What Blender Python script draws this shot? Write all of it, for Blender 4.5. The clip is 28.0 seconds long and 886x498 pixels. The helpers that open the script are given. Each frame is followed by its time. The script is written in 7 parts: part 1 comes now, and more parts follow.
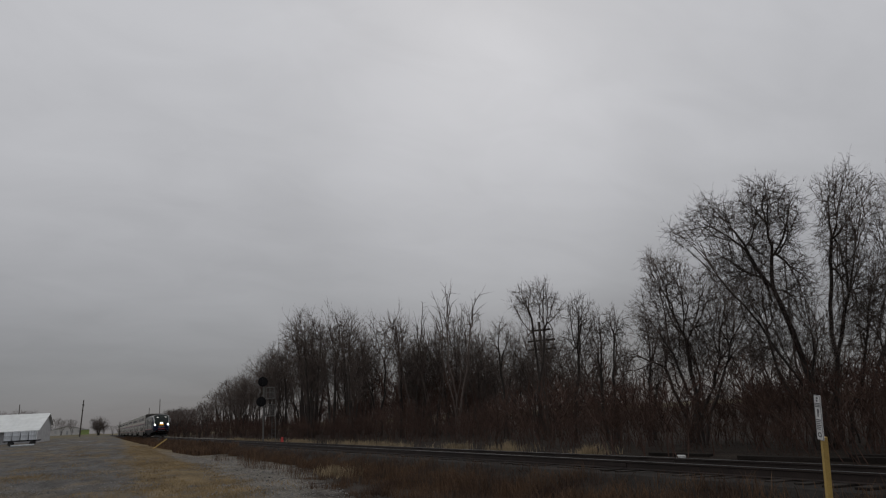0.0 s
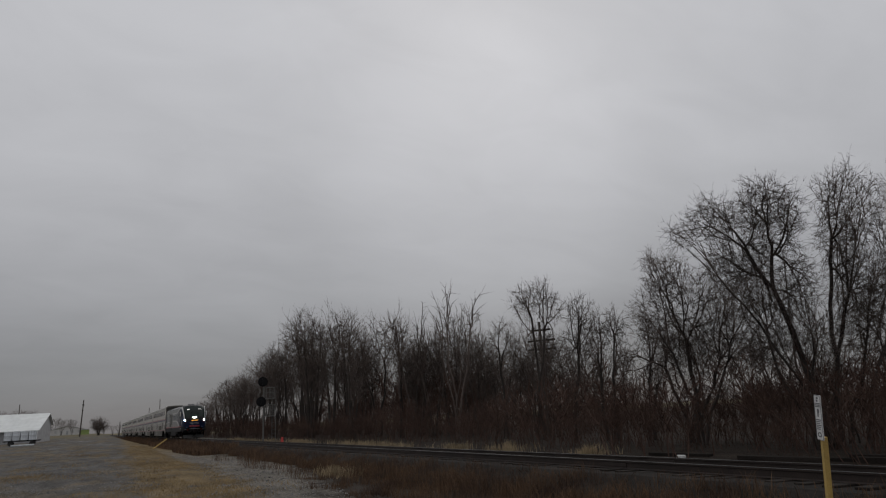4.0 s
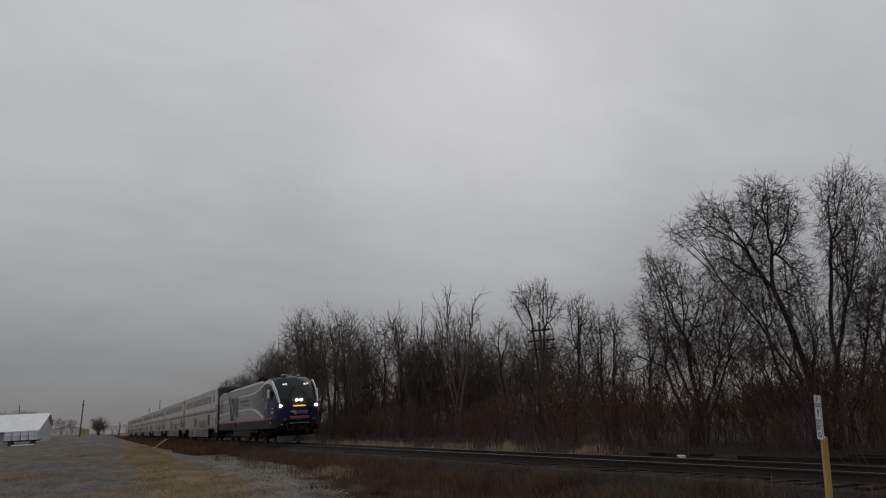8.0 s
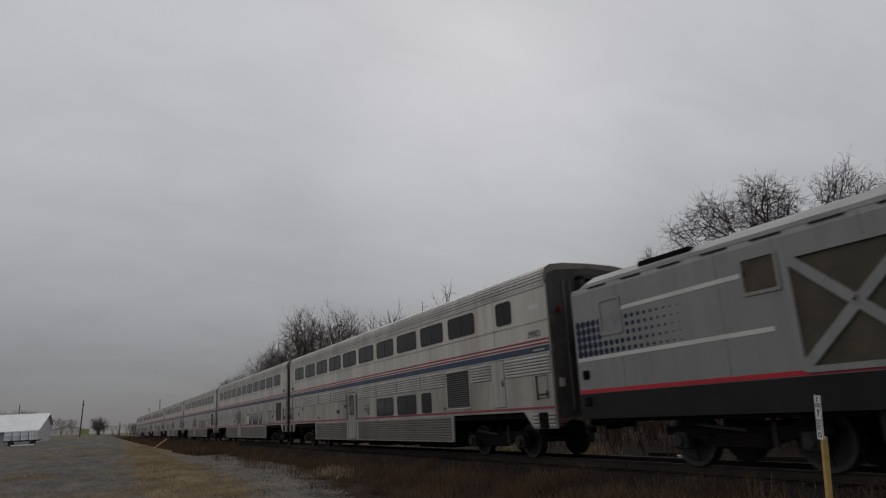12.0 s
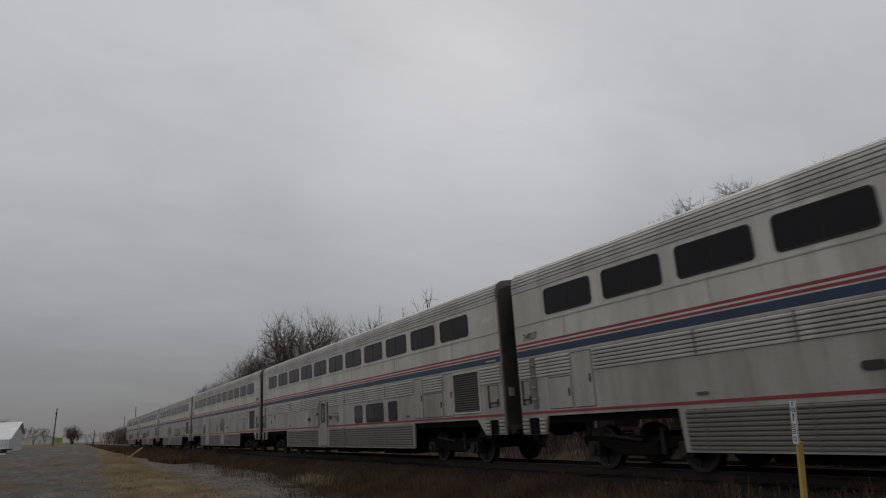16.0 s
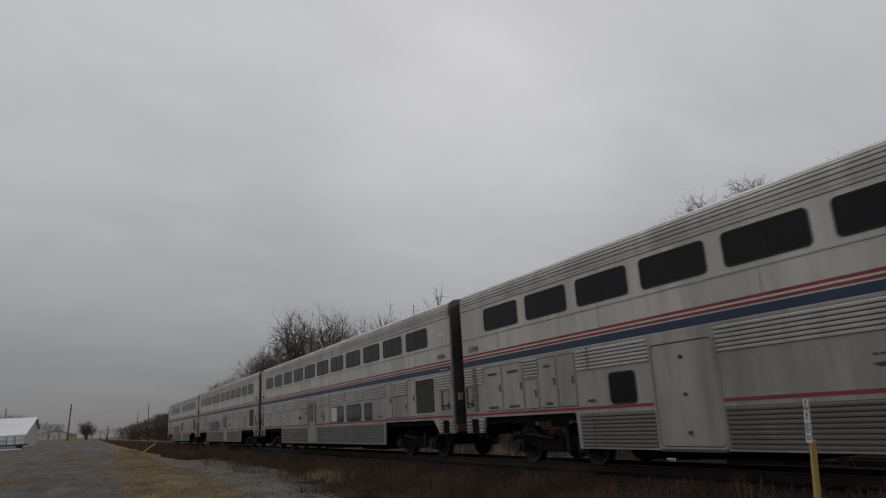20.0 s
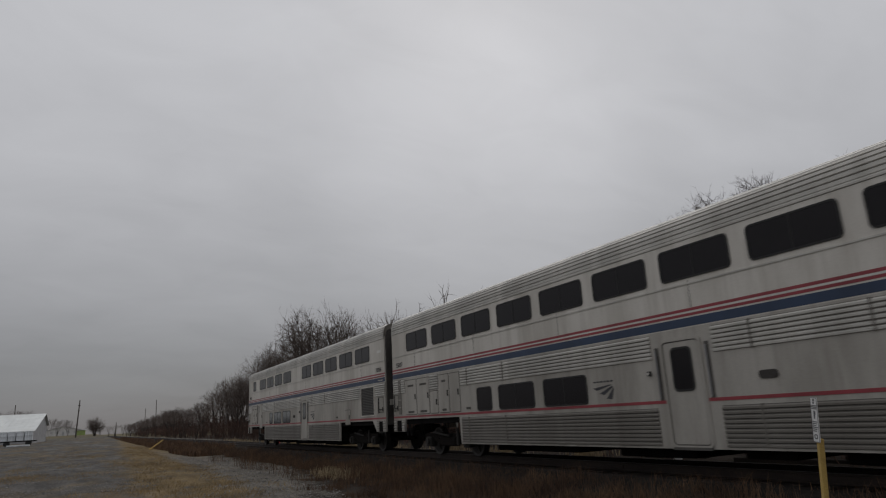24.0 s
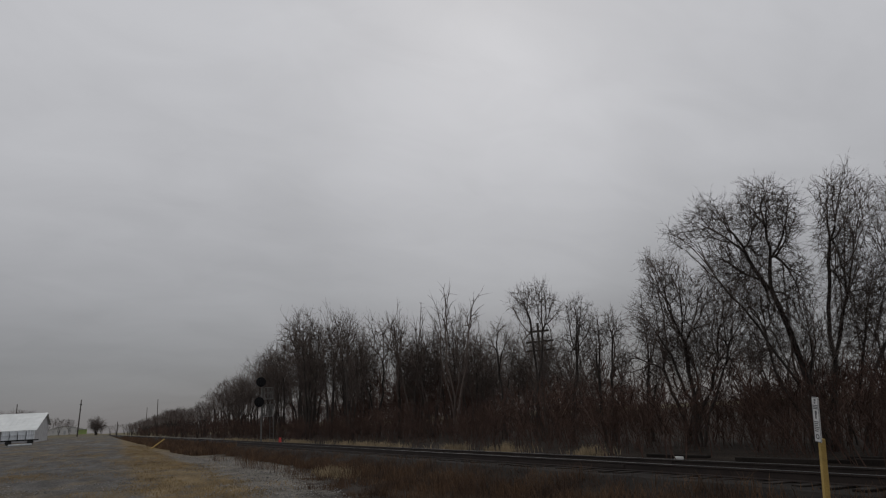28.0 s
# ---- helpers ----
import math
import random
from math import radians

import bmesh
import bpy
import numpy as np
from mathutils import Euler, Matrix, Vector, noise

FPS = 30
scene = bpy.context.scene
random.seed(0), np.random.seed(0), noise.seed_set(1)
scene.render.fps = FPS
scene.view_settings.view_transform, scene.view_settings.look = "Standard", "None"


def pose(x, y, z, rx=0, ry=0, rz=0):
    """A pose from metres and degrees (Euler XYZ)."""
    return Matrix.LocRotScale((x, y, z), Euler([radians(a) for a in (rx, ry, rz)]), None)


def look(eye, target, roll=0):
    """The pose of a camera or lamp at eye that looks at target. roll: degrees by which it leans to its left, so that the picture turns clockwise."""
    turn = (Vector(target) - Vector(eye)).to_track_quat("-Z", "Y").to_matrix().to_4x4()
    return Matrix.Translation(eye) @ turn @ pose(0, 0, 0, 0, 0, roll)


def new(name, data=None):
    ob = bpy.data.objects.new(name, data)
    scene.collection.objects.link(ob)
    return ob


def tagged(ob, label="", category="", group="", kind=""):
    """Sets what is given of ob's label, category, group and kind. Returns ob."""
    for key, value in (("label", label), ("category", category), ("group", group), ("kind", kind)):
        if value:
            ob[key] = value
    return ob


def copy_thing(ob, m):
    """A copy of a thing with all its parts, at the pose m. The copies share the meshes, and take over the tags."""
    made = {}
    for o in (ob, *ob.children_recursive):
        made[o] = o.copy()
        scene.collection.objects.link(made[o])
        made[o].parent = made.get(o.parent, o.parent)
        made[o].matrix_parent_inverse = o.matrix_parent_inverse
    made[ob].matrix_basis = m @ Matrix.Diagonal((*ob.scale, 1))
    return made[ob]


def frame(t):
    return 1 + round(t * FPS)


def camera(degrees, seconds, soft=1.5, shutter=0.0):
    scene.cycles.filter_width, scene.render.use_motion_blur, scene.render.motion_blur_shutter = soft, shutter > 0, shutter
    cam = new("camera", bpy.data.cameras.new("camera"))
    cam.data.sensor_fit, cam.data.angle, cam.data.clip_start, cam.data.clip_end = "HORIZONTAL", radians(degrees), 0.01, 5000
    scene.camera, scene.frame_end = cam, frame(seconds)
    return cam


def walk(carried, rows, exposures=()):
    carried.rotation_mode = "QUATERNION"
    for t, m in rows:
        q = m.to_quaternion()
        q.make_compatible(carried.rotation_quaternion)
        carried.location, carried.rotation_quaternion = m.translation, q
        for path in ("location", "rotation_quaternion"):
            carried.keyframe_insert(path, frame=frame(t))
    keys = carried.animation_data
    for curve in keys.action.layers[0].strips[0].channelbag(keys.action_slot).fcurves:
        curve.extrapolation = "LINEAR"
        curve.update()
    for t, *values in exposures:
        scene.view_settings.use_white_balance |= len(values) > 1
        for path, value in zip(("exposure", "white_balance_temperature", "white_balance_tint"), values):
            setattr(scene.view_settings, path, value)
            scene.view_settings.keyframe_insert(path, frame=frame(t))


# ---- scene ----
# A passenger train on a single track beside a bare wood, on an overcast winter day.
# X runs along the track in the direction of travel, Y away from the camera.
RT = 0.55          # top of rail above the ground
TY = 11.53         # centre line of the track
EYE = (0.0, 0.0, 1.82)

# ---- camera ----
cam = camera(68.25, 28.0, soft=1.2, shutter=0.18)
GAZE = (  # seconds, bearing, tilt, lean
    (0.0, -61.90, 14.21, -3.20), (12.5, -61.90, 14.21, -3.20), (13.6, -61.88, 14.21, -3.20),
    (14.5, -61.56, 14.25, -3.14), (15.0, -60.89, 14.40, -3.30), (15.5, -60.39, 14.51, -3.45),
    (16.0, -60.13, 14.64, -3.52), (16.5, -60.13, 14.68, -3.50), (17.0, -60.19, 14.67, -3.42),
    (18.0, -60.53, 14.63, -3.30), (19.0, -60.83, 14.56, -3.26), (20.0, -61.09, 14.47, -3.28),
    (21.0, -61.28, 14.46, -3.26), (21.5, -61.37, 14.43, -3.23), (23.5, -61.63, 14.32, -3.12),
    (25.0, -61.72, 14.28, -3.06), (26.5, -61.77, 14.26, -3.05), (28.0, -61.78, 14.27, -3.03),
)


def gaze(bearing, tilt, lean):
    b, e = radians(bearing), radians(tilt)
    way = Vector((math.sin(b) * math.cos(e), math.cos(b) * math.cos(e), math.sin(e)))
    return look(EYE, Vector(EYE) + way, lean)


walk(cam, [(t, gaze(b, e, r)) for t, b, e, r in GAZE])

# ---- world and sun ----
SUN_AZ, SUN_EL = radians(-57), radians(38)
SUN_WAY = Vector((math.sin(SUN_AZ) * math.cos(SUN_EL), math.cos(SUN_AZ) * math.cos(SUN_EL), math.sin(SUN_EL)))


def graph(tree):
    def node(kind, **sets):
        n = tree.nodes.new(kind)
        for key, value in sets.items():
            if key == "operation":
                n.operation = value
            elif key == "sky_type":
                n.sky_type = value
            elif key == "sun_disc":
                n.sun_disc = value
            elif key == "interpolation_type":
                n.interpolation_type = value
            else:
                n.inputs[key.replace("_", " ")].default_value = value
        return n
    return node, tree.links.new


def make_world():
    world = bpy.data.worlds.new("overcast")
    scene.world = world
    world.use_nodes = True
    tree = world.node_tree
    tree.nodes.clear()
    node, link = graph(tree)
    coord = node("ShaderNodeTexCoord")
    sep = node("ShaderNodeSeparateXYZ")
    link(coord.outputs["Generated"], sep.inputs[0])
    up = node("ShaderNodeMath", operation="MAXIMUM")
    link(sep.outputs["Z"], up.inputs[0])
    up.inputs[1].default_value = 0.0
    lift = node("ShaderNodeMath", operation="ADD")
    link(up.outputs[0], lift.inputs[0])
    lift.inputs[1].default_value = 0.30
    flat = node("ShaderNodeVectorMath", operation="DIVIDE")
    spread = node("ShaderNodeCombineXYZ")
    for k in range(3):
        link(lift.outputs[0], spread.inputs[k])
    link(coord.outputs["Generated"], flat.inputs[0])
    link(spread.outputs[0], flat.inputs[1])
    turn = node("ShaderNodeMapping")
    turn.inputs["Rotation"].default_value = (0, 0, radians(CLOUD_TURN))
    turn.inputs["Scale"].default_value = (1.35, 0.75, 1.0)
    turn.inputs["Location"].default_value = CLOUD_AT
    link(flat.outputs[0], turn.inputs[0])
    big = node("ShaderNodeTexNoise", Scale=1.25, Detail=4.0, Roughness=0.45, Distortion=0.3)
    link(turn.outputs[0], big.inputs["Vector"])
    # overcast dome: dark low down, lighter overhead
    dome = node("ShaderNodeValToRGB")
    link(up.outputs[0], dome.inputs[0])
    el = dome.color_ramp.elements
    el[0].position, el[0].color = 0.0, (0.168, 0.164, 0.172, 1)
    el[1].position, el[1].color = 1.0, (0.64, 0.64, 0.65, 1)
    for p, v in ((0.06, 0.215), (0.18, 0.345), (0.34, 0.485), (0.5, 0.560), (0.65, 0.610)):
        e = el.new(p)
        e.color = (v * 0.985, v * 0.99, v * 1.03, 1)
    # the cloud is thinner towards the sun
    near = node("ShaderNodeVectorMath", operation="DOT_PRODUCT")
    link(coord.outputs["Generated"], near.inputs[0])
    near.inputs[1].default_value = GLOW_WAY
    glow = node("ShaderNodeMapRange", interpolation_type="SMOOTHERSTEP")
    link(near.outputs["Value"], glow.inputs["Value"])
    for key, v in (("From Min", 0.955), ("From Max", 1.0), ("To Min", 0.0), ("To Max", 0.13)):
        glow.inputs[key].default_value = v
    band = node("ShaderNodeMapRange", interpolation_type="SMOOTHSTEP")
    link(big.outputs["Fac"], band.inputs["Value"])
    for key, v in (("From Min", 0.30), ("From Max", 0.70), ("To Min", 0.945), ("To Max", 1.045)):
        band.inputs[key].default_value = v
    wisp = node("ShaderNodeTexNoise", Scale=5.0, Detail=6.0, Roughness=0.55, Distortion=0.6)
    link(turn.outputs[0], wisp.inputs["Vector"])
    shred = node("ShaderNodeMapRange")
    link(wisp.outputs["Fac"], shred.inputs["Value"])
    for key, v in (("From Min", 0.3), ("From Max", 0.7), ("To Min", -0.034), ("To Max", 0.034)):
        shred.inputs[key].default_value = v
    layers = node("ShaderNodeMath", operation="ADD")
    link(band.outputs[0], layers.inputs[0])
    link(shred.outputs[0], layers.inputs[1])
    total = node("ShaderNodeMath", operation="ADD")
    link(layers.outputs[0], total.inputs[0])
    link(glow.outputs[0], total.inputs[1])
    cloud = node("ShaderNodeVectorMath", operation="SCALE")
    link(dome.outputs[0], cloud.inputs[0])
    link(total.outputs[0], cloud.inputs["Scale"])
    sky = node("ShaderNodeTexSky", sky_type="NISHITA", sun_disc=False)
    sky.sun_elevation, sky.sun_rotation = SUN_EL, SUN_AZ
    clear = node("ShaderNodeBackground", Strength=0.05)
    link(sky.outputs[0], clear.inputs["Color"])
    grey = node("ShaderNodeBackground", Strength=1.0)
    link(cloud.outputs[0], grey.inputs["Color"])
    both = node("ShaderNodeMixShader", Fac=0.94)
    link(clear.outputs[0], both.inputs[1])
    link(grey.outputs[0], both.inputs[2])
    out = node("ShaderNodeOutputWorld")
    link(both.outputs[0], out.inputs["Surface"])


CLOUD_TURN, CLOUD_AT = 22, (1.3, 5.2, 0.7)
GLOW_WAY = (-0.80, 0.50, 0.333)
make_world()
sun = new("sun", bpy.data.lights.new("sun", "SUN"))
sun.data.energy, sun.data.angle, sun.data.color = 0.5, radians(50), (1.0, 0.97, 0.93)
sun.matrix_basis = look(SUN_WAY * 50, (0, 0, 0))
scene.view_settings.exposure = 0.0

# ---- materials ----


def mat(name, color, rough=0.7, metal=0.0, vary=0.25, scale=3.0, grain=0.15, fine=60.0, bump=0.15, stretch=(1, 1, 1), tint=None, each=0.0, spec=0.5, streak=None):
    """Principled paint with stains and grain at two scales; each: difference from piece to piece."""
    m = bpy.data.materials.new(name)
    m.use_nodes = True
    tree = m.node_tree
    node, link = graph(tree)
    bsdf = tree.nodes["Principled BSDF"]
    bsdf.inputs["Roughness"].default_value, bsdf.inputs["Metallic"].default_value = rough, metal
    bsdf.inputs["Specular IOR Level"].default_value = spec
    coord = node("ShaderNodeTexCoord")
    mapping = node("ShaderNodeMapping")
    mapping.inputs["Scale"].default_value = stretch
    link(coord.outputs["Object"], mapping.inputs[0])
    stain = node("ShaderNodeTexNoise", Scale=scale, Detail=6.0, Roughness=0.6)
    link(mapping.outputs[0], stain.inputs["Vector"])
    speck = node("ShaderNodeTexNoise", Scale=fine, Detail=3.0, Roughness=0.6)
    link(coord.outputs["Object"], speck.inputs["Vector"])
    dark = tuple(c * (1 - vary) for c in color) if tint is None else tint
    ramp = node("ShaderNodeValToRGB")
    ramp.color_ramp.elements[0].position, ramp.color_ramp.elements[0].color = 0.36, (*dark, 1)
    ramp.color_ramp.elements[1].position, ramp.color_ramp.elements[1].color = 0.62, (*color, 1)
    link(stain.outputs["Fac"], ramp.inputs[0])
    level = node("ShaderNodeMapRange")
    for key, v in (("From Min", 0.3), ("From Max", 0.7), ("To Min", 1 - grain), ("To Max", 1 + grain)):
        level.inputs[key].default_value = v
    link(speck.outputs["Fac"], level.inputs["Value"])
    shade = node("ShaderNodeVectorMath", operation="SCALE")
    link(ramp.outputs[0], shade.inputs[0])
    link(level.outputs[0], shade.inputs["Scale"])
    last = shade
    if streak:
        # dirt that has run down the panels
        runs = node("ShaderNodeMapping")
        runs.inputs["Scale"].default_value = (2.6, 2.6, 0.22)
        link(coord.outputs["Object"], runs.inputs[0])
        run_noise = node("ShaderNodeTexNoise", Scale=1.6, Detail=5.0, Roughness=0.65)
        link(runs.outputs[0], run_noise.inputs["Vector"])
        how = node("ShaderNodeMapRange")
        for key, v in (("From Min", 0.48), ("From Max", 0.78), ("To Min", 0.0), ("To Max", 0.5)):
            how.inputs[key].default_value = v
        link(run_noise.outputs["Fac"], how.inputs["Value"])
        mixed = tree.nodes.new("ShaderNodeMix")
        mixed.data_type = "RGBA"
        link(how.outputs[0], mixed.inputs[0])
        link(shade.outputs[0], mixed.inputs[6])
        mixed.inputs[7].default_value = (*streak, 1)
        shade = mixed
        last = mixed
    if each:
        info = node("ShaderNodeObjectInfo")
        span = node("ShaderNodeMapRange")
        for key, v in (("To Min", 1 - each), ("To Max", 1 + each)):
            span.inputs[key].default_value = v
        link(info.outputs["Random"], span.inputs["Value"])
        last = node("ShaderNodeVectorMath", operation="SCALE")
        link(shade.outputs[2] if streak else shade.outputs[0], last.inputs[0])
        link(span.outputs[0], last.inputs["Scale"])
    link(last.outputs[2] if last == shade and streak else last.outputs[0], bsdf.inputs["Base Color"])
    if bump:
        b = node("ShaderNodeBump", Strength=bump, Distance=0.02)
        link(speck.outputs["Fac"], b.inputs["Height"])
        link(b.outputs[0], bsdf.inputs["Normal"])
    return m


def lamp_mat(name, color, strength):
    m = bpy.data.materials.new(name)
    m.use_nodes = True
    bsdf = m.node_tree.nodes["Principled BSDF"]
    bsdf.inputs["Base Color"].default_value = (*color, 1)
    bsdf.inputs["Emission Color"].default_value = (*color, 1)
    bsdf.inputs["Emission Strength"].default_value = strength
    return m


STEEL = mat("stainless_steel", (0.63, 0.605, 0.56), 0.5, 0.15, 0.30, 0.9, 0.06, 45, 0.03, (1.0, 1.0, 0.22), tint=(0.47, 0.445, 0.40), streak=(0.30, 0.272, 0.232))
# skirt grime; also the shade painted in the grooves of roof and side ribs
SKIRT = mat("grimy_steel_and_groove_shade", (0.170, 0.159, 0.141), 0.6, 0.2, 0.3, 0.8, 0.10, 30, 0.0, (1.0, 1.0, 0.3), tint=(0.130, 0.119, 0.104), streak=(0.085, 0.074, 0.061))
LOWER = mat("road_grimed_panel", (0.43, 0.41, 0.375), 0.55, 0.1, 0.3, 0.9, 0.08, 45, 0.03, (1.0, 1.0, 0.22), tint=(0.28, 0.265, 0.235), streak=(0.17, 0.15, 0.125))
FLUTE = mat("fluted_steel", (0.50, 0.485, 0.45), 0.42, 0.40, 0.28, 0.8, 0.05, 45, 0.0, (1.0, 1.0, 0.3), streak=(0.26, 0.24, 0.205))
# dark joints; also the shade painted behind the skirt and corner ribs
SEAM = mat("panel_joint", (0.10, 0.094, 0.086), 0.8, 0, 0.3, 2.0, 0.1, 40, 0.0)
STRIPE_RED = mat("stripe_red", (0.31, 0.045, 0.058), 0.5, 0, 0.3, 1.2, 0.08, 40, 0.0, (1, 1, 0.3))
STRIPE_BLUE = mat("stripe_blue", (0.022, 0.045, 0.100), 0.45, 0, 0.3, 1.2, 0.08, 40, 0.0, (1, 1, 0.3))
PANE = mat("tinted_glass", (0.012, 0.010, 0.012), 0.12, 0, 0.2, 2.0, 0.05, 40, 0.0, spec=0.2)
BLIND = mat("drawn_blind", (0.62, 0.60, 0.56), 0.25, 0, 0.1, 2.0, 0.05, 40, 0.0)
RUBBER = mat("black_rubber", (0.02, 0.02, 0.02), 0.75, 0, 0.3, 3.0, 0.1, 60, 0.05)
END_DIRT = mat("sooty_end", (0.055, 0.05, 0.046), 0.85, 0.0, 0.45, 1.6, 0.2, 30, 0.1)
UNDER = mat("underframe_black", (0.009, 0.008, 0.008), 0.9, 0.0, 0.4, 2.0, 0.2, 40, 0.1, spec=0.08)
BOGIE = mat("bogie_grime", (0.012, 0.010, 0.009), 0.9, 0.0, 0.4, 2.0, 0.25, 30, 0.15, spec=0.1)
WHEEL = mat("wheel_steel", (0.028, 0.025, 0.022), 0.7, 0.2, 0.4, 3.0, 0.15, 30, 0.05)
RIM = mat("worn_wheel_rim", (0.060, 0.057, 0.054), 0.55, 0.3, 0.4, 4.0, 0.15, 30, 0.05)
LETTER = mat("lettering_dark", (0.045, 0.045, 0.052), 0.6, 0, 0.2, 4.0, 0.05, 40, 0.0)
LOCO_GREY = mat("loco_silver", (0.275, 0.277, 0.27), 0.38, 0.2, 0.14, 0.9, 0.05, 40, 0.02, (1, 1, 0.4), streak=(0.17, 0.165, 0.155))
LOCO_ROOF = mat("weathered_roof_paint", (0.25, 0.25, 0.245), 0.55, 0.0, 0.4, 0.8, 0.1, 30, 0.05, (0.5, 1, 1), tint=(0.13, 0.13, 0.13))
LOCO_WHITE = mat("loco_white", (0.66, 0.655, 0.62), 0.3, 0.0, 0.14, 1.2, 0.04, 40, 0.0)
LOCO_BLUE = mat("loco_blue", (0.008, 0.016, 0.050), 0.34, 0.0, 0.2, 1.2, 0.05, 40, 0.0, spec=0.25)
LOCO_RED = mat("loco_red", (0.50, 0.018, 0.035), 0.35, 0.0, 0.15, 1.5, 0.05, 40, 0.0)
LOCO_DARK = mat("loco_charcoal", (0.016, 0.016, 0.018), 0.6, 0.0, 0.3, 1.2, 0.1, 40, 0.05, spec=0.25)
WINDSHIELD = mat("windshield", (0.014, 0.021, 0.019), 0.06, 0, 0.1, 2.0, 0.03, 40, 0.0, spec=0.16)
LOUVRE_TAN = mat("vent_mesh", (0.085, 0.073, 0.052), 0.7, 0.2, 0.35, 2.5, 0.15, 50, 0.1)
HEAD = lamp_mat("headlamp", (0.92, 1.0, 0.86), 110)
DITCH = lamp_mat("ditch_lamp", (1.0, 0.99, 0.95), 110)
BOARD = lamp_mat("lit_figures", (1.0, 1.0, 0.96), 1.6)
AMBER = lamp_mat("destination_amber", (1.0, 0.42, 0.05), 1.6)
GREEN_LAMP = lamp_mat("door_lamp", (0.2, 0.9, 0.5), 1.0)
RED_LENS = mat("red_lens", (0.14, 0.012, 0.012), 0.2, 0, 0.1, 3, 0.05, 40, 0)
BARK = mat("bark", (0.062, 0.052, 0.046), 0.95, 0, 0.45, 2.0, 0.3, 22, 0.5, (1, 1, 0.3), each=0.18, spec=0.2)
TWIG = mat("twigs", (0.118, 0.094, 0.082), 0.95, 0, 0.35, 0.8, 0.2, 20, 0.0, each=0.18, spec=0.2)
BRUSH = mat("brush_stems", (0.098, 0.060, 0.047), 0.95, 0, 0.45, 0.6, 0.25, 20, 0.0, each=0.2, spec=0.2)
WEED = mat("dry_weeds", (0.140, 0.085, 0.050), 0.95, 0, 0.5, 0.9, 0.35, 25, 0.0, tint=(0.050, 0.032, 0.024), spec=0.2)
STRAW = mat("straw_grass", (0.42, 0.33, 0.205), 0.95, 0, 0.55, 1.6, 0.2, 25, 0.0, spec=0.2)
OCHRE = mat("ochre_grass", (0.31, 0.21, 0.092), 0.95, 0, 0.5, 0.4, 0.2, 25, 0.0, tint=(0.15, 0.107, 0.056), spec=0.2)
STONE = mat("ballast_stone", (0.019, 0.016, 0.014), 1.0, 0, 0.4, 0.5, 0.35, 9, 0.2, spec=0.12)
GRAVEL = mat("pale_gravel", (0.22, 0.21, 0.20), 0.9, 0, 0.4, 0.6, 0.45, 7, 0.2)
TIE = mat("creosoted_wood", (0.026, 0.021, 0.018), 0.9, 0, 0.4, 3.0, 0.3, 30, 0.4, (0.3, 1, 1), each=0.25, spec=0.15)
RAIL_SIDE = mat("rusty_rail", (0.034, 0.024, 0.020), 0.85, 0.1, 0.4, 1.5, 0.2, 30, 0.1)
RAIL_TOP = mat("rail_head", (0.085, 0.085, 0.086), 0.48, 0.5, 0.15, 1.0, 0.05, 30, 0.0)
DULL = mat("dull_grey_paint", (0.15, 0.145, 0.135), 0.7, 0.1, 0.3, 3.0, 0.15, 40, 0.05)
GALV = mat("galvanised_steel", (0.30, 0.30, 0.31), 0.5, 0.5, 0.25, 3.0, 0.1, 40, 0.05)
BLACK_PAINT = mat("black_paint", (0.012, 0.012, 0.013), 0.6, 0, 0.2, 3, 0.1, 40, 0, spec=0.15)
PLOUGH = mat("grimy_grey", (0.042, 0.042, 0.04), 0.6, 0.2, 0.4, 2.0, 0.2, 30, 0.1)
POLE_WOOD = mat("pole_wood", (0.075, 0.062, 0.052), 0.9, 0, 0.4, 2.0, 0.25, 20, 0.3, (1, 1, 0.2))
YELLOW = mat("yellow_post", (0.50, 0.34, 0.10), 0.7, 0, 0.25, 6.0, 0.15, 60, 0.1)
SIGN_WHITE = mat("sign_white", (0.72, 0.72, 0.71), 0.5, 0, 0.12, 8.0, 0.06, 60, 0)
SIGN_GREY = mat("sign_print", (0.14, 0.14, 0.15), 0.6, 0, 0.1, 8.0, 0.05, 60, 0)
ROOF_WHITE = mat("metal_roof", (0.66, 0.68, 0.67), 0.45, 0.1, 0.15, 0.6, 0.05, 20, 0.05)
BARN_WALL = mat("barn_siding", (0.34, 0.34, 0.35), 0.7, 0, 0.25, 1.0, 0.1, 20, 0.1)
HOUSE_WALL = mat("house_siding", (0.55, 0.54, 0.53), 0.75, 0, 0.15, 1.0, 0.08, 20, 0.1)
SHINGLE = mat("shingles", (0.46, 0.46, 0.46), 0.9, 0, 0.3, 2.0, 0.2, 15, 0.2)
GREEN_PAINT = mat("faded_green", (0.28, 0.36, 0.12), 0.7, 0, 0.2, 2.0, 0.1, 20, 0.05)
JUNK = mat("weathered_white", (0.42, 0.43, 0.44), 0.6, 0, 0.35, 1.5, 0.12, 20, 0.1, each=0.25)
CRATE = mat("bleached_crate", (0.66, 0.69, 0.72), 0.6, 0, 0.3, 1.5, 0.12, 20, 0.1, each=0.15)
MARKER_RED = mat("marker_red", (0.62, 0.07, 0.06), 0.6, 0, 0.1, 3, 0.05, 30, 0)

# ---- mesh tools ----


def smooth(a, b, v):
    f = min(max((v - a) / (b - a), 0.0), 1.0)
    return f * f * (3 - 2 * f)


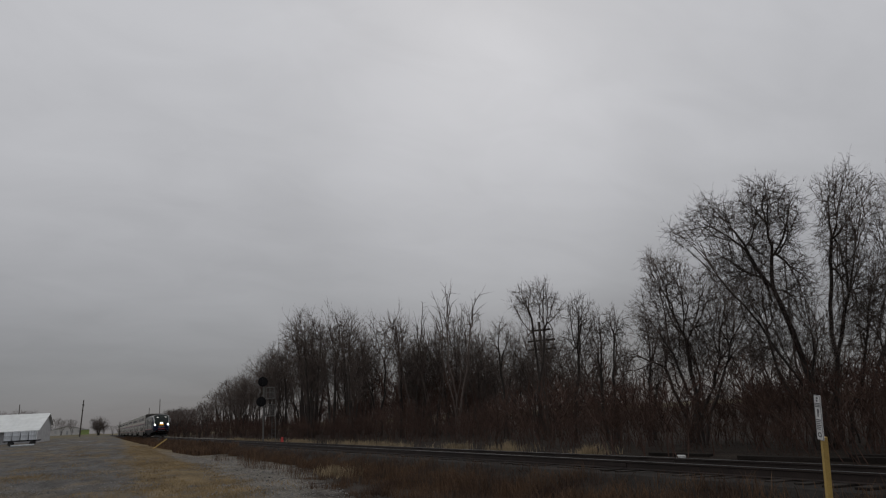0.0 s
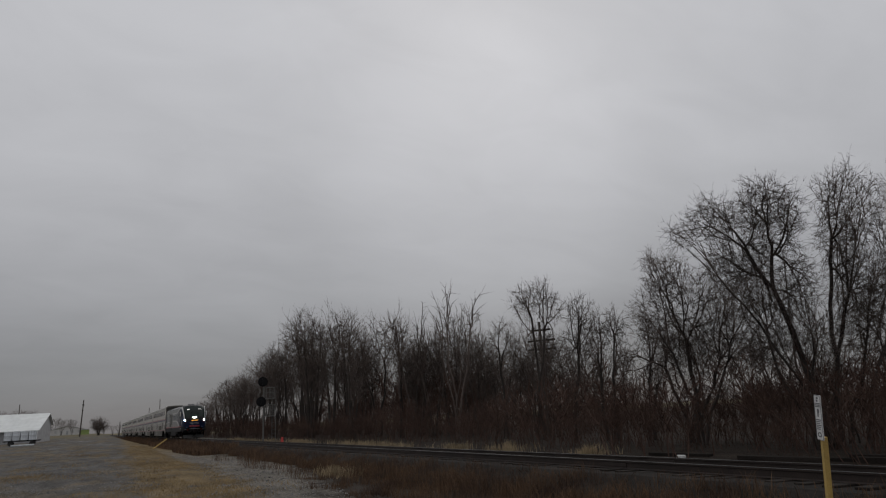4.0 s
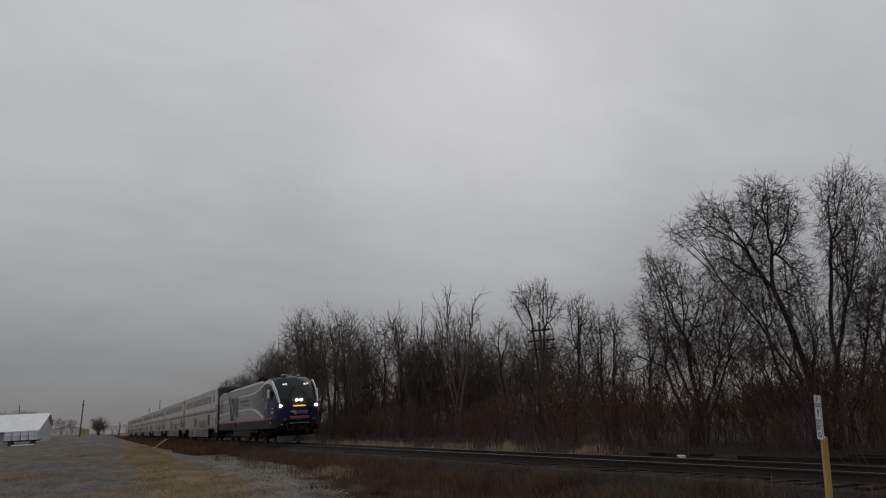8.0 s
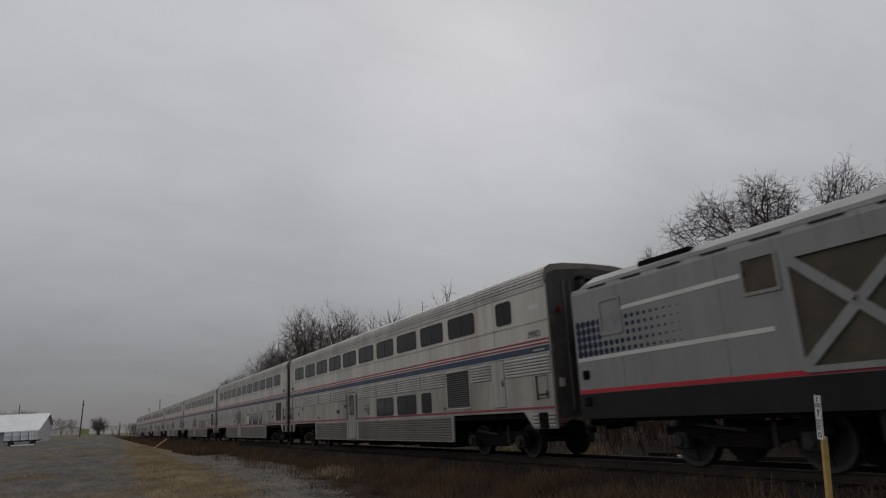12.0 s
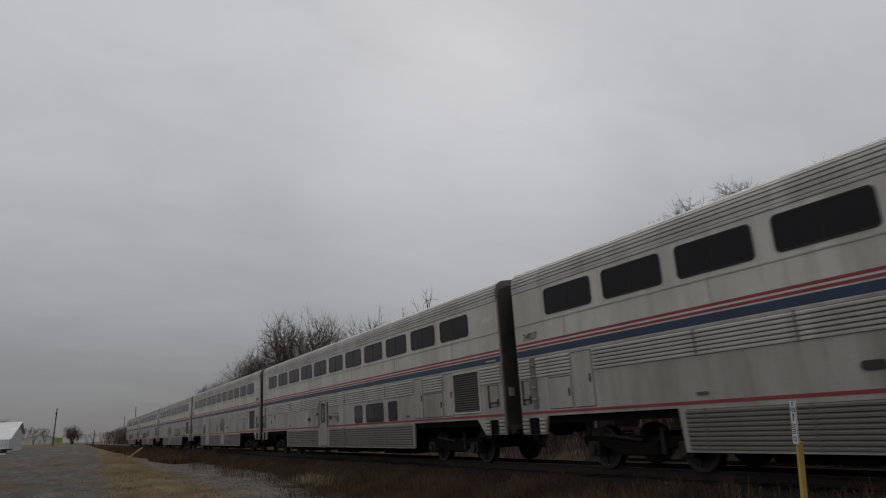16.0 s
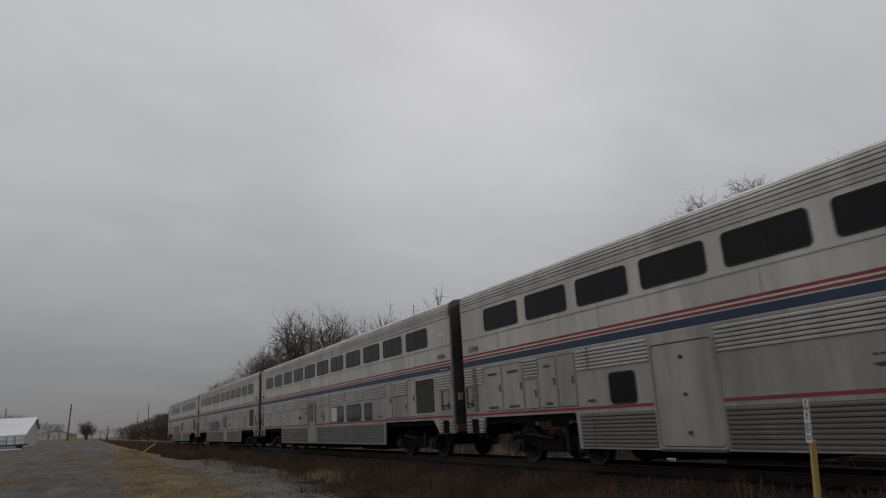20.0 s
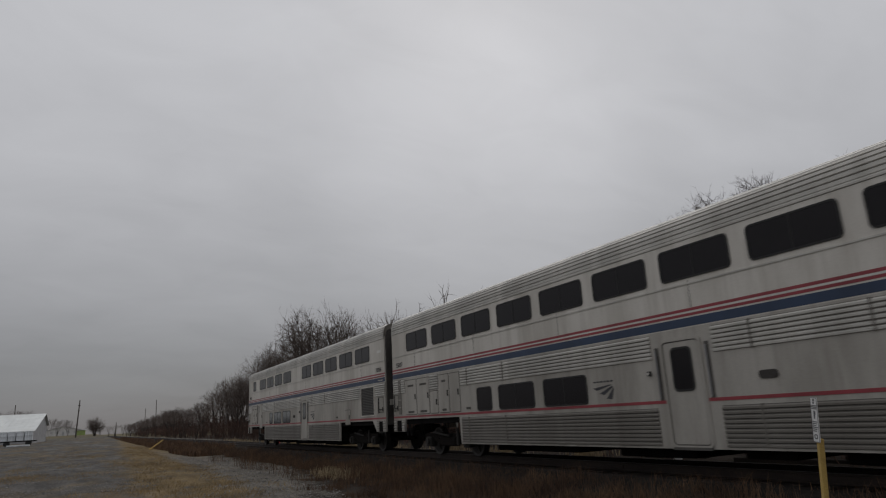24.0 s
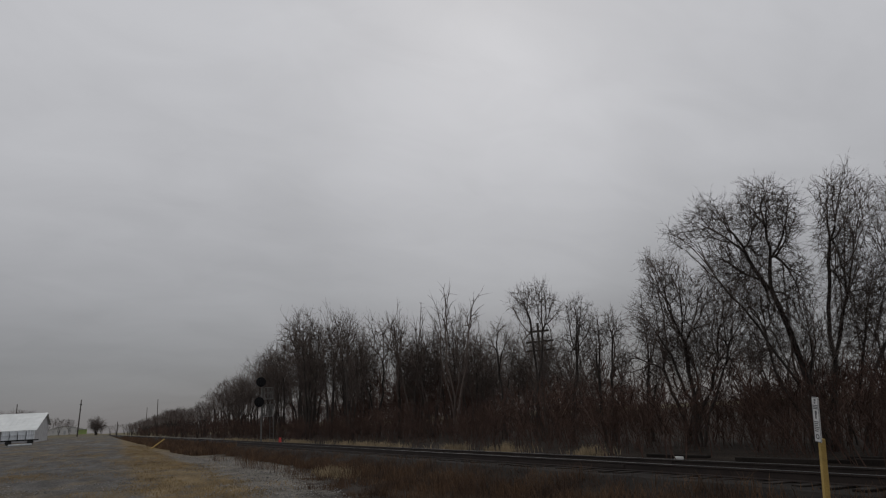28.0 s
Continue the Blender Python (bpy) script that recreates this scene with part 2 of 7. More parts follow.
def part(name, bm, material, parent=None, label="", smooth=False):
    """Links a bmesh as one mesh object under a thing or a part."""
    me = bpy.data.meshes.new(name)
    bmesh.ops.recalc_face_normals(bm, faces=bm.faces)
    if smooth:
        for f in bm.faces:
            f.smooth = True
    bm.to_mesh(me)
    bm.free()
    me.materials.append(material)
    ob = new(name, me)
    ob.parent = parent
    return tagged(ob, label)


def shared(name, me, parent, m=None, label=""):
    """One more object on a mesh that others use too."""
    ob = new(name, me)
    ob.parent = parent
    if m is not None:
        ob.matrix_basis = m
    return tagged(ob, label)


def thing(name, m, label, category, group="", kind=""):
    ob = new(name)
    ob.empty_display_size = 0.3
    ob.matrix_basis = m
    return tagged(ob, label, category, group, kind)


def mesh_of(name, verts, faces, material, smooth=False):
    me = bpy.data.meshes.new(name)
    me.from_pydata(verts, [], faces)
    if smooth:
        me.polygons.foreach_set("use_smooth", [True] * len(me.polygons))
    me.materials.append(material)
    return me


def box(bm, x0, x1, y0, y1, z0, z1, bevel=0.0):
    r = bmesh.ops.create_cube(bm, size=1.0, matrix=Matrix.LocRotScale(((x0 + x1) / 2, (y0 + y1) / 2, (z0 + z1) / 2), None, (x1 - x0, y1 - y0, z1 - z0)))
    if bevel:
        edges = list({e for v in r["verts"] for e in v.link_edges})
        bmesh.ops.bevel(bm, geom=edges, offset=bevel, segments=1, affect="EDGES")
    return bm


def beam(bm, a, b, w, h=None):
    """A square bar from a to b."""
    a, b = Vector(a), Vector(b)
    q = (b - a).to_track_quat("Z", "Y").to_matrix().to_4x4()
    bmesh.ops.create_cube(bm, size=1.0, matrix=Matrix.Translation((a + b) / 2) @ q @ Matrix.Diagonal((w, h or w, (b - a).length, 1)))
    return bm


def rod(bm, a, b, r0, r1=None, n=10):
    a, b = Vector(a), Vector(b)
    q = (b - a).to_track_quat("Z", "Y").to_matrix().to_4x4()
    bmesh.ops.create_cone(bm, cap_ends=True, segments=n, radius1=r0, radius2=r0 if r1 is None else r1, depth=(b - a).length, matrix=Matrix.Translation((a + b) / 2) @ q)
    return bm


def rounded(x0, x1, z0, z1, r, n=4):
    pts = []
    for cx, cz, a0 in ((x1 - r, z1 - r, 0), (x0 + r, z1 - r, 90), (x0 + r, z0 + r, 180), (x1 - r, z0 + r, 270)):
        for k in range(n + 1):
            a = radians(a0 + 90 * k / n)
            pts.append((cx + r * math.cos(a), cz + r * math.sin(a)))
    return pts


def plate(bm, pts, y0, y1):
    """A flat plate with the outline pts in x and z, from y0 to y1."""
    a = [bm.verts.new((x, y0, z)) for x, z in pts]
    b = [bm.verts.new((x, y1, z)) for x, z in pts]
    n = len(pts)
    bm.faces.new(a)
    bm.faces.new(b[::-1])
    for k in range(n):
        bm.faces.new((a[k], b[k], b[(k + 1) % n], a[(k + 1) % n]))
    return bm


def ring(bm, outer, inner, y0, y1):
    """A flat ring between two outlines of equal count."""
    n = len(outer)
    o0, i0 = [bm.verts.new((x, y0, z)) for x, z in outer], [bm.verts.new((x, y0, z)) for x, z in inner]
    o1, i1 = [bm.verts.new((x, y1, z)) for x, z in outer], [bm.verts.new((x, y1, z)) for x, z in inner]
    for k in range(n):
        j = (k + 1) % n
        bm.faces.new((o0[k], o0[j], i0[j], i0[k]))
        bm.faces.new((o1[j], o1[k], i1[k], i1[j]))
        bm.faces.new((o0[j], o0[k], o1[k], o1[j]))
        bm.faces.new((i0[k], i0[j], i1[j], i1[k]))
    return bm


def loft(bm, sections):
    """Skin over rings of equal count, closed at both ends."""
    rows = [[bm.verts.new(p) for p in s] for s in sections]
    n = len(rows[0])
    for a, b in zip(rows, rows[1:]):
        for k in range(n):
            bm.faces.new((a[k], a[(k + 1) % n], b[(k + 1) % n], b[k]))
    bm.faces.new(rows[0])
    bm.faces.new(rows[-1][::-1])
    return bm


GLYPHS = {}


def text_mesh(body, size, material):
    """Flat letters as a mesh in x and z, facing -y."""
    key = (body, size, material.name)
    if key not in GLYPHS:
        cu = bpy.data.curves.new("lettering", "FONT")
        cu.body, cu.size, cu.extrude, cu.align_x, cu.resolution_u = body, size, 0.003, "CENTER", 4
        ob = bpy.data.objects.new("lettering", cu)
        me = bpy.data.meshes.new_from_object(ob)
        bpy.data.objects.remove(ob)
        me.transform(Matrix.Rotation(radians(90), 4, "X"))
        me.materials.clear()
        me.materials.append(material)
        GLYPHS[key] = me
    return GLYPHS[key]

# ---- passenger cars ----
HALF, LONG = 1.55, 25.13      # half width and length of a car body
NOSE = LONG / 2               # the front edge, ahead of the car's middle


def ux(u):
    """Metres behind the front edge, as x in the car's space."""
    return NOSE - u


def both_sides(fn):
    fn(-1)
    fn(1)


PANE_MESH, FRAME_MESH = {}, {}


def car_window(car, u0, u1, z0, z1, side, panes=2, blind=-1):
    """Gasket ring with its panes; the ring stands a little proud of the skin."""
    w, h = round(u1 - u0, 2), round(z1 - z0, 2)
    key = (w, h, panes)
    if key not in FRAME_MESH:
        bm = bmesh.new()
        ring(bm, rounded(-w / 2, w / 2, -h / 2, h / 2, 0.10), rounded(-w / 2 + 0.035, w / 2 - 0.035, -h / 2 + 0.035, h / 2 - 0.035, 0.07), -0.016, 0.0)
        if panes == 2:
            box(bm, -0.016, 0.016, -0.014, -0.001, -h / 2 + 0.03, h / 2 - 0.03)
        ob = part("window", bm, RUBBER)
        FRAME_MESH[key] = ob.data
        bpy.data.objects.remove(ob)
    me = FRAME_MESH[key]
    spin = 0 if side < 0 else 180
    win = shared("window", me, car, pose(ux((u0 + u1) / 2), side * HALF, (z0 + z1) / 2, 0, 0, spin))
    for k in range(panes):
        pk = (w, h, panes, k, k == blind)
        if pk not in PANE_MESH:
            a = -w / 2 + 0.03 + (w - 0.06) * k / panes
            b = -w / 2 + 0.03 + (w - 0.06) * (k + 1) / panes
            pts = [(min(max(x, a), b), z) for x, z in rounded(-w / 2 + 0.03, w / 2 - 0.03, -h / 2 + 0.03, h / 2 - 0.03, 0.075)]
            keep = []
            for p in pts:
                if not keep or (abs(p[0] - keep[-1][0]) + abs(p[1] - keep[-1][1])) > 1e-5:
                    keep.append(p)
            if panes == 2:
                zz = h / 2 - 0.03
                edge = b - 0.002 if k == 0 else a + 0.002
                core = [p for p in keep if (p[0] < b - 1e-4 if k == 0 else p[0] > a + 1e-4)]
                keep = [(edge, zz)] + core + [(edge, -zz)] if k == 0 else core[:len(core) // 2] + [(edge, zz), (edge, -zz)] + core[len(core) // 2:]
            bm = bmesh.new()
            plate(bm, keep, -0.009, 0.001)
            ob = part("pane", bm, BLIND if k == blind else PANE)
            PANE_MESH[pk] = ob.data
            bpy.data.objects.remove(ob)
        shared("pane", PANE_MESH[pk], win, None, "pale drawn blind" if k == blind else "")
    return win


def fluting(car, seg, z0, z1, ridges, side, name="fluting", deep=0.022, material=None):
    """A stretch of raised side ribs; a darker backing paints the shade between them."""
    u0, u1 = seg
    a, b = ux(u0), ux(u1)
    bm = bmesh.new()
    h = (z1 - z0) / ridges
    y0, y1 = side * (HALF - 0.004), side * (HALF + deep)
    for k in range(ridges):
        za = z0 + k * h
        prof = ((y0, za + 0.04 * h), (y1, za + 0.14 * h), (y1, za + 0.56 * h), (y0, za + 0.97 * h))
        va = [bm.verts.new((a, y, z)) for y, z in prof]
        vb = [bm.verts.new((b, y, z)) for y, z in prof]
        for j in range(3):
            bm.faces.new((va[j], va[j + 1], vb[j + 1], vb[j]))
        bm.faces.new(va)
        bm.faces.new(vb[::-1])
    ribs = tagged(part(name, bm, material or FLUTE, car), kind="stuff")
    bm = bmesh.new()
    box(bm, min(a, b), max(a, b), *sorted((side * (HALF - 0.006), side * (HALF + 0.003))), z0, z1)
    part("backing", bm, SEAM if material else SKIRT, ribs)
    return ribs


def stripe(car, name, material, z0, z1, side, u0=0.0, u1=LONG, out=0.004):
    bm = bmesh.new()
    y0, y1 = sorted((side * (HALF - 0.002), side * (HALF + out)))
    return part(name, box(bm, ux(u1), ux(u0), y0, y1, z0, z1), material, car)


def seam_panel(car, u0, u1, z0, z1, side, name="access_panel", handle=True, label=""):
    """A hatch: a thin plate with a shadow gap round it and a small handle."""
    bm = bmesh.new()
    s = side
    ring(bm, rounded(ux(u1), ux(u0), z0, z1, 0.03, 2), rounded(ux(u1) + 0.022, ux(u0) - 0.022, z0 + 0.022, z1 - 0.022, 0.03, 2), s * (HALF - 0.001), s * (HALF + 0.003))
    joint = part("panel_joint", bm, SEAM)
    bm = bmesh.new()
    plate(bm, rounded(ux(u1) + 0.022, ux(u0) - 0.022, z0 + 0.022, z1 - 0.022, 0.03, 2), s * (HALF - 0.001), s * (HALF + 0.012))
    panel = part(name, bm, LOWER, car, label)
    joint.parent = panel
    if handle:
        bm = bmesh.new()
        hx, hz = ux(u0) - 0.10, (z0 + z1) / 2
        box(bm, hx - 0.015, hx + 0.015, *sorted((s * (HALF + 0.01), s * (HALF + 0.035))), hz - 0.09, hz + 0.09)
        part("handle", bm, RUBBER, panel)
    return panel


def car_door(car, u0, u1, side, z0=0.49, z1=2.44, baggage=False):
    s = side
    bm = bmesh.new()
    ring(bm, rounded(ux(u1) - 0.05, ux(u0) + 0.05, z0 - 0.03, z1 + 0.06, 0.10), rounded(ux(u1), ux(u0), z0, z1, 0.09), s * (HALF - 0.001), s * (HALF + 0.03))
    frame_ob = part("door_frame", bm, LOWER)
    bm = bmesh.new()
    plate(bm, rounded(ux(u1) + 0.022, ux(u0) - 0.022, z0 + 0.022, z1 - 0.022, 0.08), s * (HALF - 0.001), s * (HALF + 0.018))
    door = part("door", bm, LOWER, car, "sliding baggage door" if baggage else "side door with a tall window")
    frame_ob.parent = door
    bm = bmesh.new()
    ring(bm, rounded(ux(u1), ux(u0), z0, z1, 0.09), rounded(ux(u1) + 0.022, ux(u0) - 0.022, z0 + 0.022, z1 - 0.022, 0.08), s * (HALF - 0.001), s * (HALF + 0.006))
    part("door_joint", bm, SEAM, door)
    mid = (ux(u0) + ux(u1)) / 2
    if not baggage:
        bm = bmesh.new()
        ring(bm, rounded(mid - 0.26, mid + 0.26, 1.48, 2.32, 0.10), rounded(mid - 0.22, mid + 0.22, 1.52, 2.28, 0.08), s * (HALF + 0.016), s * (HALF + 0.03))
        part("window_gasket", bm, RUBBER, door)
        bm = bmesh.new()
        plate(bm, rounded(mid - 0.225, mid + 0.225, 1.515, 2.285, 0.08), s * (HALF + 0.01), s * (HALF + 0.024))
        part("door_window", bm, PANE, door)
        for gx in (ux(u0) + 0.17, ux(u1) - 0.17):
            # flat dark strip; the shade of the recess is put into its colour
            bm = bmesh.new()
            box(bm, gx - 0.05, gx + 0.05, *sorted((s * (HALF - 0.001), s * (HALF + 0.006))), 1.30, 2.36)
            part("handrail_recess", bm, SEAM, car)
            bm = bmesh.new()
            rod(bm, (gx, s * (HALF + 0.045), 1.36), (gx, s * (HALF + 0.045), 2.30), 0.016, n=6)
            part("handrail", bm, GALV, car)
        bm = bmesh.new()
        box(bm, ux(u1) - 0.45, ux(u1) - 0.38, *sorted((s * (HALF - 0.001), s * (HALF + 0.06))), 1.83, 1.92)
        lamp = part("door_lamp", bm, RUBBER, car)
        bm = bmesh.new()
        box(bm, ux(u1) - 0.435, ux(u1) - 0.395, *sorted((s * (HALF + 0.055), s * (HALF + 0.065))), 1.85, 1.90)
        part("lens", bm, BLIND, lamp)
    else:
        for zz in (0.75, 1.45, 2.15):
            bm = bmesh.new()
            box(bm, mid - 0.035, mid + 0.035, *sorted((s * (HALF + 0.016), s * (HALF + 0.04))), zz - 0.03, zz + 0.03)
            part("latch", bm, RUBBER, door)
    # kick plate
    bm = bmesh.new()
    box(bm, ux(u1), ux(u0), *sorted((s * (HALF - 0.001), s * (HALF + 0.05))), z0 - 0.08, z0 - 0.032)
    part("step_plate", bm, SEAM, door)


def louvre(car, u0, u1, z0, z1, side, slats=17):
    s = side
    bm = bmesh.new()
    ring(bm, rounded(ux(u1) - 0.04, ux(u0) + 0.04, z0 - 0.04, z1 + 0.04, 0.02, 1), rounded(ux(u1), ux(u0), z0, z1, 0.02, 1), s * (HALF - 0.001), s * (HALF + 0.028))
    grille = part("air_grille", bm, STEEL, car, "dark louvred air intake")
    bm = bmesh.new()
    box(bm, ux(u1), ux(u0), *sorted((s * (HALF - 0.001), s * (HALF + 0.004))), z0, z1)
    part("backing", bm, RUBBER, grille)
    me = None
    for k in range(slats):
        zc = z0 + (k + 0.5) * (z1 - z0) / slats
        if me is None:
            bm = bmesh.new()
            w = (u1 - u0) / 2
            v = [bm.verts.new(p) for p in ((-w, s * 0.004, 0.012), (w, s * 0.004, 0.012), (w, s * 0.024, -0.016), (-w, s * 0.024, -0.016), (-w, s * 0.004, 0.004), (w, s * 0.004, 0.004), (w, s * 0.02, -0.020), (-w, s * 0.02, -0.020))]
            for f in ((0, 1, 2, 3), (7, 6, 5, 4), (3, 2, 6, 7), (0, 3, 7, 4), (1, 5, 6, 2)):
                bm.faces.new([v[i] for i in f])
            ob = part("slat", bm, SEAM)
            me = ob.data
            bpy.data.objects.remove(ob)
        shared("slat", me, grille, pose(ux((u0 + u1) / 2), s * HALF, zc))


def chevron(parent, x, z, w, h, y, side, material, name="emblem"):
    """Three curved bars that fan out."""
    bm = bmesh.new()
    s = -side
    for k in range(3):
        a0, a1 = k * 0.34, k * 0.34 + 0.22
        tip = (x + s * w * 0.5, z + h * 0.5)
        low = [(x - s * w * (0.5 - 0.30 * k), z + h * (0.28 - 0.40 * k)), (x - s * w * (0.33 - 0.34 * k), z + h * (0.10 - 0.34 * k))]
        top = [(tip[0] - s * w * 0.20 * (1 - k * 0.4), tip[1] - h * (0.02 + 0.10 * k)), (tip[0] - s * w * 0.10 * (1 - k * 0.3), tip[1] - h * (0.05 + 0.16 * k))]
        pts = [low[0], top[0], top[1], low[1]]
        v = [bm.verts.new((px, y, pz)) for px, pz in pts]
        w2 = [bm.verts.new((px, y + side * 0.004, pz)) for px, pz in pts]
        bm.faces.new(v)
        bm.faces.new(w2[::-1])
        for j in range(4):
            bm.faces.new((v[j], w2[j], w2[(j + 1) % 4], v[(j + 1) % 4]))
    return part(name, bm, material, parent, "three fanned bars")


ROTORS = []      # wheelsets with their rolling radius
WHEELSET = {}


def wheelset(parent, x, r):
    """An axle with two flanged wheels, turning about its own middle."""
    if r not in WHEELSET:
        bm = bmesh.new()
        for s in (-1, 1):
            y = s * 0.755
            rod(bm, (0, y - 0.07, 0), (0, y + 0.07, 0), r, n=28)
            rod(bm, (0, y - s * 0.07, 0), (0, y - s * 0.10, 0), r + 0.028, n=28)
            for k in range(3):
                a = k * math.tau / 3
                beam(bm, (math.cos(a) * r * 0.25, y + s * 0.072, math.sin(a) * r * 0.25), (math.cos(a) * r * 0.8, y + s * 0.072, math.sin(a) * r * 0.8), 0.05, 0.012)
            rod(bm, (0, y + s * 0.06, 0), (0, y + s * 0.11, 0), r * 0.28, n=14)
            before = set(bm.faces)
            circle = [(math.cos(k * math.tau / 28), math.sin(k * math.tau / 28)) for k in range(28)]
            ring(bm, [(r * 0.985 * a, r * 0.985 * b) for a, b in circle], [(r * 0.83 * a, r * 0.83 * b) for a, b in circle], y + s * 0.065, y + s * 0.078)
            for f in set(bm.faces) - before:
                f.material_index = 1
        rod(bm, (0, -1.1, 0), (0, 1.1, 0), 0.075, n=12)
        ob = part("wheelset", bm, WHEEL)
        ob.data.materials.append(RIM)
        WHEELSET[r] = ob.data
        bpy.data.objects.remove(ob)
    w = shared("wheelset", WHEELSET[r], parent, pose(x, 0, r), "worn steel wheels on an axle")
    ROTORS.append((w, x, r))
    return w


def bogie(vehicle, xc, base, r):
    """A four-wheel truck: side frames, springs, boxes, bolster."""
    bm = bmesh.new()
    for s in (-1, 1):
        y = s * 1.10
        box(bm, xc - base / 2 - 0.38, xc + base / 2 + 0.38, y - 0.08, y + 0.08, r + 0.10, r + 0.26, 0.02)
        box(bm, xc - 0.55, xc + 0.55, y - 0.10, y + 0.10, r - 0.14, r + 0.14, 0.03)
        for a in (-1, 1):
            xa = xc + a * base / 2
            beam(bm, (xc + a * 0.5, y, r - 0.05), (xa - a * 0.25, y, r + 0.14), 0.14)
    for yy in (-0.3, 0.3):
        box(bm, xc - 0.35 + yy, xc + 0.35 + yy, -1.12, 1.12, r + 0.05, r + 0.22)
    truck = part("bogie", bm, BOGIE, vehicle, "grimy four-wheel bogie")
    for s in (-1, 1):
        y = s * 1.12
        for a in (-1, 1):
            xa = xc + a * base / 2
            bm = bmesh.new()
            box(bm, xa - 0.17, xa + 0.17, y - 0.12, y + 0.14, r - 0.17, r + 0.15, 0.03)
            rod(bm, (xa, y + s * 0.13, r), (xa, y + s * 0.18, r), 0.11, n=12)
            part("axle_box", bm, WHEEL, truck)
            bm = bmesh.new()
            for zz in range(4):
                rod(bm, (xc + a * 0.26, y, r + 0.16 + zz * 0.06), (xc + a * 0.26, y, r + 0.19 + zz * 0.06), 0.11, n=10)
            part("spring", bm, BOGIE, truck)
        bm = bmesh.new()
        beam(bm, (xc - 0.9, y + s * 0.1, r + 0.30), (xc + 0.2, y + s * 0.1, r + 0.18), 0.05)
        rod(bm, (xc + 0.75, y + s * 0.08, r - 0.1), (xc + 0.75, y + s * 0.08, r + 0.42), 0.05, n=8)
        part("damper", bm, WHEEL, truck)
    for a in (-1, 1):
        wheelset(truck, xc + a * base / 2, r)
    return truck


def car_end(car, a, lamps):
    """The sooty end wall with its diaphragm, door and ladder rungs; a is +1 at the front."""
    x = a * NOSE
    bm = bmesh.new()
    prof = [(-1.5, 1.05), (-1.5, 4.40), (-1.42, 4.66), (-1.2, 4.76), (0, 4.86), (1.2, 4.76), (1.42, 4.66), (1.5, 4.40), (1.5, 1.05)]
    loft(bm, [[(x + a * d, y * k, z) for y, z in prof] for d, k in ((-0.02, 1.0), (0.05, 0.985))])
    end = part("end_wall", bm, END_DIRT, car, "soot-stained end wall")
    bm = bmesh.new()
    for k in range(3):
        d = 0.05 + 0.09 * k
        for s in (-1, 1):
            box(bm, *sorted((x + a * d, x + a * (d + 0.07))), s * 0.52 - 0.06, s * 0.52 + 0.06, 2.55, 4.55)
        box(bm, *sorted((x + a * d, x + a * (d + 0.07))), -0.58, 0.58, 4.50, 4.62)
    part("diaphragm", bm, RUBBER, end, "black rubber gangway bellows")
    bm = bmesh.new()
    box(bm, *sorted((x + a * 0.05, x + a * 0.08)), -0.42, 0.42, 2.58, 4.5)
    part("end_door", bm, SEAM, end)
    for y in (-1.3, 1.3):
        bm = bmesh.new()
        box(bm, *sorted((x + a * 0.045, x + a * 0.075)), y - 0.09, y + 0.09, 1.78, 2.0, 0.01)
        part("end_plate", bm, LOWER, end, "small pale plate")
    for y in (-1.22, 1.22) if lamps else ():
        bm = bmesh.new()
        rod(bm, (x + a * 0.04, y, 3.72), (x + a * 0.11, y, 3.72), 0.07, n=12)
        part("marker_lamp", bm, RED_LENS, end, "unlit red marker lamp")
    for y in (-1.0, -0.78, 0.78, 1.0):
        bm = bmesh.new()
        beam(bm, (x + a * 0.07, y, 1.2), (x + a * 0.07, y, 4.5), 0.05)
        part("end_post", bm, SEAM, end)
    bm = bmesh.new()
    box(bm, *sorted((x - a * 0.4, x + a * 0.38)), -0.16, 0.16, 0.78, 1.0, 0.03)
    box(bm, *sorted((x + a * 0.18, x + a * 0.40)), -0.22, 0.22, 0.70, 1.05, 0.04)
    part("coupler", bm, BOGIE, car)
    for y in (-0.75, 0.75):
        bm = bmesh.new()
        last = None
        for k in range(7):
            f = k / 6
            p = (x + a * (0.05 + 0.30 * f), y, 1.05 - 0.45 * math.sin(math.pi * f))
            if last:
                rod(bm, last, p, 0.022, n=6)
            last = p
        part("hose", bm, RUBBER, car)


def ladder(car, u, side):
    s = side
    bm = bmesh.new()
    box(bm, ux(u) - 0.10, ux(u) + 0.10, *sorted((s * (HALF - 0.001), s * (HALF + 0.024))), 1.40, 2.62)
    back = part("step_recess", bm, SKIRT, car)
    for k in range(4):
        bm = bmesh.new()
        box(bm, ux(u) - 0.10, ux(u) + 0.10, *sorted((s * (HALF - 0.001), s * (HALF + 0.045))), 1.62 + 0.27 * k, 1.655 + 0.27 * k)
        part("rung", bm, LOWER, back)


def side_skin(car, s):
    """One sheet for the side above the trucks, with the ends of the skirt cut round the bogies."""
    bm = bmesh.new()
    lo, mid = 0.43, 1.22
    pts = [(0.0, 0.80), (0.0, 4.42), (LONG, 4.42), (LONG, 0.80), (LONG - 0.92, 0.80), (LONG - 1.02, mid), (LONG - 5.0, mid), (LONG - 5.05, lo), (5.35, lo), (5.30, mid), (1.35, mid), (0.95, 0.80)]
    plate(bm, [(ux(u), z if z < 4 else 2.66) for u, z in pts], s * (HALF - 0.06), s * HALF)
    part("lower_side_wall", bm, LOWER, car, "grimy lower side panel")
    bm = bmesh.new()
    plate(bm, [(ux(u), z) for u, z in ((0, 2.66), (0, 4.42), (LONG, 4.42), (LONG, 2.66))], s * (HALF - 0.06), s * HALF)
    return part("upper_side_wall", bm, STEEL, car, "dirty stainless-steel side panel")


